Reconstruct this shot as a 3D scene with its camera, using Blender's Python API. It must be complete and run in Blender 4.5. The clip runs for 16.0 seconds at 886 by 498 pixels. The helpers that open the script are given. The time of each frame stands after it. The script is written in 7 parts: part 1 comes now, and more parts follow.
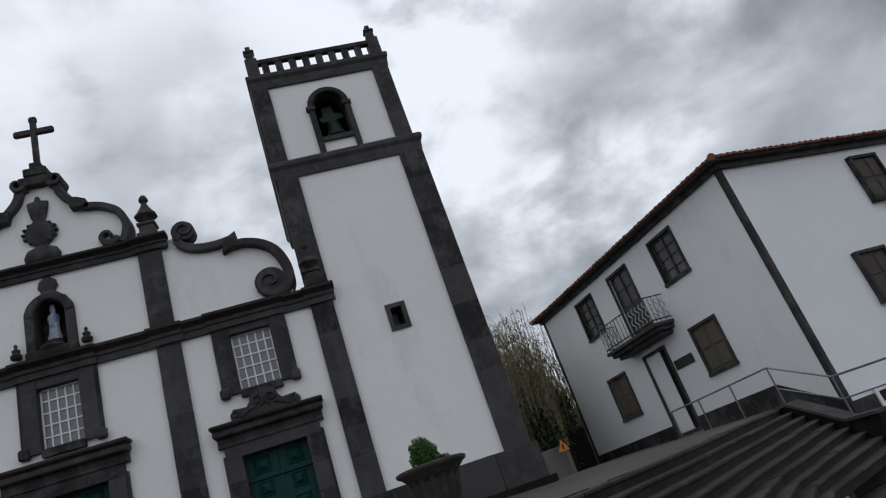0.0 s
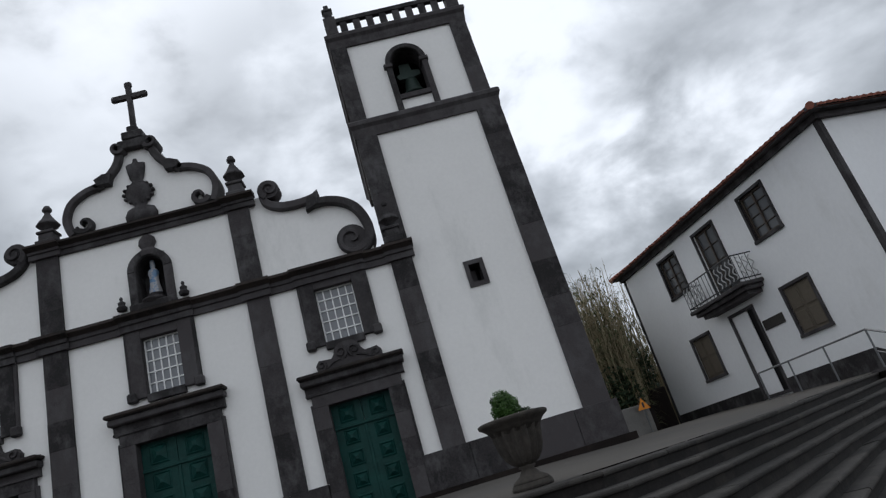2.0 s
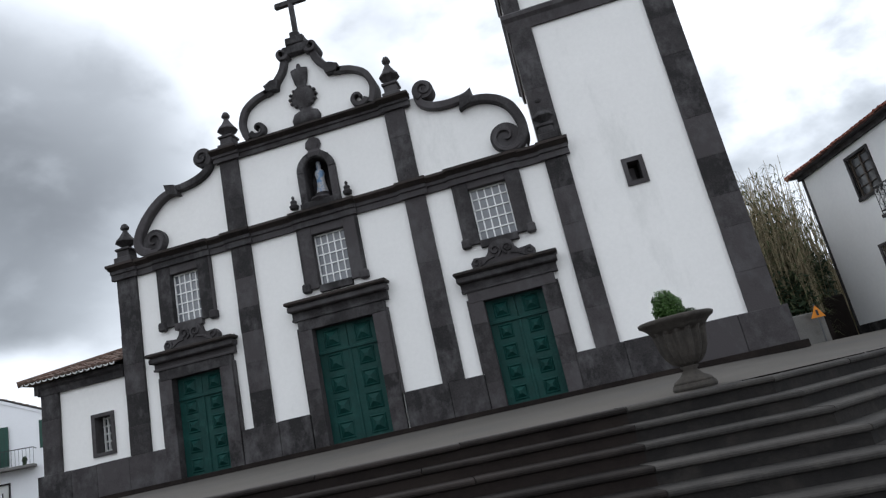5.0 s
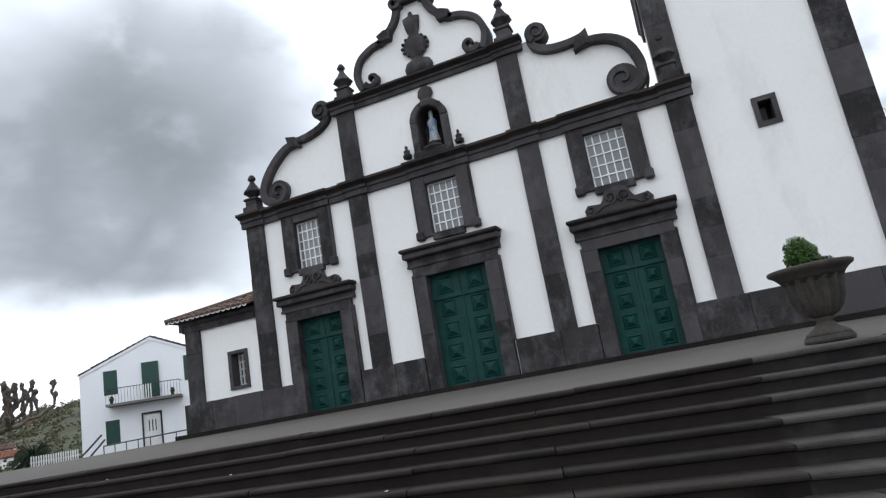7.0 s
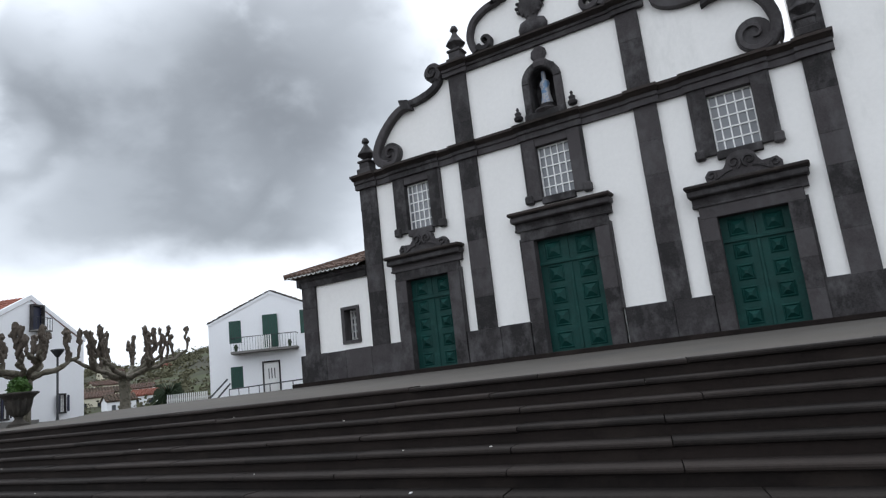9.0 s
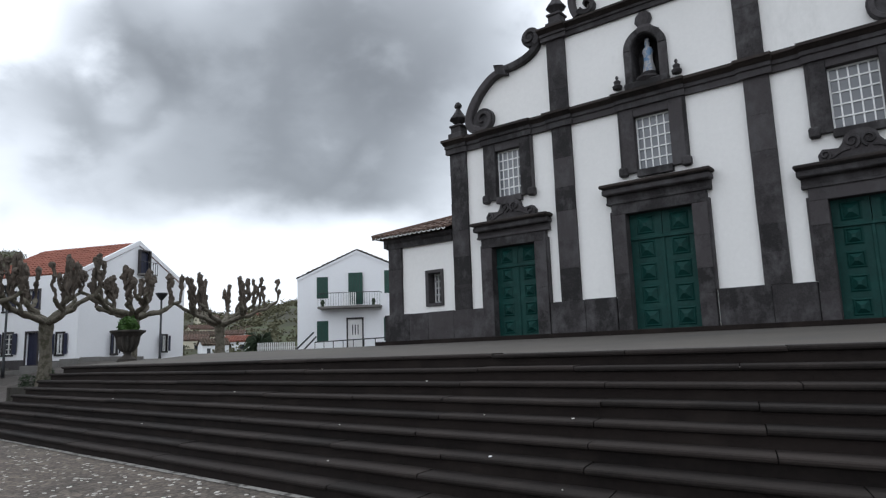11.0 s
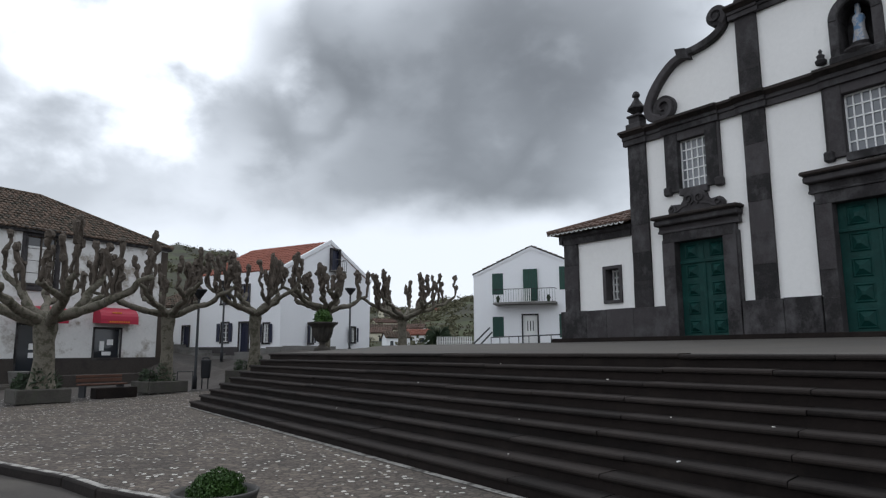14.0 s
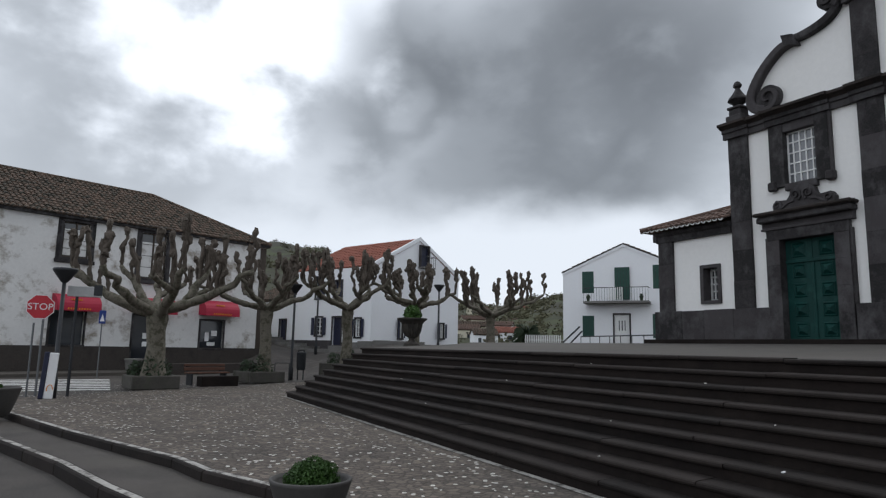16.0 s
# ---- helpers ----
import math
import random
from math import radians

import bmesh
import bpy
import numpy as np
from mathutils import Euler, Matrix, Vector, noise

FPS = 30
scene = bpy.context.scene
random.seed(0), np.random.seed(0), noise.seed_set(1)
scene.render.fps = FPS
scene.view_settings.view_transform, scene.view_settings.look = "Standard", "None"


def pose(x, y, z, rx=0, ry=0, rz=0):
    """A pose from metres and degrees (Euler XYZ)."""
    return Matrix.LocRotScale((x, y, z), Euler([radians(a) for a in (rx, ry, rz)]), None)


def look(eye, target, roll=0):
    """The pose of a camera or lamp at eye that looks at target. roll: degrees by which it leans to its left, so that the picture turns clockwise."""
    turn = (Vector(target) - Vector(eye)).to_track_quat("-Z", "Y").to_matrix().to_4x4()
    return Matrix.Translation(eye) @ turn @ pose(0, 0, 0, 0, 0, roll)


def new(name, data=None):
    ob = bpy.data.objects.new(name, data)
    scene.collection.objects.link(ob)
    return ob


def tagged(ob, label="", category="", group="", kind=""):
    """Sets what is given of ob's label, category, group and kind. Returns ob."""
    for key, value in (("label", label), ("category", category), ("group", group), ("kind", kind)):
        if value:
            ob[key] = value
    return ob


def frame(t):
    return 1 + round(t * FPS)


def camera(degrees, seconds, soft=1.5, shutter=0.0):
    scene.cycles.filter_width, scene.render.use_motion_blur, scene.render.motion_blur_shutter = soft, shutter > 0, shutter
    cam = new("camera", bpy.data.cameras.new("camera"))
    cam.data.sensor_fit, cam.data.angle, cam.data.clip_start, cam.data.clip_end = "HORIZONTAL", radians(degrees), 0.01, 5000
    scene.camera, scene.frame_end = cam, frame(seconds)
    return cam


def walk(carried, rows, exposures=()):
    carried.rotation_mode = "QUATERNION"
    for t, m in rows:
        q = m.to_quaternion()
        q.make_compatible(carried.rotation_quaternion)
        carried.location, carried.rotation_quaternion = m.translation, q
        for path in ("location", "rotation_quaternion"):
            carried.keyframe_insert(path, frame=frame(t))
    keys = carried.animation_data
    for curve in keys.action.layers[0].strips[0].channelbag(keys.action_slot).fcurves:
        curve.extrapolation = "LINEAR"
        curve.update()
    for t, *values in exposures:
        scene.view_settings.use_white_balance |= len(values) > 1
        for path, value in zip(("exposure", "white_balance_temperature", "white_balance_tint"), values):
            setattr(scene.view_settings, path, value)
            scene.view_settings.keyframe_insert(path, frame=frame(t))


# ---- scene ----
cam = camera(67.6, 16.0, soft=1.25)
PATH = [
    (0.0, 0.233, 0.002, 1.635, 112.85, 18.46, -6.18),
    (0.5, 0.213, -0.001, 1.633, 112.80, 18.29, -4.68),
    (1.0, 0.195, 0.001, 1.632, 112.49, 17.89, -2.97),
    (1.5, 0.179, 0.002, 1.634, 111.93, 17.16, -1.43),
    (2.0, 0.168, 0.005, 1.628, 111.11, 16.13, 0.25),
    (2.5, 0.151, 0.011, 1.624, 110.23, 15.52, 1.98),
    (3.0, 0.129, 0.025, 1.626, 109.29, 15.00, 4.06),
    (3.5, 0.107, 0.031, 1.623, 108.35, 14.22, 6.00),
    (4.0, 0.093, 0.033, 1.622, 107.37, 13.39, 8.30),
    (6.5, 0.030, 0.023, 1.596, 103.57, 10.26, 19.78),
    (7.0, 0.021, 0.009, 1.583, 103.02, 9.67, 22.26),
    (7.5, 0.002, 0.000, 1.587, 102.52, 9.13, 24.51),
    (8.0, -0.000, 0.000, 1.575, 102.12, 8.59, 26.91),
    (8.5, 0.001, -0.000, 1.544, 101.80, 7.70, 29.04),
    (9.0, -0.009, -0.020, 1.536, 101.22, 6.28, 31.05),
    (11.5, -0.086, -0.075, 1.544, 98.56, 1.61, 39.81),
    (12.0, -0.073, -0.092, 1.548, 98.75, 1.47, 42.45),
    (12.5, -0.079, -0.101, 1.547, 98.87, 1.14, 44.94),
    (13.0, -0.088, -0.106, 1.544, 98.95, 0.80, 47.75),
    (13.5, -0.096, -0.108, 1.538, 98.90, 0.47, 50.08),
    (14.0, -0.103, -0.109, 1.533, 98.79, 0.22, 52.50),
    (14.5, -0.109, -0.108, 1.534, 98.68, -0.09, 54.50),
    (15.0, -0.109, -0.111, 1.533, 98.60, -0.46, 56.53),
    (15.5, -0.111, -0.117, 1.534, 98.53, -0.87, 58.23),
    (16.0, -0.111, -0.118, 1.534, 98.49, -1.14, 60.01),
]
walk(cam, [(t, pose(x, y, z, rx, ry, rz)) for t, x, y, z, rx, ry, rz in PATH],
     exposures=[(0.0, -0.05), (2.0, 0.1), (3.5, 0.4), (4.2, 0.6), (6.5, 1.0), (7.5, 1.0), (9.0, 0.9), (11.5, 0.7), (12.5, 0.6), (14.0, 0.45), (16.0, 0.3)])

# ---- sky and sun: bright overcast, sun veiled by cloud behind the church ----
SUN_AZ, SUN_EL = 22.0, 52.0          # degrees, counter-clockwise from +y
sun_dir = Vector((-math.sin(radians(SUN_AZ)) * math.cos(radians(SUN_EL)),
                  math.cos(radians(SUN_AZ)) * math.cos(radians(SUN_EL)), math.sin(radians(SUN_EL))))
world = bpy.data.worlds.new("world")
scene.world = world
world.use_nodes = True
nt = world.node_tree
nt.nodes.clear()


def node(tree, kind, **values):
    n = tree.nodes.new(kind)
    for k, v in values.items():
        if k in n.inputs:
            n.inputs[k].default_value = v
    return n


def build_sky():
    L = nt.links.new

    def math_node(op, a, b=None, c=None):
        n = nt.nodes.new("ShaderNodeMath")
        n.operation = op
        for k, v in enumerate((a, b, c)):
            if v is None:
                continue
            if isinstance(v, (int, float)):
                n.inputs[k].default_value = v
            else:
                L(v, n.inputs[k])
        return n.outputs[0]

    def ease(value, lo, hi, to):
        n = nt.nodes.new("ShaderNodeMapRange")
        n.interpolation_type = "SMOOTHSTEP"
        n.inputs[1].default_value, n.inputs[2].default_value = lo, hi
        n.inputs[3].default_value, n.inputs[4].default_value = 0.0, to
        L(value, n.inputs[0])
        return n.outputs[0]

    out = node(nt, "ShaderNodeOutputWorld")
    bg = node(nt, "ShaderNodeBackground", Strength=1.0)
    sky = nt.nodes.new("ShaderNodeTexSky")
    sky.sky_type, sky.sun_disc = "NISHITA", False
    sky.sun_elevation, sky.sun_rotation = radians(SUN_EL), radians(-SUN_AZ)
    co = nt.nodes.new("ShaderNodeTexCoord")
    way = co.outputs["Generated"]
    sep = nt.nodes.new("ShaderNodeSeparateXYZ")
    L(way, sep.inputs[0])
    # cloud billows, flattened a little towards the horizon
    deck = nt.nodes.new("ShaderNodeVectorMath")
    deck.operation = "MULTIPLY"
    deck.inputs[1].default_value = (1.0, 1.0, 1.5)
    L(way, deck.inputs[0])
    big = node(nt, "ShaderNodeTexNoise", Scale=2.8, Detail=6.0, Roughness=0.5, Distortion=0.12)
    fine = node(nt, "ShaderNodeTexNoise", Scale=6.8, Detail=7.0, Roughness=0.5, Distortion=0.15)
    L(deck.outputs[0], big.inputs["Vector"])
    L(deck.outputs[0], fine.inputs["Vector"])
    tex = math_node("ADD", math_node("MULTIPLY", big.outputs[0], 0.5), math_node("MULTIPLY", fine.outputs[0], 0.5))
    # thickness of the cloud: thin where light comes through, heavy in the bank over the village
    total = math_node("ADD", 0.50, ease(math_node("MULTIPLY", sep.outputs["Y"], -1.0), -0.35, 0.5, 0.30))
    for az, el, radius, amount in ((14, 50, 36, 0.7), (-18, 31, 22, 0.25), (50, 18, 22, -0.55), (41, 26, 22, -0.2), (35, 14, 9, 0.4), (82, 31, 16, 1.3), (79, 23, 9, 0.35), (66, 13, 8, 0.2), (100, 22, 24, -0.28), (4, 31, 16, -0.35), (-32, 32, 20, 0.3), (66, 24, 9, -0.25), (-31, 19, 10, 0.35), (30, 29, 10, -0.12),
                                   (64, 21.2, 3.0, 0.25), (62, 18.7, 3.6, 0.22), (58, 34, 10, 0.55), (40, 28, 10, -0.25), (-34, 31, 8, -0.28), (-43, 33, 7, 0.3), (-22, 19, 6, 0.3), (-46, 15, 9, -0.12), (88, 14, 9, -0.15)):
        dot = nt.nodes.new("ShaderNodeVectorMath")
        dot.operation = "DOT_PRODUCT"
        dot.inputs[1].default_value = (-math.sin(radians(az)) * math.cos(radians(el)), math.cos(radians(az)) * math.cos(radians(el)), math.sin(radians(el)))
        L(way, dot.inputs[0])
        ragged = 4.0 * (1 - math.cos(radians(radius)))
        wob = math_node("MULTIPLY_ADD", tex, ragged, -0.5 * ragged)
        total = math_node("MULTIPLY", total, math_node("ADD", 1.0, ease(math_node("ADD", dot.outputs["Value"], wob), math.cos(radians(radius)), 1.0, amount)))
    shape = math_node("MULTIPLY_ADD", math_node("SUBTRACT", tex, 0.5), 2.6, 0.98)
    cloud = math_node("MULTIPLY", total, math_node("MAXIMUM", shape, 0.4))
    # clear pale strip under the cloud along the horizon
    low = math_node("ADD", sep.outputs["Z"], math_node("MULTIPLY_ADD", big.outputs[0], 0.22, -0.11))
    strip = math_node("SUBTRACT", 1.0, ease(low, 0.15, 0.235, 1.0))
    mixv = math_node("SMOOTH_MIN", 0.93, math_node("ADD", math_node("MULTIPLY", cloud, math_node("SUBTRACT", 1.0, strip)), math_node("MULTIPLY", strip, 0.68)), 0.25)
    tint = nt.nodes.new("ShaderNodeMix")
    tint.data_type = "RGBA"
    L(math_node("MINIMUM", mixv, 1.0), tint.inputs[0])
    tint.inputs[6].default_value = (0.905, 1.0, 1.115, 1)
    tint.inputs[7].default_value = (0.945, 1.0, 1.09, 1)
    col = nt.nodes.new("ShaderNodeVectorMath")
    col.operation = "SCALE"
    L(tint.outputs[2], col.inputs[0])
    L(mixv, col.inputs["Scale"])
    veil = nt.nodes.new("ShaderNodeVectorMath")
    veil.operation = "SCALE"
    veil.inputs["Scale"].default_value = 0.004
    L(sky.outputs[0], veil.inputs[0])
    tot = nt.nodes.new("ShaderNodeVectorMath")
    L(col.outputs[0], tot.inputs[0])
    L(veil.outputs[0], tot.inputs[1])
    L(tot.outputs[0], bg.inputs["Color"])
    L(bg.outputs[0], out.inputs[0])


build_sky()
sun = new("sun", bpy.data.lights.new("sun", "SUN"))
sun.data.energy, sun.data.angle, sun.data.color = 0.5, radians(30), (1.0, 0.97, 0.93)
sun.matrix_world = look(sun_dir * 60, (0, 0, 0))


# ---- materials ----
def material(name, base, rough=0.85, vary=0.25, scale=1.5, grain=18.0, bump=0.25, metal=0.0, stain=None, stain_at=(0.55, 0.7),
             stain_scale=0.7, stain_stretch=1.0, piece=0.0, spec=0.4, bump_dist=0.01):
    m = bpy.data.materials.new(name)
    m.use_nodes = True
    t = m.node_tree
    b = t.nodes["Principled BSDF"]
    L = t.links.new
    b.inputs["Roughness"].default_value, b.inputs["Metallic"].default_value = rough, metal
    b.inputs["Specular IOR Level"].default_value = spec
    geo = t.nodes.new("ShaderNodeNewGeometry")
    n1 = node(t, "ShaderNodeTexNoise", Scale=scale, Detail=5.0, Roughness=0.6)
    n2 = node(t, "ShaderNodeTexNoise", Scale=grain, Detail=4.0, Roughness=0.65)
    L(geo.outputs["Position"], n1.inputs["Vector"])
    L(geo.outputs["Position"], n2.inputs["Vector"])
    mx = t.nodes.new("ShaderNodeMix")
    mx.inputs[0].default_value = 0.45
    L(n1.outputs[0], mx.inputs[2])
    L(n2.outputs[0], mx.inputs[3])
    val = mx.outputs[0]
    if piece:
        info = t.nodes.new("ShaderNodeObjectInfo")
        pm = t.nodes.new("ShaderNodeMath")
        pm.operation = "MULTIPLY_ADD"
        pm.inputs[1].default_value, pm.inputs[2].default_value = piece, -piece / 2
        L(info.outputs["Random"], pm.inputs[0])
        ad = t.nodes.new("ShaderNodeMath")
        L(val, ad.inputs[0])
        L(pm.outputs[0], ad.inputs[1])
        val = ad.outputs[0]
    rp = t.nodes.new("ShaderNodeValToRGB")
    e = rp.color_ramp.elements
    lo = tuple(max(0.0, c * (1 - vary)) for c in base)
    hi = tuple(min(1.0, c * (1 + vary)) for c in base)
    e[0].position, e[0].color = 0.3, (*lo, 1)
    e[1].position, e[1].color = 0.7, (*hi, 1)
    L(val, rp.inputs[0])
    col = rp.outputs[0]
    if stain:
        mp = t.nodes.new("ShaderNodeMapping")
        mp.inputs["Scale"].default_value = (1, 1, stain_stretch)
        L(geo.outputs["Position"], mp.inputs["Vector"])
        n3 = node(t, "ShaderNodeTexNoise", Scale=stain_scale, Detail=8.0, Roughness=0.68)
        L(mp.outputs[0], n3.inputs["Vector"])
        mr = t.nodes.new("ShaderNodeMapRange")
        mr.inputs[1].default_value, mr.inputs[2].default_value = stain_at
        L(n3.outputs[0], mr.inputs[0])
        mc = t.nodes.new("ShaderNodeMix")
        mc.data_type = "RGBA"
        L(mr.outputs[0], mc.inputs[0])
        L(col, mc.inputs[6])
        mc.inputs[7].default_value = (*stain, 1)
        col = mc.outputs[2]
    L(col, b.inputs["Base Color"])
    if bump:
        bp = node(t, "ShaderNodeBump", Strength=bump, Distance=bump_dist)
        L(n2.outputs[0], bp.inputs["Height"])
        L(bp.outputs[0], b.inputs["Normal"])
    return m


def glass_material(name, tint=(0.02, 0.024, 0.03)):
    m = bpy.data.materials.new(name)
    m.use_nodes = True
    b = m.node_tree.nodes["Principled BSDF"]
    b.inputs["Base Color"].default_value = (*tint, 1)
    b.inputs["Roughness"].default_value = 0.06
    b.inputs["Specular IOR Level"].default_value = 0.6
    return m


PLASTER = material("white_plaster", (0.795, 0.785, 0.765), 0.9, 0.05, 0.5, 9.0, 0.15, stain=(0.6, 0.6, 0.58), stain_at=(0.6, 0.85), stain_scale=0.5, stain_stretch=0.35)
PLASTER_HOUSE = material("house_plaster", (0.78, 0.785, 0.79), 0.9, 0.05, 0.4, 8.0, 0.12, stain=(0.62, 0.62, 0.6), stain_at=(0.62, 0.9), stain_scale=0.45, stain_stretch=0.4)
PLASTER_WORN = material("worn_plaster", (0.67, 0.662, 0.645), 0.95, 0.1, 0.7, 7.0, 0.4, stain=(0.27, 0.235, 0.195), stain_at=(0.52, 0.66), stain_scale=0.9, stain_stretch=1.2)
PLASTER_BRIGHT = material("fresh_plaster", (0.82, 0.83, 0.85), 0.9, 0.03, 0.4, 8.0, 0.08)
BASALT = material("basalt", (0.032, 0.0285, 0.0295), 0.85, 0.6, 2.2, 22.0, 0.6, stain=(0.07, 0.066, 0.068), stain_at=(0.47, 0.66), stain_scale=2.1, stain_stretch=0.7, piece=0.5)
CORNICE = material("weathered_cornice", (0.024, 0.0185, 0.0165), 0.9, 0.6, 2.5, 22.0, 0.6, stain=(0.045, 0.034, 0.028), stain_at=(0.5, 0.72), stain_scale=1.4, piece=0.3)
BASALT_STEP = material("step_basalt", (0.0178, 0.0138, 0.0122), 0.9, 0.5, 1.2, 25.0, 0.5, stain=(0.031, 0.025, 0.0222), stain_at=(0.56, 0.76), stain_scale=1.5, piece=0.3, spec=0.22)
# step basalt darkened: risers carry their shade in the colour; also used on walls
BASALT_DARKENED = material("darkened_basalt", (0.0118, 0.0086, 0.0075), 0.92, 0.5, 1.4, 20.0, 0.6, stain=(0.025, 0.019, 0.016), stain_at=(0.5, 0.75), stain_scale=0.9, piece=0.3, spec=0.2)
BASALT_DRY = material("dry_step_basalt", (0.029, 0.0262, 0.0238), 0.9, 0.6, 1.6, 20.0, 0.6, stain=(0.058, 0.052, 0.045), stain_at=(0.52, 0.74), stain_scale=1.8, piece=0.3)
# dry tread stone made much darker, so riser shade sits in the colour
RISER_DRY_SHADED = material("shaded_dry_riser_stone", (0.0085, 0.0072, 0.0066), 0.92, 0.6, 2.2, 16.0, 0.7, stain=(0.026, 0.022, 0.019), stain_at=(0.5, 0.7), stain_scale=2.5)
PAVING = material("forecourt_paving", (0.072, 0.064, 0.055), 0.85, 0.2, 0.6, 14.0, 0.3, stain=(0.055, 0.052, 0.05), stain_at=(0.5, 0.75), stain_scale=0.45)
COBBLE = material("dark_cobble", (0.108, 0.088, 0.072), 0.85, 0.4, 1.0, 11.0, 0.9, stain=(0.058, 0.05, 0.043), stain_at=(0.5, 0.72), stain_scale=0.35, bump_dist=0.02)


def cobbled(m, size, joint, depth):
    """Lay small cobbles into a material: cells about this size with darker sunk joints."""
    t = m.node_tree
    b = t.nodes["Principled BSDF"]
    L = t.links.new
    geo = t.nodes.new("ShaderNodeNewGeometry")
    cell = node(t, "ShaderNodeTexVoronoi", Scale=1.0 / size, Randomness=0.85)
    edge = node(t, "ShaderNodeTexVoronoi", Scale=1.0 / size, Randomness=0.85)
    edge.feature = "DISTANCE_TO_EDGE"
    L(geo.outputs["Position"], cell.inputs["Vector"])
    L(geo.outputs["Position"], edge.inputs["Vector"])
    gap = t.nodes.new("ShaderNodeMapRange")
    gap.inputs[1].default_value, gap.inputs[2].default_value = 0.02, 0.14
    gap.inputs[3].default_value, gap.inputs[4].default_value = joint, 1.0
    L(edge.outputs["Distance"], gap.inputs[0])
    tone = t.nodes.new("ShaderNodeSeparateColor")
    L(cell.outputs["Color"], tone.inputs[0])
    vary = t.nodes.new("ShaderNodeMath")
    vary.operation = "MULTIPLY_ADD"
    vary.inputs[1].default_value, vary.inputs[2].default_value = 0.7, 0.72
    L(tone.outputs[0], vary.inputs[0])
    both = t.nodes.new("ShaderNodeMath")
    both.operation = "MULTIPLY"
    L(vary.outputs[0], both.inputs[0])
    L(gap.outputs[0], both.inputs[1])
    old = b.inputs["Base Color"].links[0].from_socket
    mul = t.nodes.new("ShaderNodeVectorMath")
    mul.operation = "SCALE"
    L(old, mul.inputs[0])
    L(both.outputs[0], mul.inputs["Scale"])
    L(mul.outputs[0], b.inputs["Base Color"])
    bump = node(t, "ShaderNodeBump", Strength=0.8, Distance=depth)
    L(gap.outputs[0], bump.inputs["Height"])
    L(b.inputs["Normal"].links[0].from_socket, bump.inputs["Normal"])
    L(bump.outputs[0], b.inputs["Normal"])


cobbled(COBBLE, 0.11, 0.45, 0.015)
LIMESTONE = material("white_paving_stone", (0.5, 0.485, 0.45), 0.8, 0.25, 3.0, 30.0, 0.3, piece=0.5)
ASPHALT = material("asphalt", (0.052, 0.045, 0.04), 0.85, 0.6, 0.7, 38.0, 0.7, stain=(0.075, 0.066, 0.056), stain_at=(0.5, 0.7), stain_scale=0.6)
CONCRETE = material("concrete", (0.17, 0.165, 0.155), 0.9, 0.25, 1.0, 20.0, 0.4, stain=(0.09, 0.085, 0.075), stain_at=(0.5, 0.72), stain_scale=1.2)
ROADPAINT = material("worn_white_paint", (0.36, 0.345, 0.32), 0.85, 0.35, 3.0, 30.0, 0.3, stain=(0.085, 0.078, 0.07), stain_at=(0.47, 0.58), stain_scale=5.0)
ZEBRAPAINT = material("zebra_paint", (0.55, 0.55, 0.53), 0.8, 0.2, 2.0, 25.0, 0.2, stain=(0.12, 0.115, 0.11), stain_at=(0.55, 0.65), stain_scale=3.0)
BASECEMENT = material("brown_cement", (0.05, 0.042, 0.037), 0.9, 0.4, 1.0, 16.0, 0.4, stain=(0.025, 0.022, 0.02), stain_at=(0.5, 0.7), stain_scale=1.0)
BENCHWOOD = material("reddish_bench_wood", (0.1, 0.045, 0.028), 0.7, 0.35, 3.0, 30.0, 0.3)
DOORGREEN = material("green_door_paint", (0.003, 0.037, 0.032), 0.6, 0.35, 2.5, 16.0, 0.15, stain=(0.014, 0.066, 0.057), stain_at=(0.55, 0.75), stain_scale=3.0, spec=0.22)
SHUTTERGREEN = material("green_shutter_paint", (0.01, 0.055, 0.04), 0.5, 0.2, 2.0, 14.0, 0.1)
SHUTTERBLUE = material("navy_shutter_paint", (0.012, 0.015, 0.04), 0.5, 0.2, 2.0, 14.0, 0.1)
WHITEPAINT = material("white_joinery_paint", (0.75, 0.75, 0.74), 0.5, 0.06, 2.0, 20.0, 0.05)
WOODDARK = material("weathered_brown_wood", (0.055, 0.042, 0.032), 0.7, 0.35, 3.0, 30.0, 0.3)
SHUTTERWOOD = material("tan_wood_shutter", (0.11, 0.092, 0.07), 0.75, 0.35, 2.0, 25.0, 0.3, stain=(0.09, 0.075, 0.055), stain_at=(0.5, 0.7), stain_scale=2.0)
GLASS = glass_material("window_glass", (0.16, 0.168, 0.18))
GLASSDARK = glass_material("dark_glass")
GLASSGREY = glass_material("curtained_glass", (0.07, 0.072, 0.075))
# near-black for unlit insides: their shade is put into the colour
DARKIN = material("unlit_interior", (0.012, 0.011, 0.011), 0.9, 0.3, 2.0, 10.0, 0.0)
IRON = material("dark_iron", (0.03, 0.032, 0.036), 0.5, 0.3, 4.0, 30.0, 0.1, metal=0.3)
STEEL = material("galvanised_steel", (0.15, 0.155, 0.16), 0.45, 0.15, 4.0, 30.0, 0.05, metal=0.6)
RUSTWHITE = material("white_iron_paint", (0.4, 0.4, 0.4), 0.5, 0.2, 4.0, 30.0, 0.05)
BRONZE = material("verdigris_bronze", (0.026, 0.044, 0.037), 0.55, 0.35, 3.0, 20.0, 0.2, metal=0.3)
TILE_RED = material("red_clay_tile", (0.215, 0.076, 0.052), 0.85, 0.35, 1.2, 14.0, 0.3, piece=0.3)
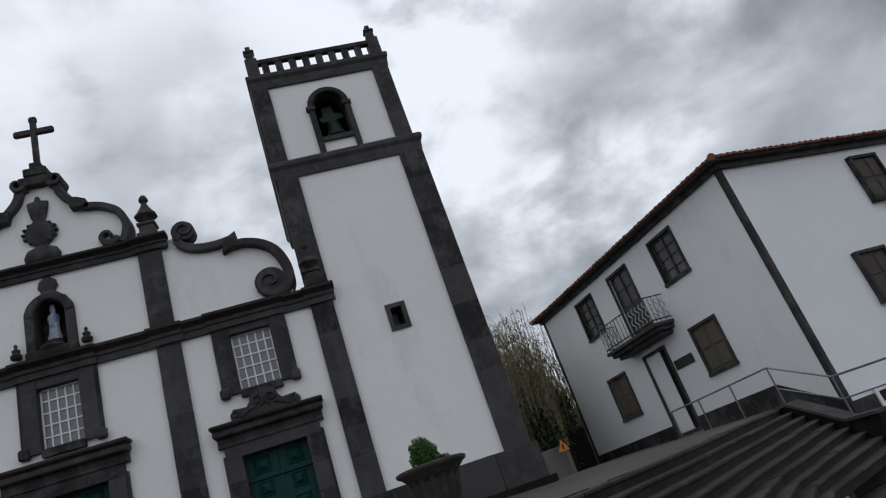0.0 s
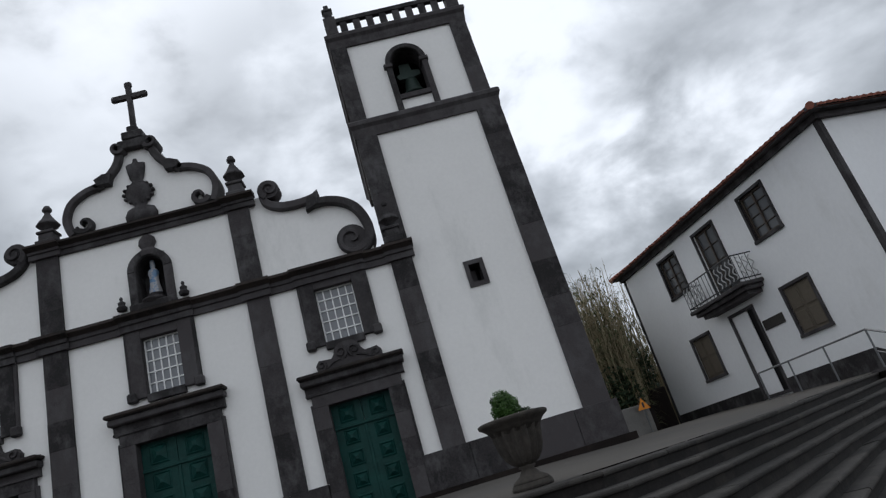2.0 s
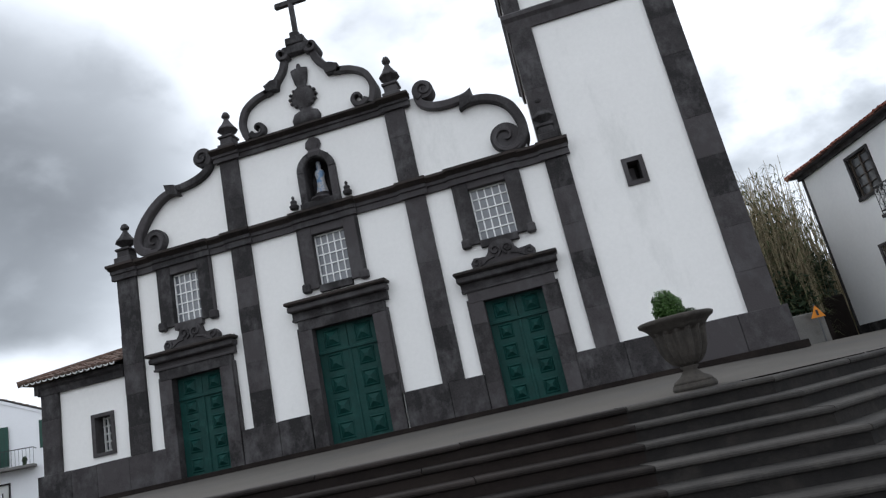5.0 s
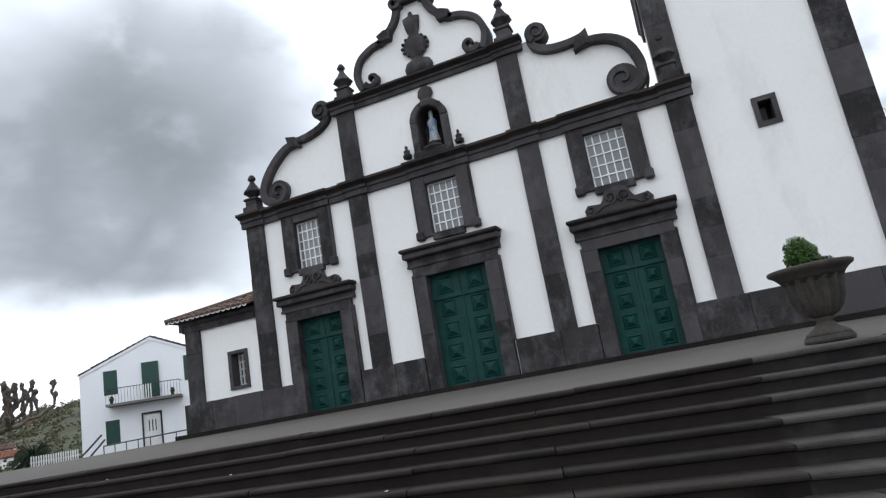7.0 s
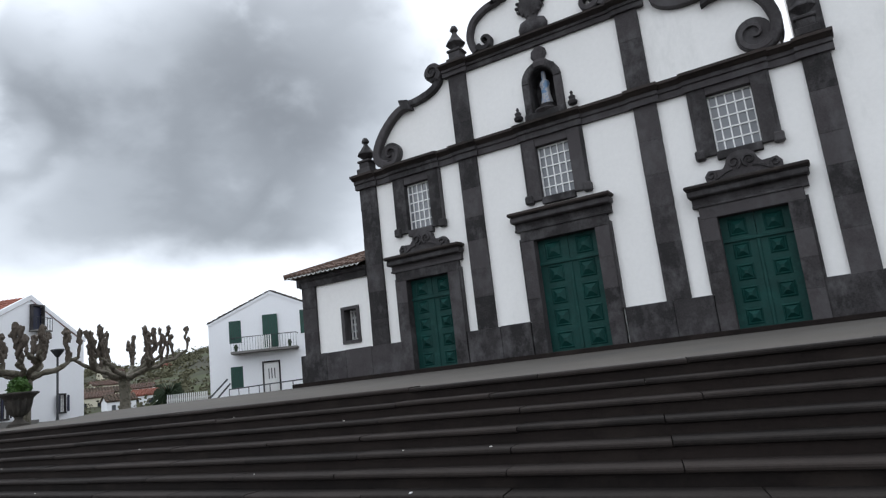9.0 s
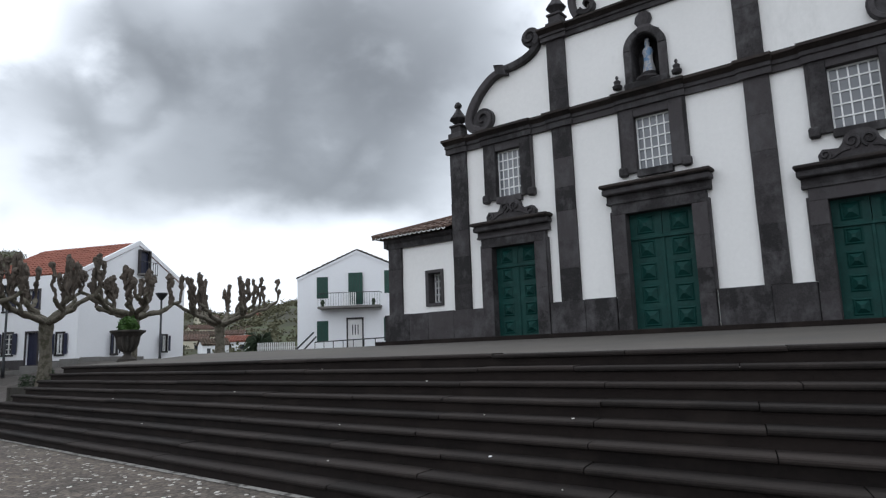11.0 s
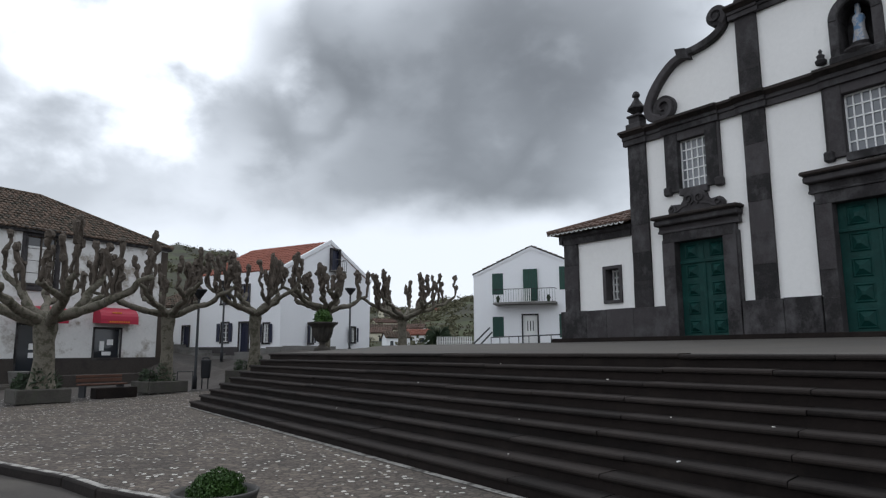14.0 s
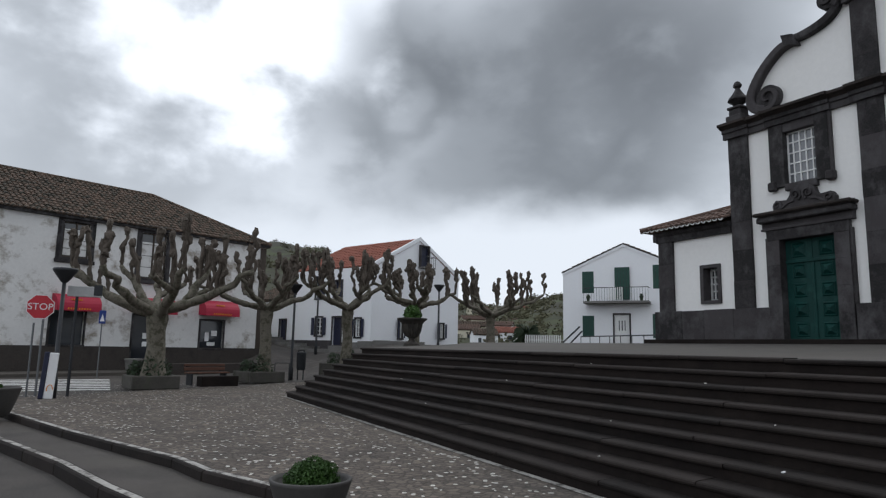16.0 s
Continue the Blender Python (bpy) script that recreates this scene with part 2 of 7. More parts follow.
TILE_OLD = material("lichened_clay_tile", (0.11, 0.075, 0.055), 0.95, 0.6, 3.5, 14.0, 0.5, stain=(0.035, 0.033, 0.024), stain_at=(0.46, 0.58), stain_scale=3.0)
TILE_MID = material("weathered_clay_tile", (0.115, 0.07, 0.054), 0.9, 0.45, 1.8, 14.0, 0.4, stain=(0.07, 0.06, 0.05), stain_at=(0.5, 0.7), stain_scale=1.5)
AWNING = material("red_awning_canvas", (0.36, 0.012, 0.04), 0.55, 0.15, 2.0, 30.0, 0.1)
SIGNRED = material("sign_red", (0.5, 0.025, 0.04), 0.45, 0.08, 3.0, 20.0, 0.0)
SIGNBLUE = material("sign_blue", (0.016, 0.04, 0.2), 0.45, 0.08, 3.0, 20.0, 0.0)
SIGNWHITE = material("sign_white", (0.75, 0.75, 0.75), 0.5, 0.05, 3.0, 20.0, 0.0)
SIGNYELLOW = material("sign_orange", (0.65, 0.22, 0.01), 0.5, 0.1, 3.0, 20.0, 0.0)
BARK = material("pale_plane_bark", (0.165, 0.147, 0.118), 0.95, 0.4, 5.0, 28.0, 0.7, stain=(0.07, 0.066, 0.045), stain_at=(0.46, 0.58), stain_scale=5.0, bump_dist=0.02)
KNOB = material("dark_knotted_bark", (0.092, 0.075, 0.06), 0.95, 0.45, 6.0, 24.0, 0.9, bump_dist=0.03)
LEAF = material("green_leaf", (0.036, 0.085, 0.014), 0.6, 0.45, 6.0, 40.0, 0.2, piece=0.2)
LEAFDARK = material("dark_leaf", (0.02, 0.036, 0.014), 0.7, 0.5, 4.0, 30.0, 0.2)
REED = material("dry_reed", (0.27, 0.225, 0.14), 0.85, 0.4, 3.0, 20.0, 0.2)
REEDLEAF = material("reed_leaf", (0.09, 0.1, 0.045), 0.8, 0.4, 3.0, 20.0, 0.2)
SOIL = material("dark_soil", (0.04, 0.032, 0.025), 1.0, 0.4, 5.0, 30.0, 0.6)
POTSTONE = material("mossy_grey_stone", (0.062, 0.057, 0.05), 0.92, 0.35, 3.0, 22.0, 0.5, stain=(0.06, 0.062, 0.045), stain_at=(0.48, 0.68), stain_scale=2.5)
URNSTONE = material("dark_urn_stone", (0.046, 0.04, 0.034), 0.92, 0.5, 4.0, 22.0, 0.6, stain=(0.02, 0.019, 0.016), stain_at=(0.48, 0.68), stain_scale=2.5)
POTDARK = material("dark_pot", (0.05, 0.047, 0.044), 0.7, 0.3, 3.0, 22.0, 0.2)
STATUEMAT = material("painted_statue", (0.36, 0.36, 0.37), 0.6, 0.2, 5.0, 20.0, 0.1, stain=(0.12, 0.22, 0.36), stain_at=(0.5, 0.56), stain_scale=3.5)
HILLMAT = material("hill_vegetation", (0.04, 0.04, 0.025), 1.0, 0.7, 0.06, 0.6, 0.0, stain=(0.05, 0.062, 0.024), stain_at=(0.5, 0.6), stain_scale=0.05)
SHRUB = material("hill_shrub", (0.1, 0.096, 0.058), 0.95, 0.6, 0.08, 0.5, 0.0)
CREAM = material("cream_plaster", (0.62, 0.58, 0.46), 0.9, 0.08, 0.5, 8.0, 0.05)


# ---- building helpers ----
from mathutils.geometry import tessellate_polygon

I4 = Matrix.Identity(4)


def mesh_of(bm, mat, name, smooth=False):
    me = bpy.data.meshes.new(name)
    bmesh.ops.recalc_face_normals(bm, faces=bm.faces)
    bm.to_mesh(me)
    bm.free()
    me.materials.append(mat)
    if smooth:
        for p in me.polygons:
            p.use_smooth = True
    return me


def thing(name, label, category, at=None, group="", kind=""):
    """An Empty at the thing's base; its parts are built in its own coordinates (at is a pose), or in the world's (at is a tuple)."""
    ob = new(name)
    ob.empty_display_size = 0.2
    if isinstance(at, tuple):
        ob.location = at
        ob["offset"] = at
    elif at is not None:
        ob.matrix_basis = at
    return tagged(ob, label, category, group, kind)


def part(name, bm, mat, parent, label="", smooth=False):
    ob = new(name, mesh_of(bm, mat, name, smooth) if isinstance(bm, bmesh.types.BMesh) else bm)
    ob.parent = parent
    if "offset" in parent:
        ob.matrix_parent_inverse = Matrix.Translation(parent["offset"]).inverted()
    return tagged(ob, label)


def solo(name, bm, mat, label, category, group="", kind="", at=I4, smooth=False):
    ob = new(name, mesh_of(bm, mat, name, smooth))
    ob.matrix_basis = at
    return tagged(ob, label, category, group, kind)


def box(bm, x0, x1, y0, y1, z0, z1, bevel=0.0, m=None):
    made = bmesh.ops.create_cube(bm, size=1.0)["verts"]
    for v in made:
        v.co = Vector((x0 + (v.co.x + 0.5) * (x1 - x0), y0 + (v.co.y + 0.5) * (y1 - y0), z0 + (v.co.z + 0.5) * (z1 - z0)))
    if bevel:
        edges = list({e for v in made for e in v.link_edges})
        r = bmesh.ops.bevel(bm, geom=edges, offset=bevel, segments=1, affect="EDGES")
        made = list(set(r["verts"]) | {v for v in made if v.is_valid})
    if m is not None:
        for v in made:
            v.co = m @ v.co
    return bm


def boxes(*rows, bevel=0.0, m=None):
    bm = bmesh.new()
    for r in rows:
        box(bm, *r, bevel=bevel, m=m)
    return bm


def extrude_poly(points, y0, y1, m=None):
    """A prism: points are (x, z), outline in one turn, from depth y0 to y1."""
    bm = bmesh.new()
    a = [bm.verts.new((x, y0, z)) for x, z in points]
    b = [bm.verts.new((x, y1, z)) for x, z in points]
    n = len(points)
    for i, j, k in tessellate_polygon([[Vector((x, z, 0)) for x, z in points]]):
        bm.faces.new((a[i], a[j], a[k]))
        bm.faces.new((b[k], b[j], b[i]))
    for i in range(n):
        bm.faces.new((a[i], b[i], b[(i + 1) % n], a[(i + 1) % n]))
    if m is not None:
        bmesh.ops.transform(bm, matrix=m, verts=bm.verts)
    return bm


def moulding(x0, x1, profile, m=None):
    """A cornice along x: profile is (y, z) round the section."""
    bm = bmesh.new()
    a = [bm.verts.new((x0, y, z)) for y, z in profile]
    b = [bm.verts.new((x1, y, z)) for y, z in profile]
    n = len(profile)
    bm.faces.new(a)
    bm.faces.new(b[::-1])
    for i in range(n):
        bm.faces.new((a[i], b[i], b[(i + 1) % n], a[(i + 1) % n]))
    if m is not None:
        bmesh.ops.transform(bm, matrix=m, verts=bm.verts)
    return bm


def ribbon(points, widths, y0, y1):
    """A scroll band: a line of (x, z) with a width at each point, as deep as y0 to y1."""
    bm = bmesh.new()
    n = len(points)
    rings = []
    for i, (x, z) in enumerate(points):
        p, q = points[max(0, i - 1)], points[min(n - 1, i + 1)]
        d = Vector((q[0] - p[0], q[1] - p[1]))
        d.normalize()
        nx, nz = -d.y * widths[i] / 2, d.x * widths[i] / 2
        rings.append([bm.verts.new(c) for c in ((x + nx, y0 + 0.03, z + nz), (x + nx * 0.7, y0, z + nz * 0.7), (x - nx * 0.7, y0, z - nz * 0.7),
                                               (x - nx, y0 + 0.03, z - nz), (x - nx, y1, z - nz), (x + nx, y1, z + nz))])
    for r, s in zip(rings, rings[1:]):
        for k in range(6):
            bm.faces.new((r[k], r[(k + 1) % 6], s[(k + 1) % 6], s[k]))
    bm.faces.new(rings[0])
    bm.faces.new(rings[-1][::-1])
    return bm


def lathe(profile, turns=20, m=None, flutes=0, flute_depth=0.0, flute_span=(0, 0)):
    """A turned body: profile is (radius, height) from the bottom up."""
    bm = bmesh.new()
    rings = []
    for r, z in profile:
        ring = []
        for k in range(turns):
            a = 2 * math.pi * k / turns
            rr = r
            if flutes and flute_span[0] <= z <= flute_span[1]:
                rr = r * (1 - flute_depth * (0.5 - 0.5 * math.cos(flutes * a)))
            ring.append(bm.verts.new((rr * math.cos(a), rr * math.sin(a), z)))
        rings.append(ring)
    for r, s in zip(rings, rings[1:]):
        for k in range(turns):
            bm.faces.new((r[k], r[(k + 1) % turns], s[(k + 1) % turns], s[k]))
    bm.faces.new(rings[0][::-1])
    bm.faces.new(rings[-1])
    if m is not None:
        bmesh.ops.transform(bm, matrix=m, verts=bm.verts)
    return bm


def tube(bm, points, radii, sides=8):
    rings = []
    for i, p in enumerate(points):
        p = Vector(p)
        a, b = Vector(points[max(0, i - 1)]), Vector(points[min(len(points) - 1, i + 1)])
        d = (b - a).normalized()
        u = d.orthogonal().normalized() if abs(d.z) < 0.9 else Vector((1, 0, 0)).cross(d).normalized()
        w = d.cross(u)
        rings.append([bm.verts.new(p + radii[i] * (math.cos(2 * math.pi * k / sides) * u + math.sin(2 * math.pi * k / sides) * w)) for k in range(sides)])
    for r, s in zip(rings, rings[1:]):
        # keep neighbouring rings in step
        off = min(range(sides), key=lambda o: sum((r[k].co - s[(k + o) % sides].co).length for k in range(sides)))
        for k in range(sides):
            bm.faces.new((r[k], r[(k + 1) % sides], s[(k + 1 + off) % sides], s[(k + off) % sides]))
    bm.faces.new(rings[0][::-1])
    bm.faces.new(rings[-1])
    return bm


def tubes(*lines, r=0.02, sides=6):
    bm = bmesh.new()
    for pts in lines:
        tube(bm, pts, [r] * len(pts), sides)
    return bm


def holed_wall(x0, x1, z0, z1, y0, y1, holes, m=None):
    """A thick wall with rectangular openings (x0, x1, z0, z1) right through it."""
    xs = sorted({x0, x1, *[h[0] for h in holes], *[h[1] for h in holes]})
    zs = sorted({z0, z1, *[h[2] for h in holes], *[h[3] for h in holes]})
    xs, zs = [x for x in xs if x0 <= x <= x1], [z for z in zs if z0 <= z <= z1]

    def solid(i, j):
        if not (0 <= i < len(xs) - 1 and 0 <= j < len(zs) - 1):
            return False
        cx, cz = (xs[i] + xs[i + 1]) / 2, (zs[j] + zs[j + 1]) / 2
        return not any(h[0] < cx < h[1] and h[2] < cz < h[3] for h in holes)

    bm = bmesh.new()
    cache = {}

    def v(x, y, z):
        key = (round(x, 4), round(y, 4), round(z, 4))
        if key not in cache:
            cache[key] = bm.verts.new((x, y, z))
        return cache[key]

    for i in range(len(xs) - 1):
        for j in range(len(zs) - 1):
            if not solid(i, j):
                continue
            a, b, c, d = xs[i], xs[i + 1], zs[j], zs[j + 1]
            bm.faces.new((v(a, y0, c), v(b, y0, c), v(b, y0, d), v(a, y0, d)))
            bm.faces.new((v(a, y1, c), v(a, y1, d), v(b, y1, d), v(b, y1, c)))
            if not solid(i - 1, j):
                bm.faces.new((v(a, y0, c), v(a, y0, d), v(a, y1, d), v(a, y1, c)))
            if not solid(i + 1, j):
                bm.faces.new((v(b, y0, c), v(b, y1, c), v(b, y1, d), v(b, y0, d)))
            if not solid(i, j - 1):
                bm.faces.new((v(a, y0, c), v(a, y1, c), v(b, y1, c), v(b, y0, c)))
            if not solid(i, j + 1):
                bm.faces.new((v(a, y0, d), v(b, y0, d), v(b, y1, d), v(a, y1, d)))
    if m is not None:
        bmesh.ops.transform(bm, matrix=m, verts=bm.verts)
    return bm


def spiral(cx, cz, r0, r1, a0, a1, n=22):
    """Points of a volute, radius r0 at angle a0 to r1 at a1 (degrees, counter-clockwise from +x)."""
    return [(cx + (r0 + (r1 - r0) * k / n) * math.cos(radians(a0 + (a1 - a0) * k / n)),
             cz + (r0 + (r1 - r0) * k / n) * math.sin(radians(a0 + (a1 - a0) * k / n))) for k in range(n + 1)]


def smooth_line(points, n=8):
    """A soft curve through points (Catmull-Rom)."""
    pts = [points[0]] + list(points) + [points[-1]]
    out = []
    for p0, p1, p2, p3 in zip(pts, pts[1:], pts[2:], pts[3:]):
        for k in range(n):
            t = k / n
            out.append(tuple(0.5 * (2 * b + (c - a) * t + (2 * a - 5 * b + 4 * c - d) * t * t + (3 * b - a - 3 * c + d) * t ** 3)
                             for a, b, c, d in zip(p0, p1, p2, p3)))
    out.append(tuple(points[-1]))
    return out


def stone_blocks(parent, x0, x1, y0, y1, z0, z1, n, rng, mat, name="pilaster_block"):
    """A shaft of stacked stones with fine open joints."""
    hs = [1 + rng.uniform(-0.2, 0.2) for _ in range(n)]
    z = z0
    for h in hs:
        dz = (z1 - z0) * h / sum(hs)
        j = rng.uniform(-0.004, 0.004)
        part(name, boxes((x0 + j, x1 + j, y0 + j, y1, z, z + dz - 0.003), bevel=0.004), mat, parent)
        z += dz


# ---- the church ----
FY = 17.0                      # plane of the front
BASE, PLINTH = 1.84, 2.83      # foot of the wall, top of the plinth
ENT0, ENT1 = 7.93, 8.4         # main entablature
UP0, UP1 = 10.65, 11.01        # upper cornice
XL, XR = -12.62, 0.98          # ends of the front
rng = random.Random(3)

church = thing("church", "white plastered parish church with dark basalt pilasters and scrolled gable", "church", at=(-5.84, 18.5, BASE))

DOORS = [(-11.1, -9.6, 4.65, 5.46), (-6.77, -5.01, 5.04, 5.89), (-2.02, -0.47, 4.65, 5.5)]
WINS = [(-10.86, -9.97, 6.19, 7.67), (-6.36, -5.4, 6.19, 7.68), (-1.75, -0.72, 6.24, 7.73)]
holes = [(a - 0.1, b + 0.1, BASE, t + 0.1) for a, b, t, _ in DOORS] + [(a - 0.06, b + 0.06, c - 0.06, d + 0.06) for a, b, c, d in WINS]
part("front_wall", holed_wall(XL, XR, BASE, ENT1, FY, FY + 0.6, holes), PLASTER, church)

# curtain walls of the upper front: middle bay with a niche, then the two wings under the scrolls
NX, NW = -5.9, 0.37            # middle of the niche, half width
arch = [(NX + NW * math.cos(radians(a)), 9.57 + NW * math.sin(radians(a))) for a in range(0, 181, 12)]
part("upper_wall", holed_wall(-8.9, -2.96, ENT1, UP1, FY, FY + 0.6, [(NX - NW - 0.05, NX + NW + 0.05, 8.66, 10.05)]), PLASTER, church)
spandrel = [(NX + NW + 0.05, 9.57), (NX + NW + 0.05, 10.05), (NX - NW - 0.05, 10.05), (NX - NW - 0.05, 9.57)] + arch[::-1]
part("niche_arch", extrude_poly(spandrel, FY + 0.02, FY + 0.55), BASALT, church)
part("niche_back", boxes((NX - NW - 0.05, NX + NW + 0.05, FY + 0.5, FY + 0.62, 8.7, 10.05)), BASALT, church, "dark niche lining")

# centre lines of the scroll bands over the two wings, which are not quite alike
WING_L = dict(volute=(-9.37, 10.98), r=0.29, run=[(-9.16, 10.92), (-9.2, 10.66), (-9.46, 10.44), (-9.85, 10.31), (-10.25, 10.26), (-10.52, 10.3)],
              notch=[(-10.24, 10.02), (-10.34, 10.36), (-10.68, 10.44), (-10.6, 10.12)],
              bold=[(-10.4, 10.2), (-10.75, 10.13), (-11.09, 9.91), (-11.42, 9.58), (-11.66, 9.22), (-11.76, 8.9), (-11.66, 8.62), (-11.36, 8.47)], disc=(-11.21, 8.8), disc_r=0.37)
WING_R = dict(volute=(-2.33, 11.0), r=0.27, run=[(-2.56, 10.95), (-2.5, 10.63), (-2.2, 10.43), (-1.8, 10.36), (-1.4, 10.38), (-1.1, 10.45)],
              notch=[(-1.45, 10.02), (-1.38, 10.36), (-1.02, 10.57), (-1.08, 10.16)],
              bold=[(-1.3, 10.2), (-0.9, 10.22), (-0.45, 10.07), (-0.1, 9.76), (0.08, 9.3), (0.1, 8.92), (-0.05, 8.62), (-0.35, 8.47)], disc=(-0.41, 8.88), disc_r=0.42)


def wing_wall(w, inner):
    """Plaster under a scroll: from the pilaster out along the band and down to the entablature."""
    line = smooth_line(w["run"][1:-1] + w["bold"][1:6])
    outline = [(inner, ENT1), (inner, 10.9), (w["run"][0][0], 10.9)] + line + [(line[-1][0], ENT1)]
    part("wing_wall", extrude_poly(outline if inner < -5 else outline[::-1], FY + 0.02, FY + 0.79), PLASTER, church)


wing_wall(WING_L, -8.85)
wing_wall(WING_R, -3.0)

GABLE = smooth_line([(-7.9, 11.5), (-7.88, 11.9), (-7.65, 12.2), (-7.25, 12.38), (-6.95, 12.48), (-6.65, 12.75), (-6.4, 13.15)])
gable = GABLE + [(-6.2, 13.6), (-5.5, 13.6)] + [(-11.7 - x, z) for x, z in GABLE[::-1]] + [(-3.8, 11.0), (-7.9, 11.0)]
part("gable_wall", extrude_poly(gable, FY + 0.02, FY + 0.79), PLASTER, church)


# a wing scroll: top volute, sagging run, notch, bold curve, foot volute
def wing_scroll(w, side):
    turn = (lambda pts, cx: [(cx + (cx - x) * (1 if side > 0 else -1), z) for x, z in pts])
    (vx, vz), r = w["volute"], w["r"]
    top = turn(spiral(vx, vz, r, 0.05, -60, 400, 30), vx)
    part("scroll", ribbon(top, [0.2 - 0.15 * k / 30 for k in range(31)], FY - 0.2, FY + 0.3), BASALT, church)
    part("scroll_boss", extrude_poly([(vx + r * math.cos(radians(a)), vz + r * math.sin(radians(a))) for a in range(0, 360, 15)], FY - 0.14, FY + 0.3), BASALT, church)
    run, bold = smooth_line(w["run"]), smooth_line(w["bold"])
    part("scroll", ribbon(run, [0.2 + 0.04 * math.sin(math.pi * i / (len(run) - 1)) for i in range(len(run))], FY - 0.16, FY + 0.4), BASALT, church)
    part("scroll_notch", extrude_poly(w["notch"], FY - 0.235, FY + 0.43), BASALT, church)
    part("scroll", ribbon(bold, [0.21 + 0.06 * min(1.0, 2.0 * i / len(bold)) for i in range(len(bold))], FY - 0.2, FY + 0.45), BASALT, church)
    (dx, dz), dr = w["disc"], w["disc_r"]
    foot = turn(spiral(dx, dz, dr, 0.06, 220, 640, 34), dx)
    part("scroll", ribbon(foot, [0.16 - 0.11 * i / 34 for i in range(35)], FY - 0.22, FY + 0.1), BASALT, church)
    part("scroll_boss", extrude_poly([(dx + dr * math.cos(radians(a)), dz + dr * math.sin(radians(a))) for a in range(0, 360, 15)], FY - 0.14, FY + 0.12), BASALT, church)


wing_scroll(WING_L, -1)
wing_scroll(WING_R, 1)


def gable_scroll(flip):
    f = (lambda p: [(-11.7 - x, z) for x, z in p]) if flip else (lambda p: p)
    up = smooth_line([(-7.8, 11.12), (-7.9, 11.36), (-7.94, 11.7), (-7.78, 12.1), (-7.4, 12.36), (-7.02, 12.46), (-6.86, 12.48)])
    up2 = smooth_line([(-7.08, 12.42), (-6.72, 12.66), (-6.42, 13.02), (-6.3, 13.4)])
    notch = [(-7.05, 12.62), (-6.97, 12.42), (-6.64, 12.42), (-6.56, 12.72), (-6.8, 12.74)]
    part("scroll_notch", extrude_poly(f(notch), FY - 0.235, FY + 0.43), BASALT, church)
    foot = spiral(-7.46, 11.38, 0.27, 0.05, 200, 560, 26)
    part("scroll", ribbon(f(up), [0.2] * len(up), FY - 0.16, FY + 0.4), BASALT, church)
    part("scroll", ribbon(f(up2), [0.22] * len(up2), FY - 0.16, FY + 0.4), BASALT, church)
    part("scroll", ribbon(f(foot), [0.2 - 0.15 * i / 26 for i in range(27)], FY - 0.18, FY + 0.1), BASALT, church)
    ear = spiral(-6.32, 13.52, 0.06, 0.2, 0, 330, 18)
    part("scroll", ribbon(f(ear), [0.05 + 0.09 * i / 18 for i in range(len(ear))], FY - 0.24, FY + 0.35), BASALT, church)


gable_scroll(False)
gable_scroll(True)
part("gable_cap", boxes((-6.3, -5.4, FY - 0.2, FY + 0.5, 13.42, 13.72), (-6.15, -5.55, FY - 0.22, FY + 0.45, 13.72, 13.98), (-6.0, -5.7, FY - 0.15, FY + 0.4, 13.98, 14.2), bevel=0.03), BASALT, church)

part("gable_barrel", lathe([(0.2, 0.0), (0.21, 0.02), (0.21, 0.62), (0.19, 0.66)], 18, Matrix.Translation((-5.42, FY + 0.36, 13.22)) @ Matrix.Rotation(radians(-90), 4, "X")), PLASTER, church, "rounded white plaster back of the gable", True)

# coat of arms above the niche
arms = lathe([(0.42, 11.02), (0.46, 11.28), (0.38, 11.46), (0.16, 11.56), (0.22, 11.66), (0.36, 11.8), (0.4, 12.0), (0.32, 12.2), (0.15, 12.36), (0.2, 12.46), (0.25, 12.7), (0.28, 12.92), (0.1, 12.95), (0.05, 13.12)],
             18, Matrix.Translation((-5.92, FY - 0.02, 0)) @ Matrix.Diagonal((1, 0.42, 1, 1)))
for k in range(14):
    a = 2 * math.pi * k / 14
    box(arms, -5.92 + 0.41 * math.cos(a) - 0.045, -5.92 + 0.41 * math.cos(a) + 0.045, FY - 0.12, FY, 11.97 + 0.33 * math.sin(a) - 0.04, 11.97 + 0.33 * math.sin(a) + 0.04, bevel=0.02)
part("armorial_relief", arms, BASALT, church, "carved basalt coat of arms with crown", True)

# cross
cx = -5.86
cross = boxes((cx - 0.07, cx + 0.07, FY + 0.03, FY + 0.17, 14.1, 15.82), (cx - 0.44, cx + 0.44, FY + 0.035, FY + 0.165, 15.31, 15.47))
for px, pz in ((cx - 0.43, 15.39), (cx + 0.43, 15.39), (cx, 15.82)):
    box(cross, px - 0.11, px + 0.11, FY + 0.02, FY + 0.18, pz - 0.11, pz + 0.11, bevel=0.05)
part("cross", cross, BASALT, church, "dark stone cross with lobed ends")


# pilasters
def pilaster(x0, x1, z0, z1, n, y=FY - 0.1):
    p = part("pilaster", boxes((x0 + 0.02, x1 - 0.02, y + 0.02, FY + 0.01, z0, z1)), BASALT, church)
    stone_blocks(p, x0, x1, y, FY - 0.002, z0, z1, n, rng, BASALT)


for a, b in ((-12.61, -11.98), (-8.85, -8.24), (-3.53, -2.94), (0.43, 1.03)):
    pilaster(a, b, PLINTH, ENT0, 6)
for a, b in ((-8.86, -8.27), (-3.6, -3.0)):
    pilaster(a, b, ENT1, UP0, 3)

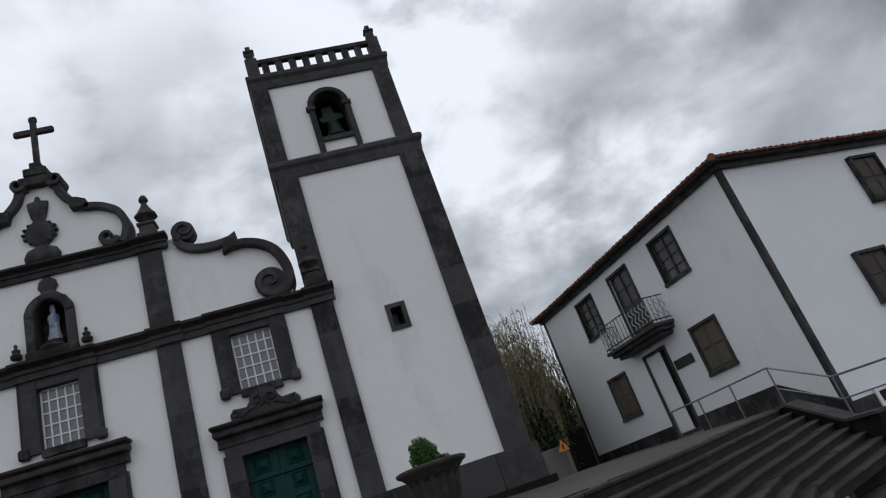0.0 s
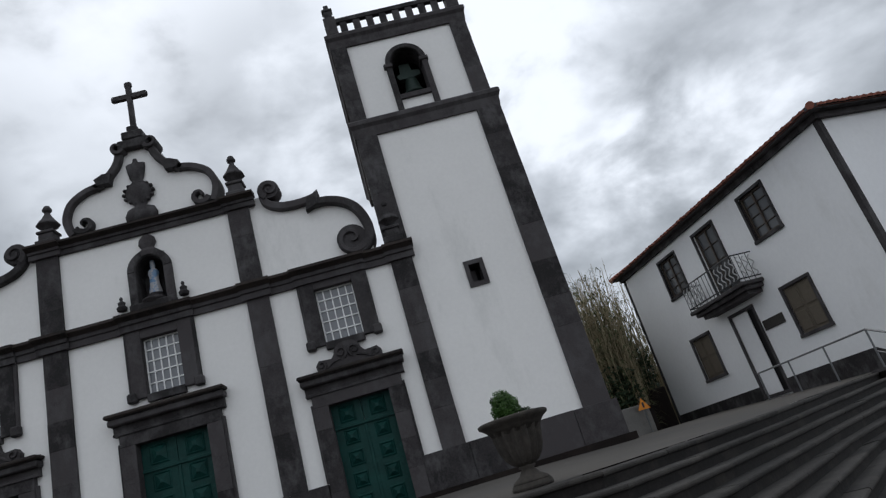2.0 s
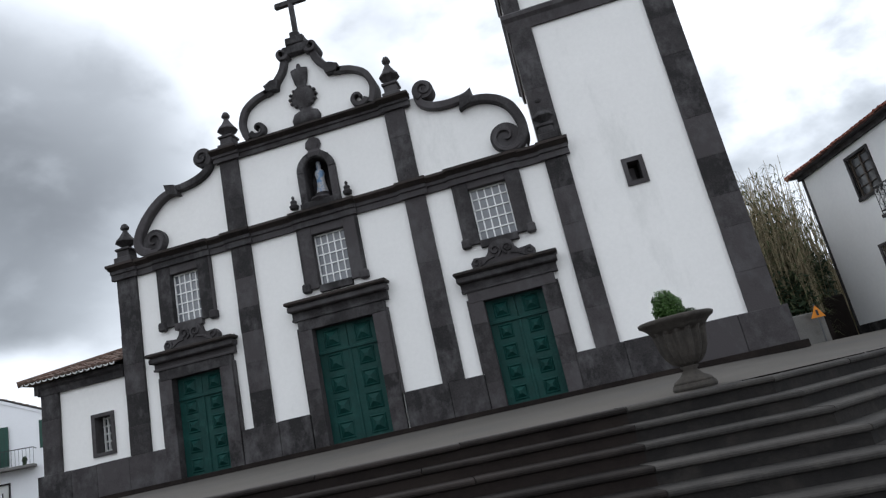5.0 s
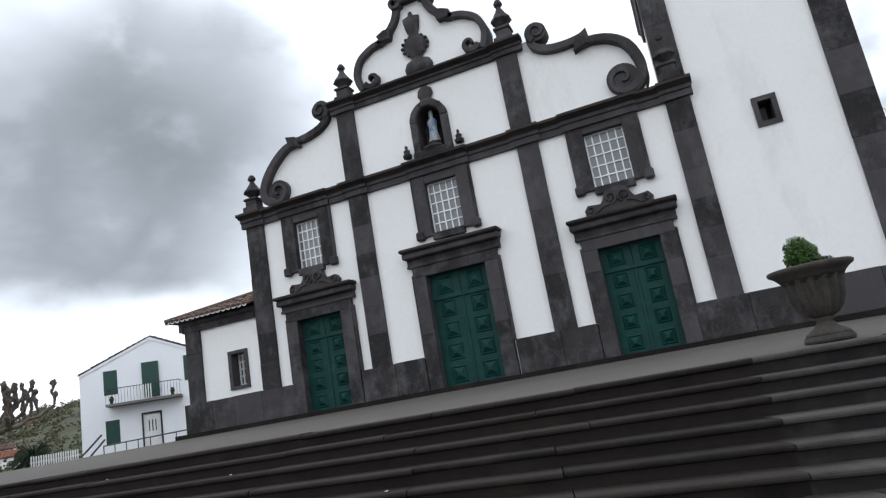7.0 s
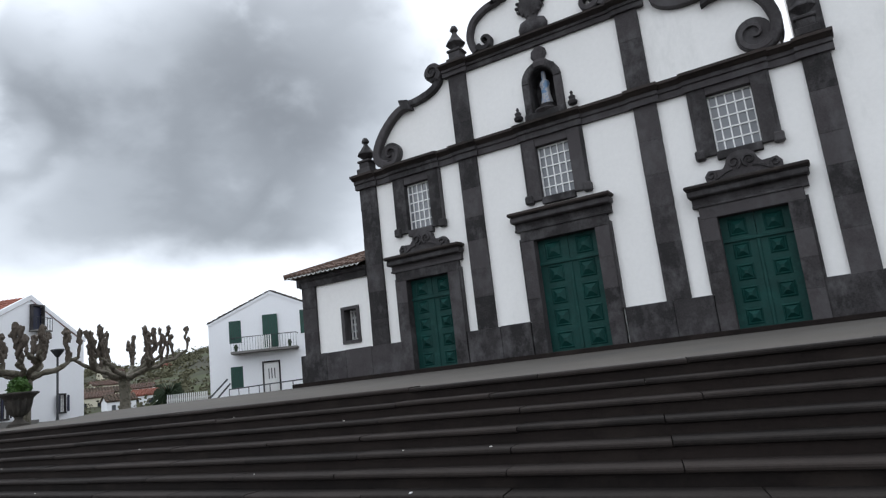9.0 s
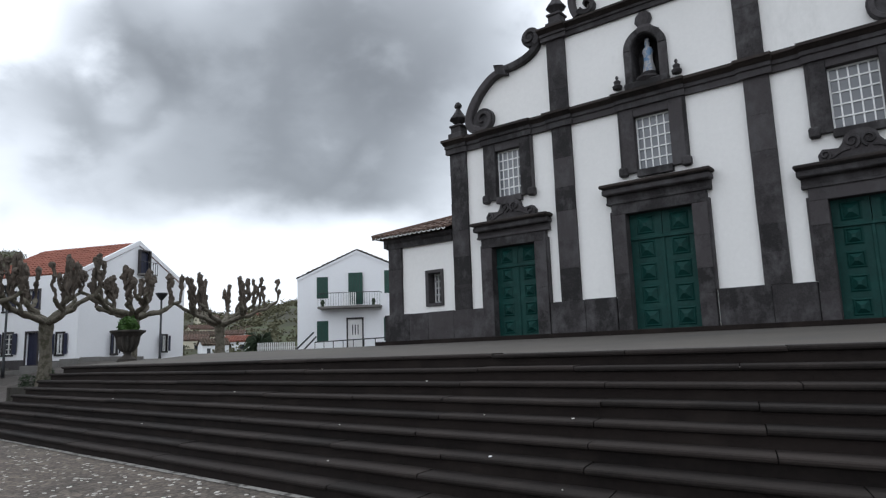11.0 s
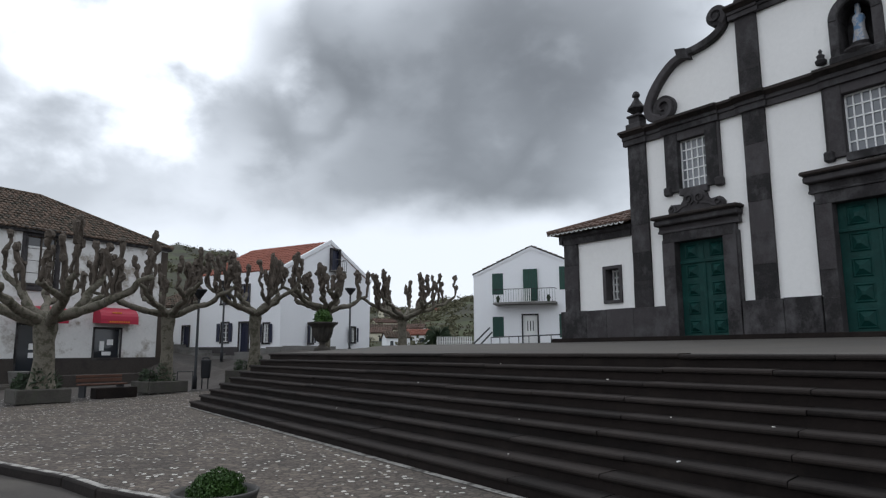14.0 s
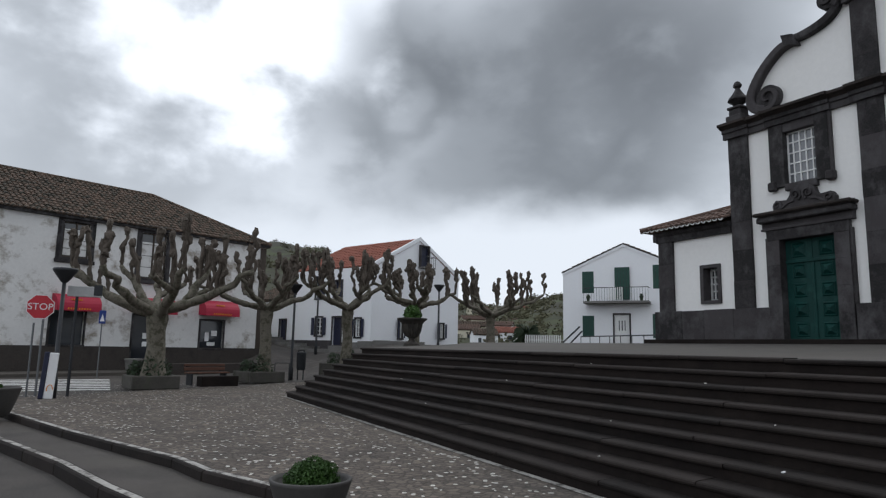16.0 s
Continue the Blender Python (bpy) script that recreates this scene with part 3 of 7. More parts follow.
# plinth of large slabs, between the doors
frames = [(-11.42, -9.2), (-7.2, -4.58), (-2.42, -0.1)]
runs = [(-12.66, -11.42), (-9.2, -7.2), (-4.58, -2.42), (-0.1, 4.98), (-15.62, -12.66)]
for a, b in runs:
    plinth = part("plinth", boxes((a, b, FY - 0.06, FY - 0.002, BASE, PLINTH - 0.02)), BASALT, church)
    n = max(1, round((b - a) / 1.15))
    cuts = [a + (b - a) * (k + (rng.uniform(-0.12, 0.12) if 0 < k < n else 0)) / n for k in range(n + 1)]
    for c, d in zip(cuts, cuts[1:]):
        j = rng.uniform(0, 0.012)
        part("plinth_slab", boxes((c + 0.004, d - 0.004, FY - 0.13 - j, FY - 0.06, BASE + 0.1, PLINTH + rng.uniform(-0.012, 0.012)), bevel=0.01), BASALT, plinth)
# dark colour on the ledge stands for the shadow gap under the wall
part("foot_ledge", boxes(*[(a, b, FY - 0.34, FY - 0.004, BASE - 0.08, BASE + 0.1) for a, b in [(-15.9, 5.1)]], bevel=0.012), BASALT_DARKENED, church, "foot ledge coloured dark for the shadow gap")

# entablatures: a grey frieze under a dark weathered lip
FRIEZE = [(FY, 0.0), (FY - 0.1, 0.0), (FY - 0.1, 0.16), (FY - 0.15, 0.18), (FY - 0.15, 0.28), (FY, 0.28)]
LIP = [(FY, 0.28), (FY - 0.17, 0.28), (FY - 0.26, 0.34), (FY - 0.32, 0.355), (FY - 0.32, 0.43), (FY - 0.2, 0.455), (FY, 0.47)]


def cornice(name, x0, x1, z, grow, breaks):
    c = part(name, moulding(x0, x1, [(y, z + h * grow) for y, h in FRIEZE]), BASALT, church)
    part("cornice_lip", moulding(x0 - 0.03, x1 + 0.03, [(y, z + h * grow) for y, h in LIP]), CORNICE, c, "dark weathered lip")
    for a, b in breaks:
        part("cornice_break", moulding(a, b, [(y - 0.08 if y < FY else y - 0.05, z + h * grow - 0.004) for y, h in FRIEZE]), BASALT, c)
        part("cornice_lip", moulding(a - 0.03, b + 0.03, [(y - 0.08 if y < FY else y - 0.05, z + h * grow + 0.005) for y, h in LIP]), CORNICE, c, "dark weathered lip")


cornice("entablature", XL - 0.02, XR + 0.02, ENT0, 1.0, ((-12.72, -11.88), (-11.35, -9.5), (-8.97, -8.14), (-6.83, -4.92), (-3.64, -2.84), (-2.24, -0.26), (0.33, 1.12)))
cornice("upper_cornice", -8.98, -2.84, UP0, 0.8, ((-9.0, -8.16), (-3.7, -2.8)))


# doors
def leaf_panels(bm, x0, x1, z0, z1, y):
    """Raised pyramid panels down one leaf."""
    def pyramid(a, b, c, d):
        o = [bm.verts.new(p) for p in ((a, y, c), (b, y, c), (b, y, d), (a, y, d))]
        q = 0.035
        i1 = [bm.verts.new(p) for p in ((a + q, y - 0.03, c + q), (b - q, y - 0.03, c + q), (b - q, y - 0.03, d - q), (a + q, y - 0.03, d - q))]
        q2 = 0.06
        i2 = [bm.verts.new(p) for p in ((a + q2, y - 0.004, c + q2), (b - q2, y - 0.004, c + q2), (b - q2, y - 0.004, d - q2), (a + q2, y - 0.004, d - q2))]
        q3 = min(b - a, d - c) * 0.4
        i3 = [bm.verts.new(p) for p in ((a + q3, y - 0.09, c + q3), (b - q3, y - 0.09, c + q3), (b - q3, y - 0.09, d - q3), (a + q3, y - 0.09, d - q3))]
        for r, s in ((o, i1), (i1, i2), (i2, i3)):
            for k in range(4):
                bm.faces.new((r[k], r[(k + 1) % 4], s[(k + 1) % 4], s[k]))
        bm.faces.new(i3)
    return pyramid


def church_door(x0, x1, top, cap, crest):
    d = thing("church_door", "closed green panelled double door in a basalt surround", "door", at=((x0 + x1) / 2, FY, BASE), group="church doors")
    xm, y = (x0 + x1) / 2, FY + 0.12
    rows = 5
    z0 = BASE + 0.1
    split = top - (top - z0) / rows - 0.06
    for a, b in ((x0, xm - 0.008), (xm + 0.008, x1)):
        lf = part("door_leaf", boxes((a, b, y, y + 0.08, z0, split - 0.03), (a, b, y, y + 0.08, split + 0.03, top)), DOORGREEN, d)
        h = (split - z0) / (rows - 1)
        spans = [(z0 + k * h, z0 + (k + 1) * h) for k in range(rows - 1)] + [(split + 0.03, top)]
        for c, e in spans:
            bm = bmesh.new()
            sz = min((b - a) * 0.56, e - c - 0.14)
            xa, za = (a + b) / 2, (c + e) / 2
            leaf_panels(bm, a, b, c, e, y)(xa - sz / 2, xa + sz / 2, za - sz / 2, za + sz / 2)
            part("panel", bm, DOORGREEN, lf)
    part("meeting_strip", boxes((xm - 0.04, xm + 0.04, y - 0.03, y - 0.001, z0, split - 0.04), bevel=0.01), DOORGREEN, d)
    part("transom_rail", boxes((x0, x1, y - 0.05, y + 0.06, split - 0.04, split + 0.04), bevel=0.012), DOORGREEN, d)
    part("threshold", boxes((x0 - 0.05, x1 + 0.05, FY - 0.3, FY + 0.5, BASE, z0)), BASALT, d)
    # surround
    w = 0.38
    for a, b in ((x0 - w, x0), (x1, x1 + w)):
        j = part("jamb", boxes((a + 0.01, b - 0.002, FY - 0.14, FY + 0.2, BASE, top)), BASALT, d)
        stone_blocks(j, a, b, FY - 0.17, FY - 0.14, BASE + 0.1, top, 4, rng, BASALT, "jamb_block")
        part("jamb_strip", boxes((a - 0.06 if a < x0 - 0.1 else b - 0.06, a + 0.06 if a < x0 - 0.1 else b + 0.06, FY - 0.12, FY - 0.003, PLINTH, top + 0.1), bevel=0.01), BASALT, d)
    part("lintel", boxes((x0 - w, x1 + w, FY - 0.16, FY + 0.2, top, top + 0.3), bevel=0.012), BASALT, d)
    z = top + 0.3
    H = cap - z
    prof = [(FY, z), (FY - 0.2, z), (FY - 0.2, z + 0.1 * H), (FY - 0.14, z + 0.14 * H), (FY - 0.14, z + 0.42 * H), (FY - 0.22, z + 0.5 * H), (FY - 0.24, z + 0.62 * H),
            (FY - 0.33, z + 0.74 * H), (FY - 0.38, z + 0.8 * H), (FY - 0.4, z + 0.93 * H), (FY - 0.2, cap), (FY, cap + 0.03)]
    part("door_cornice", moulding(x0 - w - 0.12, x1 + w + 0.12, prof), BASALT, d)
    part("cornice_lip", boxes((x0 - w - 0.22, x1 + w + 0.22, FY - 0.44, FY - 0.003, cap - 0.12, cap - 0.02), bevel=0.03), CORNICE, d, "dark weathered lip")
    part("cornice_bed", boxes((x0 - w - 0.18, x1 + w + 0.18, FY - 0.34, FY - 0.006, cap - 0.3, cap - 0.14), bevel=0.03), BASALT, d)
    if crest:
        half = [(0.84, 0.0), (0.86, 0.16), (0.76, 0.29), (0.6, 0.27), (0.44, 0.26), (0.36, 0.36), (0.32, 0.5), (0.18, 0.61)]
        body = [(xm - a, cap + b) for a, b in half] + [(xm, cap + 0.63)] + [(xm + a, cap + b) for a, b in half[::-1]]
        for s in (-1, 1):
            for cx_, cz_, r0, turn in ((0.17, 0.36, 0.16, 480), (0.71, 0.15, 0.12, 420)):
                curl = [(xm + s * p[0], p[1]) for p in spiral(cx_, cap + cz_, r0, 0.03, 250, 250 - turn, 24)]
                part("scroll", ribbon(curl, [0.07 - 0.02 * k / 24 for k in range(25)], FY - 0.25, FY - 0.19), BASALT, d)
            arm = smooth_line([(xm + s * 0.22, cap + 0.21), (xm + s * 0.4, cap + 0.17), (xm + s * 0.55, cap + 0.08), (xm + s * 0.66, cap + 0.05)])
            part("scroll", ribbon(arm, [0.06] * len(arm), FY - 0.24, FY - 0.19), BASALT, d)
        part("crest_body", extrude_poly(body[::-1], FY - 0.2, FY - 0.004), BASALT, d)


for k, (a, b, t, c) in enumerate(DOORS):
    church_door(a, b, t, c, k != 1)


# windows with white glazing bars
def church_window(x0, x1, z0, z1, ears=True):
    w = thing("church_window", "tall window with white glazing bars in a basalt frame", "window", at=((x0 + x1) / 2, FY, z0), group="church windows")
    y = FY + 0.08
    part("pane", boxes((x0, x1, y + 0.03, y + 0.04, z0, z1)), GLASS, w)
    bars = [(x0, x0 + 0.04, y, y + 0.05, z0, z1), (x1 - 0.04, x1, y, y + 0.05, z0, z1), (x0, x1, y, y + 0.05, z0, z0 + 0.04), (x0, x1, y, y + 0.05, z1 - 0.04, z1)]
    part("sash_frame", boxes(*bars), WHITEPAINT, w)
    for k in range(1, 5):
        x = x0 + (x1 - x0) * k / 5
        part("glazing_bar", boxes((x - 0.017, x + 0.017, y - 0.004, y + 0.03, z0 + 0.04, z1 - 0.04)), WHITEPAINT, w)
    for k in range(1, 5):
        z = z0 + (z1 - z0) * k / 5
        part("glazing_bar", boxes((x0 + 0.04, x1 - 0.04, y - 0.002, y + 0.028, z - 0.017, z + 0.017)), WHITEPAINT, w)
    f = 0.37
    part("jamb", boxes((x0 - f, x0, FY - 0.12, FY + 0.13, z0 - 0.06, ENT0), bevel=0.012), BASALT, w)
    part("jamb", boxes((x1, x1 + f, FY - 0.12, FY + 0.13, z0 - 0.06, ENT0), bevel=0.012), BASALT, w)
    part("head", boxes((x0 + 0.001, x1 - 0.001, FY - 0.1, FY + 0.13, z1, ENT0), bevel=0.01), BASALT, w)
    part("sill", boxes((x0 - 0.001, x1 + 0.001, FY - 0.14, FY + 0.13, z0 - 0.2, z0), bevel=0.012), BASALT, w)
    for a in (x0 - f, x1 + f):
        part("jamb_strip", boxes((a - 0.07, a + 0.07, FY - 0.1, FY - 0.003, z0 - 0.1, ENT0 - 0.01), bevel=0.01), BASALT, w)
        part("foot_block", boxes((a - 0.12, a + 0.12, FY - 0.2, FY - 0.004, z0 - 0.14, z0 + 0.12), bevel=0.04), BASALT, w)
    # added sheet, near-black to stand for the unlit room behind the pane
    part("room_shade_sheet", boxes((x0 - 0.2, x1 + 0.2, FY + 0.7, FY + 0.75, z0 - 0.2, z1 + 0.2)), DARKIN, w)


for r in WINS:
    church_window(*r)

# niche surround, statue and its small pinnacles
niche = thing("niche", "arched basalt niche with a shell crest", "niche", at=(NX, FY, 8.5))
for s in (-1, 1):
    part("jamb", boxes((min(NX + s * NW, NX + s * (NW + 0.22)), max(NX + s * NW, NX + s * (NW + 0.22)), FY - 0.12, FY + 0.5, 8.5, 9.57), bevel=0.015), BASALT, niche)
    part("foot_scroll", lathe([(0.12, 8.56), (0.14, 8.64), (0.08, 8.7), (0.1, 8.78), (0.03, 8.84), (0.05, 8.9), (0.02, 8.95)], 12, Matrix.Translation((NX + s * 0.82, FY - 0.12, 0))), BASALT, niche)
ring = [(NX + (NW + 0.11) * math.cos(radians(a)), 9.57 + (NW + 0.11) * math.sin(radians(a))) for a in range(0, 181, 9)]
part("arch_ring", ribbon(ring, [0.22] * len(ring), FY - 0.14, FY + 0.1), BASALT, niche)
part("shell_crest", lathe([(0.26, 9.98), (0.28, 10.1), (0.17, 10.2), (0.25, 10.33), (0.22, 10.5), (0.1, 10.61)], 16, Matrix.Translation((NX + 0.02, FY - 0.04, 0)) @ Matrix.Diagonal((1, 0.5, 1, 1)), 8, 0.2, (10.25, 10.55)), BASALT, niche)
part("niche_sill", boxes((NX - 0.6, NX + 0.6, FY - 0.22, FY + 0.5, 8.42, 8.62), bevel=0.03), BASALT, niche)
part("niche_bracket", lathe([(0.1, 8.5), (0.2, 8.56), (0.3, 8.66), (0.3, 8.7)], 14, Matrix.Translation((NX, FY - 0.02, 0))), BASALT, niche)
part("statue_plinth", lathe([(0.26, 8.7), (0.28, 8.76), (0.2, 8.82), (0.22, 8.9)], 14, Matrix.Translation((NX, FY + 0.18, 0))), BASALT, niche)
solo("statue", lathe([(0.17, 0), (0.18, 0.06), (0.13, 0.3), (0.125, 0.5), (0.15, 0.62), (0.12, 0.72), (0.05, 0.77), (0.07, 0.82), (0.075, 0.88), (0.06, 0.94), (0.075, 0.96), (0.05, 1.02), (0.01, 1.03)], 28,
              Matrix.Diagonal((1, 0.75, 1, 1)), 7, 0.12, (0.0, 0.6)),
     STATUEMAT, "small painted statue in blue and white", "statue", at=Matrix.Translation((NX, FY + 0.18, 8.9)), smooth=True)


# pinnacles
def pinnacle(x, z, h, y=FY + 0.05):
    p = thing("pinnacle", "carved basalt pinnacle on a square base", "pinnacle", at=(x, y, z), group="church pinnacles")
    part("pedestal", boxes((x - 0.27, x + 0.27, y - 0.27, y + 0.27, z, z + 0.14 * h), (x - 0.2, x + 0.2, y - 0.2, y + 0.2, z + 0.14 * h, z + 0.3 * h), (x - 0.24, x + 0.24, y - 0.24, y + 0.24, z + 0.3 * h, z + 0.36 * h), bevel=0.02), BASALT, p)
    part("finial", lathe([(0.13, z + 0.36 * h), (0.12, z + 0.4 * h), (0.2, z + 0.46 * h), (0.31, z + 0.52 * h), (0.3, z + 0.55 * h), (0.2, z + 0.64 * h), (0.1, z + 0.76 * h), (0.065, z + 0.82 * h), (0.125, z + 0.86 * h), (0.13, z + 0.9 * h), (0.08, z + 0.97 * h), (0.01, z + h)],
                         8, Matrix.Translation((x, y, 0)) @ Matrix.Rotation(radians(22.5), 4, "Z")), BASALT, p)


pinnacle(-12.3, ENT1 + 0.02, 1.3)
pinnacle(-8.52, UP1 - 0.02, 1.36)
pinnacle(-3.25, UP1 - 0.02, 1.5)
pinnacle(0.68, ENT1 + 0.02, 1.4, FY - 0.0)

# tower
TX0, TX1, TY1 = 0.44, 4.8, 21.6
TZ1, TZ2, TOP = 11.92, 12.5, 15.22
BX1 = 4.7                      # the belfry stage stands back on this side
tower = thing("bell_tower", "square white bell tower with basalt corners and balustrade", "bell tower", at=(2.63, 19.3, BASE))
slit = (2.32, 2.87, 6.64, 7.4)
BX, BW, BZ = 2.53, 0.49, 14.2
part("tower_wall", holed_wall(TX0 + 0.02, TX1 - 0.02, BASE, TZ1, FY + 0.012, FY + 0.6, [slit]), PLASTER, tower)
part("belfry_wall", holed_wall(TX0 + 0.02, BX1 - 0.02, TZ1, TOP, FY + 0.012, FY + 0.6, [(BX - BW, BX + BW, 12.96, BZ + BW)]), PLASTER, tower)
barch = [(BX + (BW + 0.02) * math.cos(radians(a)), BZ + (BW + 0.02) * math.sin(radians(a))) for a in range(0, 181, 12)]
part("belfry_spandrel", extrude_poly([(BX + BW + 0.02, BZ + BW + 0.03), (BX - BW - 0.02, BZ + BW + 0.03)] + barch[::-1], FY + 0.008, FY + 0.1), PLASTER, tower)
part("tower_sides", boxes((TX0 + 0.02, TX0 + 0.5, FY + 0.6, TY1, BASE, TOP), (TX1 - 0.5, TX1 - 0.02, FY + 0.6, TY1, BASE, TZ1), (TX1 - 0.5, BX1 - 0.02, FY + 0.6, TY1, TZ1, TOP)), PLASTER, tower)
part("tower_back", holed_wall(TX0 + 0.5, TX1 - 0.5, BASE, TOP, TY1 - 0.5, TY1, [(BX + 0.15, BX + 0.75, 13.3, 14.6)]), PLASTER, tower)
# belfry insides coloured near-black in place of their real shade
part("belfry_floor", boxes((TX0 + 0.5, TX1 - 0.5, FY + 0.6, TY1 - 0.5, 12.5, 12.7)), DARKIN, tower)
part("belfry_ceiling", boxes((TX0 + 0.5, TX1 - 0.5, FY + 0.6, TY1 - 0.5, TOP - 0.2, TOP)), DARKIN, tower)
for a, b in ((TX0 + 0.5, TX0 + 0.55), (TX1 - 0.55, TX1 - 0.5)):
    part("belfry_shade_lining", boxes((a, b, FY + 0.6, TY1 - 0.5, 12.7, TOP - 0.2)), DARKIN, tower)
for a, b, z0, z1, n in ((0.98, 1.04, PLINTH, TZ1, 1), (4.11, 4.84, PLINTH, TZ1, 9), (0.42, 1.05, ENT1 + 0.1, TZ1, 4), (0.4, 0.89, TZ2, TOP, 3), (4.21, 4.73, TZ2, TOP, 3)):
    if n > 1:
        c = part("corner_pilaster", boxes((a + 0.02, b - 0.02, FY - 0.05, FY + 0.01, z0, z1)), BASALT, tower)
        stone_blocks(c, a, b, FY - 0.08, FY + 0.009, z0, z1, n, rng, BASALT, "corner_block")
part("corner_return", boxes((TX1 - 0.01, TX1 + 0.04, FY + 0.012, FY + 0.8, PLINTH, TZ1), (BX1 - 0.01, BX1 + 0.03, FY + 0.012, FY + 0.7, TZ2, TOP), (TX0 - 0.03, TX0 + 0.02, FY + 0.012, FY + 0.8, 8.6, TOP)), BASALT, tower)


def belt(z0, z1, out, name, x1):
    prof = [(0, z0), (0.06, z0), (0.08, z0 + 0.3 * (z1 - z0)), (0.55 * out, z0 + 0.5 * (z1 - z0)), (out, z0 + 0.68 * (z1 - z0)), (out, z0 + 0.88 * (z1 - z0)), (0.6 * out, z1), (0.0, z1)]
    bm = bmesh.new()
    loops = []
    for o, z in prof:
        loops.append([bm.verts.new(p) for p in ((TX0 - o, FY - o, z), (x1 + o, FY - o, z), (x1 + o, TY1 + o, z), (TX0 - o, TY1 + o, z))])
    for r, s in zip(loops, loops[1:]):
        for k in range(4):
            bm.faces.new((r[k], r[(k + 1) % 4], s[(k + 1) % 4], s[k]))
    part(name, bm, BASALT, tower)


belt(TZ1, TZ2, 0.16, "belt_cornice", TX1)
part("belt_ledge", boxes((BX1 - 0.05, TX1 + 0.05, FY, TY1, TZ2 - 0.06, TZ2 - 0.004)), BASALT, tower)
belt(TOP, TOP + 0.56, 0.14, "top_cornice", BX1)
part("tower_deck", boxes((TX0 - 0.02, BX1 + 0.02, FY - 0.02, TY1 + 0.02, TOP + 0.45, TOP + 0.58)), BASALT, tower)
# balustrade
B0, B1 = TOP + 0.56, TOP + 1.2
for y0, y1 in ((FY - 0.02, FY + 0.26), (TY1 - 0.26, TY1 + 0.02)):
    bal = part("balustrade_rail", boxes((TX0 + 0.3, BX1 - 0.3, y0, y0 + 0.18, B0 + 0.46, B1), bevel=0.02), BASALT, tower)
    part("balustrade_kerb", boxes((TX0 + 0.3, BX1 - 0.3, y0, y1, B0, B0 + 0.03)), BASALT, tower)
    for k in range(1, 9):
        x = 0.68 + 0.428 * k
        part("baluster", boxes((x - 0.22, x, y0 + 0.02, y0 + 0.16, B0 + 0.03, B0 + 0.46), bevel=0.012), BASALT, bal)
for x0, x1 in ((TX0 - 0.02, TX0 + 0.26), (BX1 - 0.26, BX1 + 0.02)):
    part("side_rail", boxes((x0, x1, FY + 0.3, TY1 - 0.3, B1 - 0.2, B1)), BASALT, tower)
    part("side_rail", boxes((x0, x1, FY + 0.3, TY1 - 0.3, B0, B0 + 0.2)), BASALT, tower)
for x in (TX0 + 0.16, BX1 - 0.16):
    for y in (FY + 0.12, TY1 - 0.12):
        part("corner_post", boxes((x - 0.19, x + 0.19, y - 0.2, y + 0.2, B0, B1 + 0.06), bevel=0.02), BASALT, tower)
        part("post_finial", boxes((x - 0.13, x + 0.13, y - 0.13, y + 0.13, B1 + 0.06, B1 + 0.36), (x - 0.17, x + 0.17, y - 0.15, y + 0.15, B1 + 0.36, B1 + 0.46), (x - 0.08, x + 0.08, y - 0.08, y + 0.08, B1 + 0.46, B1 + 0.66), bevel=0.03), BASALT, tower)
# belfry surround and bell
for s in (-1, 1):
    x = BX + s * (BW + 0.07)
    part("belfry_jamb", boxes((x - 0.09, x + 0.09, FY - 0.1, FY + 0.59, TZ2, BZ), bevel=0.015), BASALT, tower)
    part("belfry_impost", boxes((x - 0.15, x + 0.13, FY - 0.14, FY + 0.3, BZ - 0.14, BZ), bevel=0.02), BASALT, tower)
bring = [(BX + (BW + 0.06) * math.cos(radians(a)), BZ + (BW + 0.06) * math.sin(radians(a))) for a in range(0, 181, 9)]
part("belfry_arch", ribbon(bring, [0.17] * len(bring), FY - 0.12, FY + 0.64), BASALT, tower)
part("belfry_sill", boxes((BX - BW, BX + BW, FY - 0.08, FY + 0.59, 12.9, 13.05)), BASALT, tower)
bell = thing("church_bell", "verdigris bronze bell hanging in the belfry opening", "bell", at=(BX + 0.05, FY + 0.55, 13.3))
bell_at = Matrix.Translation((BX + 0.05, FY + 0.55, 0))
part("bell_body", lathe([(0.37, 13.3), (0.36, 13.34), (0.26, 13.5), (0.22, 13.75), (0.19, 13.88), (0.08, 13.94)], 20, bell_at), BRONZE, bell, "", True)
part("mouth", lathe([(0.33, 13.31), (0.2, 13.45), (0.01, 13.6)], 16, bell_at), DARKIN, bell)
part("headstock", extrude_poly([(BX - 0.3, 13.92), (BX - 0.36, 14.06), (BX - 0.22, 14.14), (BX - 0.2, 14.46), (BX + 0.12, 14.46), (BX + 0.16, 14.2), (BX + 0.4, 14.14), (BX + 0.4, 13.98), (BX + 0.16, 13.92)][::-1], FY + 0.45, FY + 0.65), BRONZE, bell, "bronze-green wooden headstock")
sw = thing("slit_window", "small square window in a basalt frame", "window", at=(2.6, FY, 6.64))
part("frame", holed_wall(slit[0], slit[1], slit[2], slit[3], FY - 0.03, FY + 0.55, [(slit[0] + 0.12, slit[1] - 0.12, slit[2] + 0.12, slit[3] - 0.12)]), BASALT, sw)
part("backing", boxes((slit[0], slit[1], FY + 0.56, FY + 0.6, slit[2], slit[3])), DARKIN, sw)
part("casement", boxes((slit[0] + 0.12, slit[0] + 0.3, FY + 0.3, FY + 0.34, slit[2] + 0.12, slit[3] - 0.2)), BASALT, sw)

# nave behind, closing the church
nave = boxes((XL + 0.1, XR - 0.7, FY + 0.8, 36.0, BASE, 8.0))
part("nave_wall", nave, PLASTER, church)
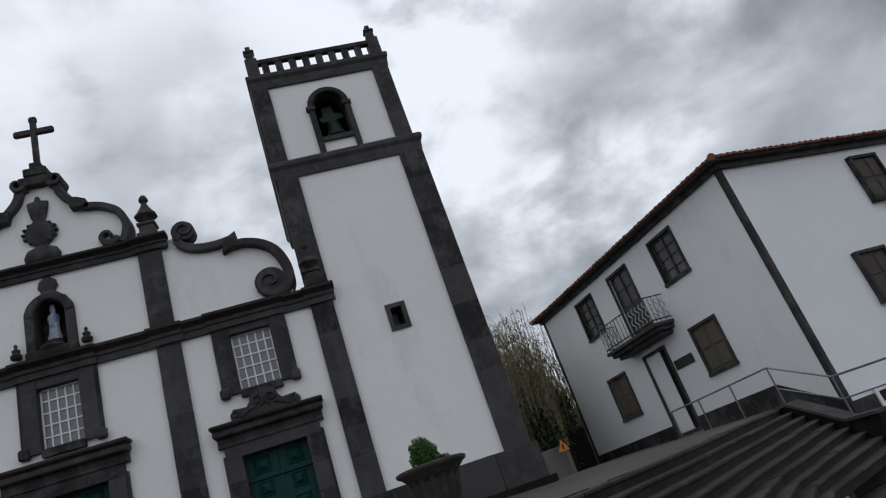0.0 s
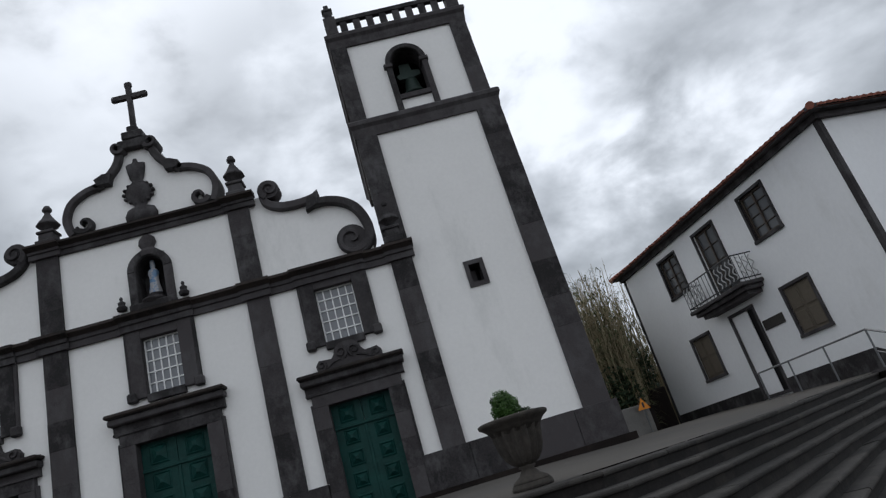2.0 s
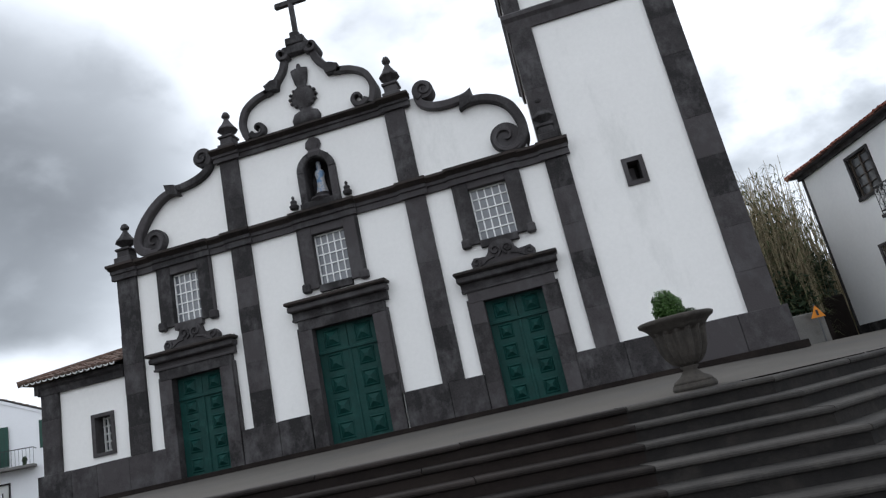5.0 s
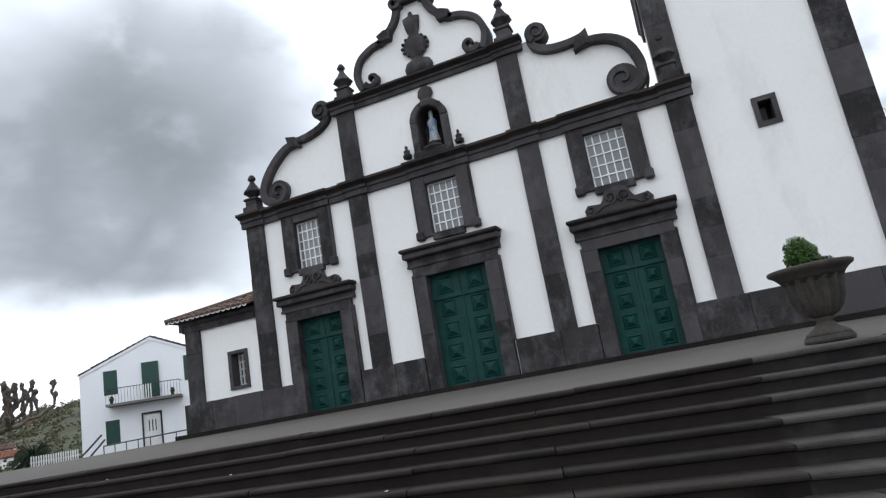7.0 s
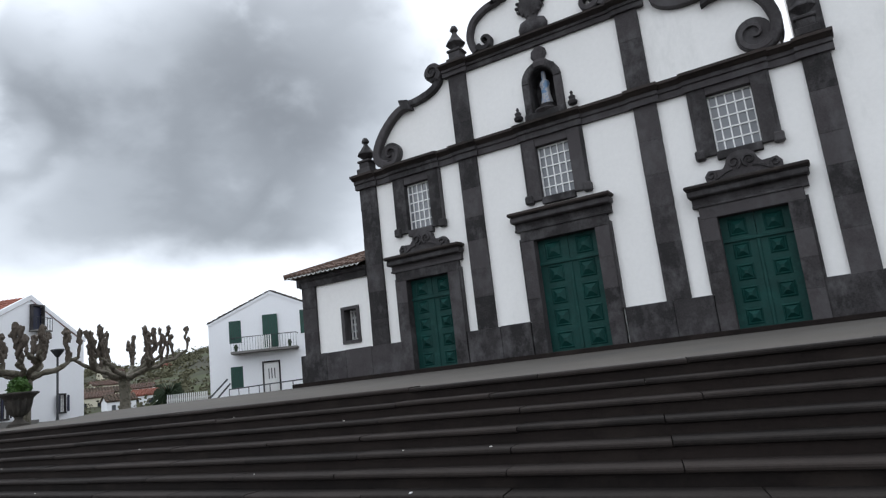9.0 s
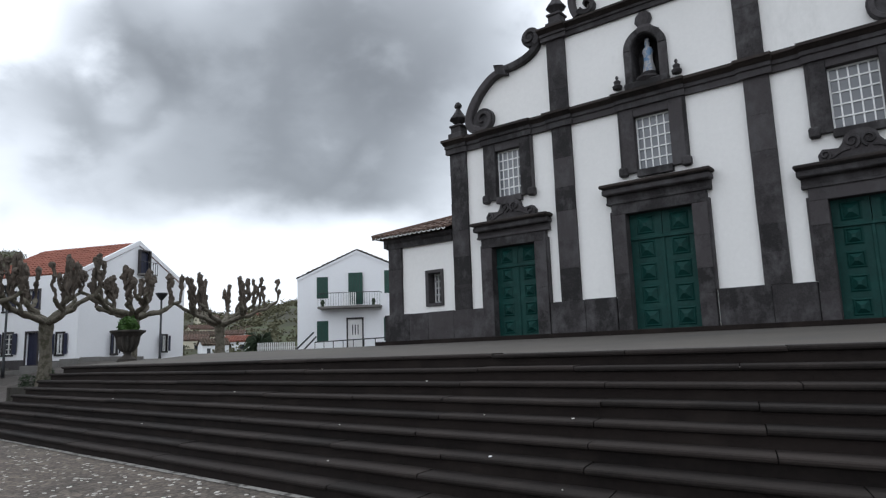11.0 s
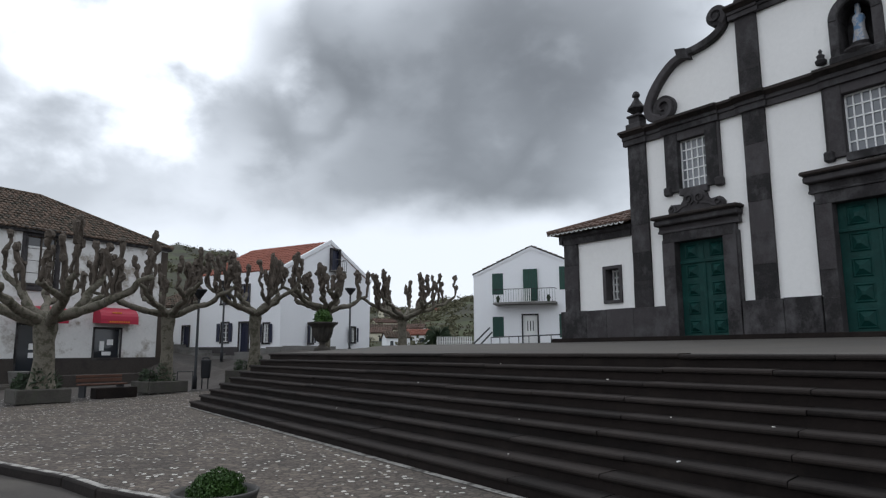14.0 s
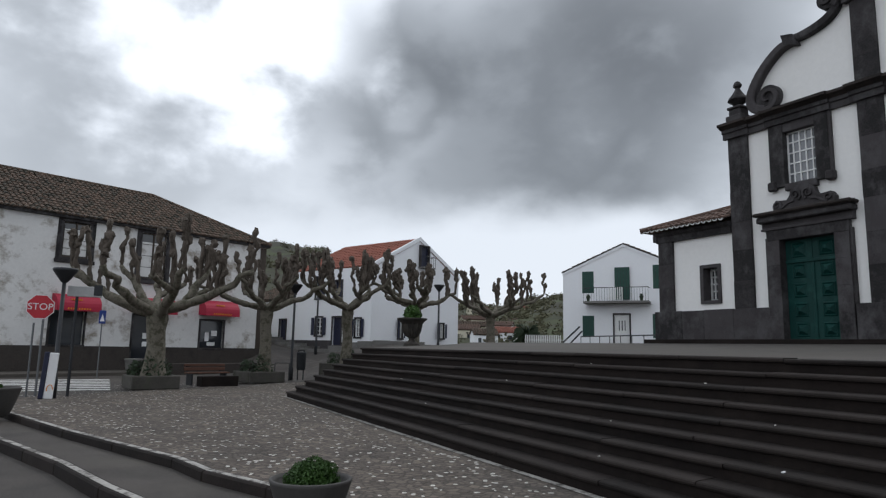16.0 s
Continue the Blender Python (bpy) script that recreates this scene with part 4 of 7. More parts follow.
part("nave_roof", extrude_poly([(XL - 0.1, 7.95), (-5.84, 10.5), (XR - 0.5, 7.95)], FY + 0.8, 36.2), TILE_MID, church)


# roof of clay tiles: rows of half-round covers on a slope
def tile_roof(m, width, length, pitch, mat, parent, name="roof_tiles", w=0.2, seed=1, clip=None):
    """Joined cover tiles over a slope in local x (along the eave) and y (up the slope)."""
    r = random.Random(seed)
    verts, faces = [], []
    n = max(1, int(width / w))
    rows = max(1, int(length / 0.38))
    for i in range(n):
        for j in range(rows):
            x, y0 = (i + 0.5) * width / n, j * length / rows
            y1 = y0 + length / rows * 1.12
            if clip and not clip(x, (y0 + y1) / 2):
                continue
            q = r.uniform(-0.012, 0.012)
            k0 = len(verts)
            for y, rad, lift in ((y0, 0.47 * w, 0.035 + q), (y1, 0.4 * w, 0.005 + q)):
                for a in (0, 45, 90, 135, 180):
                    verts.append((x + q + rad * math.cos(radians(a)), y, lift + rad * 0.75 * math.sin(radians(a))))
            for k in range(4):
                faces.append((k0 + k, k0 + k + 1, k0 + k + 6, k0 + k + 5))
            faces.append((k0, k0 + 1, k0 + 2, k0 + 3, k0 + 4))
    me = bpy.data.meshes.new(name)
    me.from_pydata([m @ Vector(v) for v in verts], [], faces)
    me.materials.append(mat)
    ob = part(name, me, mat, parent)
    ob["kind"] = "stuff"
    return ob


def slope(origin, along, up):
    """A pose whose x runs along the eave and whose y climbs the slope."""
    x, y = Vector(along).normalized(), Vector(up).normalized()
    z = x.cross(y)
    return Matrix.Translation(origin) @ Matrix((x, y, z)).transposed().to_4x4()


# annex beside the church
annex = thing("church_annex", "low white sacristy with a clay tile roof", "annex", at=(-14.2, 19.5, BASE))
AW = (-13.85, -13.12, 3.02, 4.22)
part("annex_wall", holed_wall(-15.42, -12.64, BASE, 5.2, FY + 0.02, FY + 0.6, [AW]), PLASTER, annex)
part("annex_sides", boxes((-15.42, -14.9, FY + 0.6, 24.0, BASE, 5.2), (-14.9, -12.7, 23.5, 24.0, BASE, 5.2)), PLASTER, annex)
cp = part("corner_pilaster", boxes((-15.41, -14.9, FY - 0.05, FY + 0.02, PLINTH, 5.15)), BASALT, annex)
stone_blocks(cp, -15.44, -14.86, FY - 0.08, FY + 0.019, PLINTH, 5.15, 3, rng, BASALT, "corner_block")
part("eave_cornice", moulding(-15.5, -12.66, [(FY + 0.02, 5.1), (FY - 0.1, 5.1), (FY - 0.12, 5.28), (FY - 0.2, 5.34), (FY - 0.2, 5.44), (FY + 0.02, 5.46)]), BASALT, annex)
part("eave_return", boxes((-15.55, -15.42, FY - 0.19, 24.0, 5.14, 5.45)), BASALT, annex)
hipm = slope((-15.84, FY - 0.45, 5.47), (1, 0, 0), (0, 2.6, 0.95))
hip = bmesh.new()
hv = [hip.verts.new(hipm @ Vector(v)) for v in ((0, 0, 0), (3.24, 0, 0), (3.24, 2.75, 0))]
hv += [hip.verts.new((-15.84, 24.0, 5.47)), hip.verts.new((-12.6, 24.0, 6.4))]
hip.faces.new((hv[0], hv[1], hv[2]))
hip.faces.new((hv[0], hv[2], hv[4], hv[3]))
part("roof_deck", hip, TILE_MID, annex)
tile_roof(hipm, 3.24, 2.75, 0, TILE_MID, annex, w=0.2, seed=5, clip=lambda x, y: x > y / 2.75 * 3.24 - 0.1)
hr = bmesh.new()
tube(hr, [hipm @ Vector((0, 0, 0.06)), hipm @ Vector((3.24, 2.75, 0.06))], [0.1, 0.1], 8)
part("ridge_tiles", hr, TILE_MID, annex)
aw = thing("annex_window", "small window with white bars deep in a basalt frame", "window", at=(-13.5, FY, 3.04))
part("frame", holed_wall(AW[0], AW[1], AW[2], AW[3], FY - 0.04, FY + 0.3, [(AW[0] + 0.12, AW[1] - 0.1, AW[2] + 0.1, AW[3] - 0.1)]), BASALT, aw)
part("pane", boxes((AW[0], AW[1], FY + 0.36, FY + 0.37, AW[2], AW[3])), GLASSDARK, aw)
part("sash", boxes(*[(x - 0.02, x + 0.02, FY + 0.3, FY + 0.35, AW[2] + 0.1, AW[3] - 0.1) for x in (-13.7, -13.57, -13.44, -13.31, -13.2)],
                   *[(AW[0] + 0.12, AW[1] - 0.1, FY + 0.3, FY + 0.34, z - 0.02, z + 0.02) for z in (3.16, 3.42, 3.64, 3.86, 4.08)]), WHITEPAINT, aw)

# white mortar round the tile ends along the annex eave
mort = bmesh.new()
cols = int(3.24 / 0.2)
for i in range(cols):
    x = (i + 0.5) * 3.24 / cols
    arc = [hipm @ Vector((x + 0.088 * math.cos(radians(a)), -0.012, 0.03 + 0.07 * math.sin(radians(a)))) for a in range(180, 361, 30)]
    arc += [hipm @ Vector((x + 0.05 * math.cos(radians(a)), -0.012, 0.03 + 0.03 * math.sin(radians(a)))) for a in range(360, 179, -30)]
    vs = [mort.verts.new(v) for v in arc]
    for k in range(6):
        mort.faces.new((vs[k], vs[k + 1], vs[12 - k], vs[13 - k]))
part("eave_mortar", mort, WHITEPAINT, annex, "pale mortar under the tile ends")


# ---- ground, road and plaza ----
def soft(a, b, x):
    t = min(1.0, max(0.0, (x - a) / (b - a)))
    return t * t * (3 - 2 * t)


def lie(x, y):
    """Height of the open ground: level by the steps, climbing up the side street beyond."""
    h = 1.75 * soft(9.0, 15.5, y + 0.12 * (x + 30)) * soft(20.0, 34.0, -x)
    h = max(h, 0.16 * max(0.0, -32.5 - x) * soft(7.5, 11.5, y) * (1.0 - soft(15.0, 19.0, y)))
    h += 1.2 * soft(16.0, 22.0, y) * soft(-2, 6, x)
    return h


KERB = [(-60, -9.6), (-30, -4.6), (-15.8, -0.58), (-13.4, 0.12), (-11.5, 0.76), (-9.75, 1.36), (-8.7, 1.55), (-7.5, 2.0), (-4.0, 2.75), (0.0, 3.35), (2.7, 3.9), (4.6, 6.0), (8.58, 11.75), (10.03, 12.33), (13.0, 13.0), (16, 13.2), (40, 13.4)]
LOWK = [(-60, -11.0), (-30, -6.2), (-13.35, -0.8), (-10.7, 0.02), (-8.8, 0.46), (-7.9, 0.72), (-6.6, 1.5), (-5.5, 2.3), (-4.0, 2.62)]


def kerb_y(line, x):
    for (a, b), (c, d) in zip(line, line[1:]):
        if a <= x <= c:
            return b + (d - b) * (x - a) / (c - a)
    return line[-1][1]


def build_ground():
    xs = sorted(set([-1500, -600, -250, -120, -80, -60] + [-56 + 2 * k for k in range(60)] + [66, 80, 120, 250, 600, 1500]))
    ys = sorted(set([-1500, -600, -250, -120, -60, -30, -15] + [-10 + 1.5 * k for k in range(40)] + [52, 60, 80, 120, 250, 600, 1500]))
    bm = bmesh.new()
    g = {}
    for x in xs:
        for y in ys:
            k = kerb_y(KERB, x) if -60 <= x <= 40 else -40
            z = lie(x, y) if -58 < x < 62 else (1.75 * soft(10, 40, y) if x < 0 else 0.5)
            g[x, y] = bm.verts.new((x, y, z - 0.26 + 0.2 * soft(17, 22, -x)))
    for a, b in zip(xs, xs[1:]):
        for c, d in zip(ys, ys[1:]):
            bm.faces.new((g[a, c], g[b, c], g[b, d], g[a, d]))
    solo("ground", bm, ASPHALT, "grey asphalt street and open ground", "ground", kind="structure")


build_ground()


def sheet_between(name, low, high, z0, drop, mat, label, step=0.8, x0=-45, x1=39, shape=None):
    """A raised paving between two lines y = low(x) and y = high(x), with its edge as a real step."""
    bm = bmesh.new()
    n = int((x1 - x0) / step)
    rows = []
    for i in range(n + 1):
        x = x0 + (x1 - x0) * i / n
        a, b = low(x), high(x)
        m = max(2, 14)
        ring = [bm.verts.new((x, a, z0 + (shape(x, a) if shape else 0) - drop))]
        for j in range(m + 1):
            y = a + (b - a) * j / m
            ring.append(bm.verts.new((x, y, z0 + (shape(x, y) if shape else 0))))
        rows.append(ring)
    for r, s in zip(rows, rows[1:]):
        for k in range(len(r) - 1):
            bm.faces.new((r[k], s[k], s[k + 1], r[k + 1]))
    return solo(name, bm, mat, label, "pavement", kind="structure")


plaza = sheet_between("pavement", lambda x: max(kerb_y(KERB, x) + 0.1, -0.6 + (-21.6 - x) / 0.62), lambda x: max(kerb_y(KERB, x) + 0.2, 17.5 if x < 3 else 16.6), 0.0, 0.3, COBBLE, "dark cobbled plaza sprinkled with white stones", x0=-27.5, x1=30, shape=lambda x, y: lie(x, y))
sheet_between("apron", lambda x: kerb_y(LOWK, x) + 0.08, lambda x: max(kerb_y(LOWK, x) + 0.1, kerb_y(KERB, x) + 0.02), -0.11, 0.2, ASPHALT, "sunken asphalt strip between two kerbs", x0=-45, x1=-4.2)


def kerb(name, line, z1, z0, label, w=0.16, paint=0.09):
    k = thing(name, label, "kerb", at=(line[2][0], line[2][1], z0), kind="structure")
    dense = []
    for (a, b), (c, d) in zip(line, line[1:]):
        n = max(1, int(math.hypot(c - a, d - b) / 1.1))
        dense += [(a + (c - a) * i / n, b + (d - b) * i / n) for i in range(n)]
    dense.append(line[-1])
    dense = [p for p in dense if -21 < p[0] < 13]
    for (a, b), (c, d) in zip(dense, dense[1:]):
        e = math.hypot(c - a, d - b)
        m = Matrix.Translation((a, b, 0)) @ Matrix.Rotation(math.atan2(d - b, c - a), 4, "Z")
        part("kerb_stone", boxes((0.004, e + 0.004, -0.03, w, z0, z1), bevel=0.02, m=m), BASALT_STEP, k)
        part("painted_edge", boxes((0, e + 0.01, 0.03, 0.03 + paint, z1 - 0.01, z1 + 0.004), m=m), ROADPAINT, k)


kerb("kerb", KERB, 0.015, -0.25, "basalt kerb with a worn white painted edge")
kerb("kerb", LOWK, -0.095, -0.3, "low basalt kerb with a worn white painted edge")

# ---- church steps ----
RISE, NS = 0.1656, 9
ZTOP = 1.49


def front_line(i, x):
    return 7.02 - 0.295 * i - (0.035 + 0.0033 * i) * x


def corners(i):
    """Plan of nosing i: left return, left bend, right bend, second bend, right end."""
    xl, xr = -18.5 - 0.16 * i, 1.75 + 0.12 * i
    return [(xl - 3.0 - 0.1 * i, front_line(i, xl) + 4.4 - 0.05 * i), (xl, front_line(i, xl)), (xr, front_line(i, xr)), (5.1 + 0.29 * i, 9.75 + 0.08 * i), (10.95, 15.9 - 0.4 * i)]


def lift(x):
    """The flight climbs a little towards its far end beside the house."""
    return 0.012 * max(0.0, x - 3.5)


def lerp(p, q, t):
    return (p[0] + (q[0] - p[0]) * t, p[1] + (q[1] - p[1]) * t)


steps = thing("church_steps", "broad flight of nine dark basalt steps with rounded nosings", "steps", at=(-6.0, 6.5, 0.0), kind="structure")
SEAM = 0.35
NOSE = [(0.0, -0.030), (0.006, -0.012), (0.022, -0.002), (0.045, 0.0)]
for i in range(NS):
    z = ZTOP - RISE * i
    out, inn = corners(i), corners(i - 1)
    # risers are coloured darker than the treads, standing in for their shade
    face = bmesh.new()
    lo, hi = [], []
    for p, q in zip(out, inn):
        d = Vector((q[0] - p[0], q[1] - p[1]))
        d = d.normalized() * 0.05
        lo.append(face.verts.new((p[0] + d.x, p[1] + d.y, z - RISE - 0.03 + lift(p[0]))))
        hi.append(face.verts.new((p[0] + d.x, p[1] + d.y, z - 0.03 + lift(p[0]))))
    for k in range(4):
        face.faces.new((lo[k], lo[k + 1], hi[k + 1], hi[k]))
    # risers of the drier stretch, with their shade put into the material
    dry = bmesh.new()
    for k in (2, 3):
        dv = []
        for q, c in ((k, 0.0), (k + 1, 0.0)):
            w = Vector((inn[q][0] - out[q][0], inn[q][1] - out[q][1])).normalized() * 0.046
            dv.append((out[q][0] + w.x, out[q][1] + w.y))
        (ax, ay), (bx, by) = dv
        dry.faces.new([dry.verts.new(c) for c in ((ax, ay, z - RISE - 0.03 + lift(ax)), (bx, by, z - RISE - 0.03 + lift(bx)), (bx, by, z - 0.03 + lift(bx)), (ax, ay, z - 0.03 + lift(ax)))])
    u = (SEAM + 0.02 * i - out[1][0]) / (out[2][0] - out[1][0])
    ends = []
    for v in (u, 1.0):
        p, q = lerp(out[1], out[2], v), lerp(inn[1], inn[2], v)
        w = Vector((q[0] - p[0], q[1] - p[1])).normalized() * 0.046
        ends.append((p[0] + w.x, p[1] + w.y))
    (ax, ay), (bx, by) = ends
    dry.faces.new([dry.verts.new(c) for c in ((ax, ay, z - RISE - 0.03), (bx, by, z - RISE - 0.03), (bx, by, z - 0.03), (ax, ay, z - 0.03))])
    part("riser", face, BASALT_DARKENED, steps)
    part("riser", dry, RISER_DRY_SHADED, steps)
    for k in range(4):
        length = math.hypot(out[k + 1][0] - out[k][0], out[k + 1][1] - out[k][1])
        n = max(1, round(length / (1.75 if k == 1 else 1.5)))
        cuts = [0] + [(c + rng.uniform(-0.18, 0.18)) / n for c in range(1, n)] + [1]
        if k == 1:                   # a seam where the paler, drier stone begins
            seam = (SEAM + 0.02 * i - out[1][0]) / (out[2][0] - out[1][0])
            cuts = [c for c in cuts if abs(c - seam) > 0.02 or c in (0, 1)]
            cuts = sorted(cuts + [seam])
        for s, t in zip(cuts, cuts[1:]):
            bm = bmesh.new()
            dz, gap = rng.uniform(-0.006, 0.006), 0.006 / length
            rings = []
            for u in (s + gap, t - gap):
                a, b = lerp(out[k], out[k + 1], u), lerp(inn[k], inn[k + 1], u)
                d = Vector((b[0] - a[0], b[1] - a[1]))
                dep = d.length + 0.07
                d.normalize()
                push = rng.uniform(-0.006, 0.006)
                prof = [(0.035, -0.06), (0.006, -0.048), *NOSE, (dep, 0.004), (dep, -0.06)]
                rings.append([bm.verts.new((a[0] + d.x * (h + push), a[1] + d.y * (h + push), z + v + dz + lift(a[0]))) for h, v in prof])
            m = len(rings[0])
            for q in range(m):
                bm.faces.new((rings[0][q], rings[1][q], rings[1][(q + 1) % m], rings[0][(q + 1) % m]))
            bm.faces.new(rings[0])
            bm.faces.new(rings[1][::-1])
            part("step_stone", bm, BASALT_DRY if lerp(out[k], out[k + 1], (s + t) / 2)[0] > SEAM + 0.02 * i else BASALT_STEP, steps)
# worn white line at the foot of the steps
foot = bmesh.new()
a0, a1 = corners(9)[1], corners(9)[2]
nfoot = 40
pts = [lerp(a0, a1, k / nfoot) for k in range(nfoot + 1)]
r0 = [foot.verts.new((x, y + 0.19, 0.008)) for x, y in pts]
r1 = [foot.verts.new((x, y + 0.30, 0.008)) for x, y in pts]
for k in range(nfoot):
    foot.faces.new((r0[k], r0[k + 1], r1[k + 1], r1[k]))
part("painted_line", foot, ROADPAINT, steps, "worn white line at the foot of the steps")


# forecourt, climbing gently to the church
def court_edge(x):
    pts = corners(0)[1:]
    for p, q in zip(pts, pts[1:]):
        if p[0] <= x <= q[0]:
            return p[1] + (q[1] - p[1]) * (x - p[0]) / (q[0] - p[0])
    return front_line(0, x) if x < 0 else pts[-1][1]


def court_z(x, y):
    return ZTOP + lift(min(x, 11.0)) + (0.33 - lift(min(x, 11.0))) * min(1.0, max(0.0, (y - court_edge(x)) / 9.0)) + 0.06 * soft(17, 34, y)


def build_court():
    bm = bmesh.new()
    edge = corners(-1)
    xs = [-44 + 1.0 * k for k in range(int((13 + 44) / 1.0) + 1)]

    def lower(x):
        pts = [(-44, 34)] + [(-40, 27.0)] + edge[:1] + edge[1:]
        pts = sorted(pts)
        for p, q in zip(pts, pts[1:]):
            if p[0] <= x <= q[0]:
                return p[1] + (q[1] - p[1]) * (x - p[0]) / (q[0] - p[0])
        return pts[-1][1] + 0.4 * (x - pts[-1][0])
    rows = []
    for x in xs:
        a = lower(x) + 0.02
        rows.append([bm.verts.new((x, a + (44 - a) * (j / 24) ** 1.4, court_z(x, a + (44 - a) * (j / 24) ** 1.4) - 0.002)) for j in range(25)])
    for r, s in zip(rows, rows[1:]):
        for k in range(24):
            bm.faces.new((r[k], s[k], s[k + 1], r[k + 1]))
    solo("forecourt", bm, PAVING, "grey stone forecourt in front of the church", "pavement", kind="structure")


build_court()

# wing wall at the end of the steps, and the wall that runs on from it
wing = thing("wing_wall", "low dark basalt wall beside the steps with a grey coping", "wall", at=(11.1, 14.5, 0), kind="structure")
WX0, WX1 = 10.95, 11.25
m_wing = Matrix(((0, 1, 0, 0), (1, 0, 0, 0), (0, 0, 1, 0), (0, 0, 0, 1)))
part("wall_body", extrude_poly([(16.1, -0.2), (16.1, 1.57), (15.6, 1.57), (13.9, 0.86), (12.9, 0.86), (12.9, -0.2)], WX0, WX1, m_wing), BASALT_DARKENED, wing)
part("coping", extrude_poly([(16.1, 1.57), (15.6, 1.57), (13.9, 0.86), (12.9, 0.86), (12.9, 0.93), (13.88, 0.93), (15.58, 1.64), (16.1, 1.64)], WX0 - 0.04, WX1 + 0.06, m_wing), BASALT, wing)
part("wall_body", boxes((WX1, 19.0, 12.9, 13.2, -0.2, 0.78)), BASALT_DARKENED, wing)
part("coping", boxes((WX1 + 0.06, 19.0, 12.86, 13.26, 0.78, 0.85), bevel=0.015), BASALT, wing)
part("side_landing", boxes((11.0, 20.0, 13.2, 17.0, -0.2, 0.7)), PAVING, wing)

# handrail
rail = thing("handrail", "grey galvanised steel handrail along the landing and steps", "handrail", at=(10.6, 16.5, 1.5))
R0, R3, R4 = (10.48, 20.5, 1.58), (10.98, 15.65, 1.62), (11.1, 13.8, 0.92)
up1 = lambda p, h: (p[0], p[1], p[2] + h)
part("top_rail", tubes([up1(R0, 0.55), up1(R0, 0.97)], [up1(R0, 0.97), up1(R3, 0.97)], [up1(R3, 0.97), up1(R4, 0.92)], [up1(R4, 0.92), (15.0, 13.1, 1.78), (19.0, 13.1, 1.8)], r=0.026), STEEL, rail)
part("mid_rail", tubes([up1(R3, 0.42), up1(R4, 0.4)], [up1(R4, 0.4), (15.0, 13.1, 1.28), (19.0, 13.1, 1.3)], r=0.018), STEEL, rail)
for t in (0.0, 0.33, 0.66, 1.0):
    p = tuple(a + (b - a) * t for a, b in zip(R0, R3))
    part("post", tubes([p, up1(p, 0.97)], r=0.024), STEEL, rail)
part("post", tubes([R4, up1(R4, 0.92)], r=0.024), STEEL, rail)
part("post", tubes([(13.0, 13.1, 0.84), (13.0, 13.1, 1.78)], r=0.024), STEEL, rail)


# ---- openings of houses ----
def opening(parent_name, label, m, x0, x1, z0, z1, style, mat, group=""):
    """A window or door in a wall whose face is the plane y = 0 of the pose m; x to the right, outside is -y."""
    w = thing(parent_name, label, "door" if "door" in parent_name else "window", at=m @ Matrix.Translation(((x0 + x1) / 2, 0, z0)), group=group)
    hw, h = (x1 - x0) / 2, z1 - z0
    fr = 0.1
    if style not in ("plain", "flush"):
        part("frame", boxes((-hw - fr, -hw, -0.05, 0.12, 0, h), (hw, hw + fr, -0.05, 0.12, 0, h), (-hw - fr, hw + fr, -0.055, 0.12, h, h + fr), (-hw - fr - 0.02, hw + fr + 0.02, -0.07, 0.12, -fr, 0), bevel=0.008), BASALT, w)
    if style == "shutters":          # closed shutters
        for a, b in ((-hw, -0.006), (0.006, hw)):
            s = part("shutter", boxes((a, b, 0.03, 0.06, 0, h)), mat, w)
            part("shutter_panel", boxes((a + 0.06, b - 0.06, 0.005, 0.03, 0.08, h * 0.45), (a + 0.06, b - 0.06, 0.005, 0.03, h * 0.52, h - 0.08), bevel=0.01), mat, s)
    elif style in ("sash", "plain"):
        part("pane", boxes((-hw, hw, 0.1, 0.11, 0, h)), GLASSGREY, w)
        rows = [(-hw, -hw + 0.06, 0.05, 0.1, 0, h), (hw - 0.06, hw, 0.05, 0.1, 0, h), (-hw, hw, 0.052, 0.1, h - 0.06, h), (-hw, hw, 0.052, 0.1, 0, 0.07), (-0.035, 0.035, 0.048, 0.1, 0, h)]
        part("casement", boxes(*rows), mat, w)
        for k in range(1, 4):
            part("glazing_bar", boxes((-hw, hw, 0.06, 0.09, h * k / 4 - 0.012, h * k / 4 + 0.012)), mat, w)
    elif style == "open_shutters":   # sash with a shutter folded back on each side
        part("pane", boxes((-hw, hw, 0.1, 0.11, 0, h)), GLASSDARK, w)
        part("casement", boxes((-hw, -hw + 0.06, 0.05, 0.1, 0, h), (hw - 0.06, hw, 0.05, 0.1, 0, h), (-0.03, 0.03, 0.05, 0.1, 0, h), (-hw, hw, 0.052, 0.1, h - 0.06, h), (-hw, hw, 0.052, 0.1, 0, 0.06)), WHITEPAINT, w)
        for k in range(1, 4):
            part("glazing_bar", boxes((-hw, hw, 0.06, 0.09, h * k / 4 - 0.015, h * k / 4 + 0.015)), WHITEPAINT, w)
        for s in (-1, 1):
            a = s * (hw + fr + 0.02)
            b = a + s * hw * 0.95
            part("shutter", boxes((min(a, b), max(a, b), -0.1, -0.06, 0, h), bevel=0.008), mat, w)
    elif style == "door":
        part("leaf", boxes((-hw, hw, 0.1, 0.15, 0, h)), mat, w)
        part("panel", boxes((-hw * 0.75, -hw * 0.1, 0.08, 0.1, 0.2, h - 0.2), (hw * 0.1, hw * 0.75, 0.08, 0.1, 0.2, h - 0.2), bevel=0.01), mat, w)
    elif style == "flush":           # boarded shutters set straight into the wall
        part("leaf", boxes((-hw, hw, -0.02, 0.08, 0, h), bevel=0.006), mat, w)
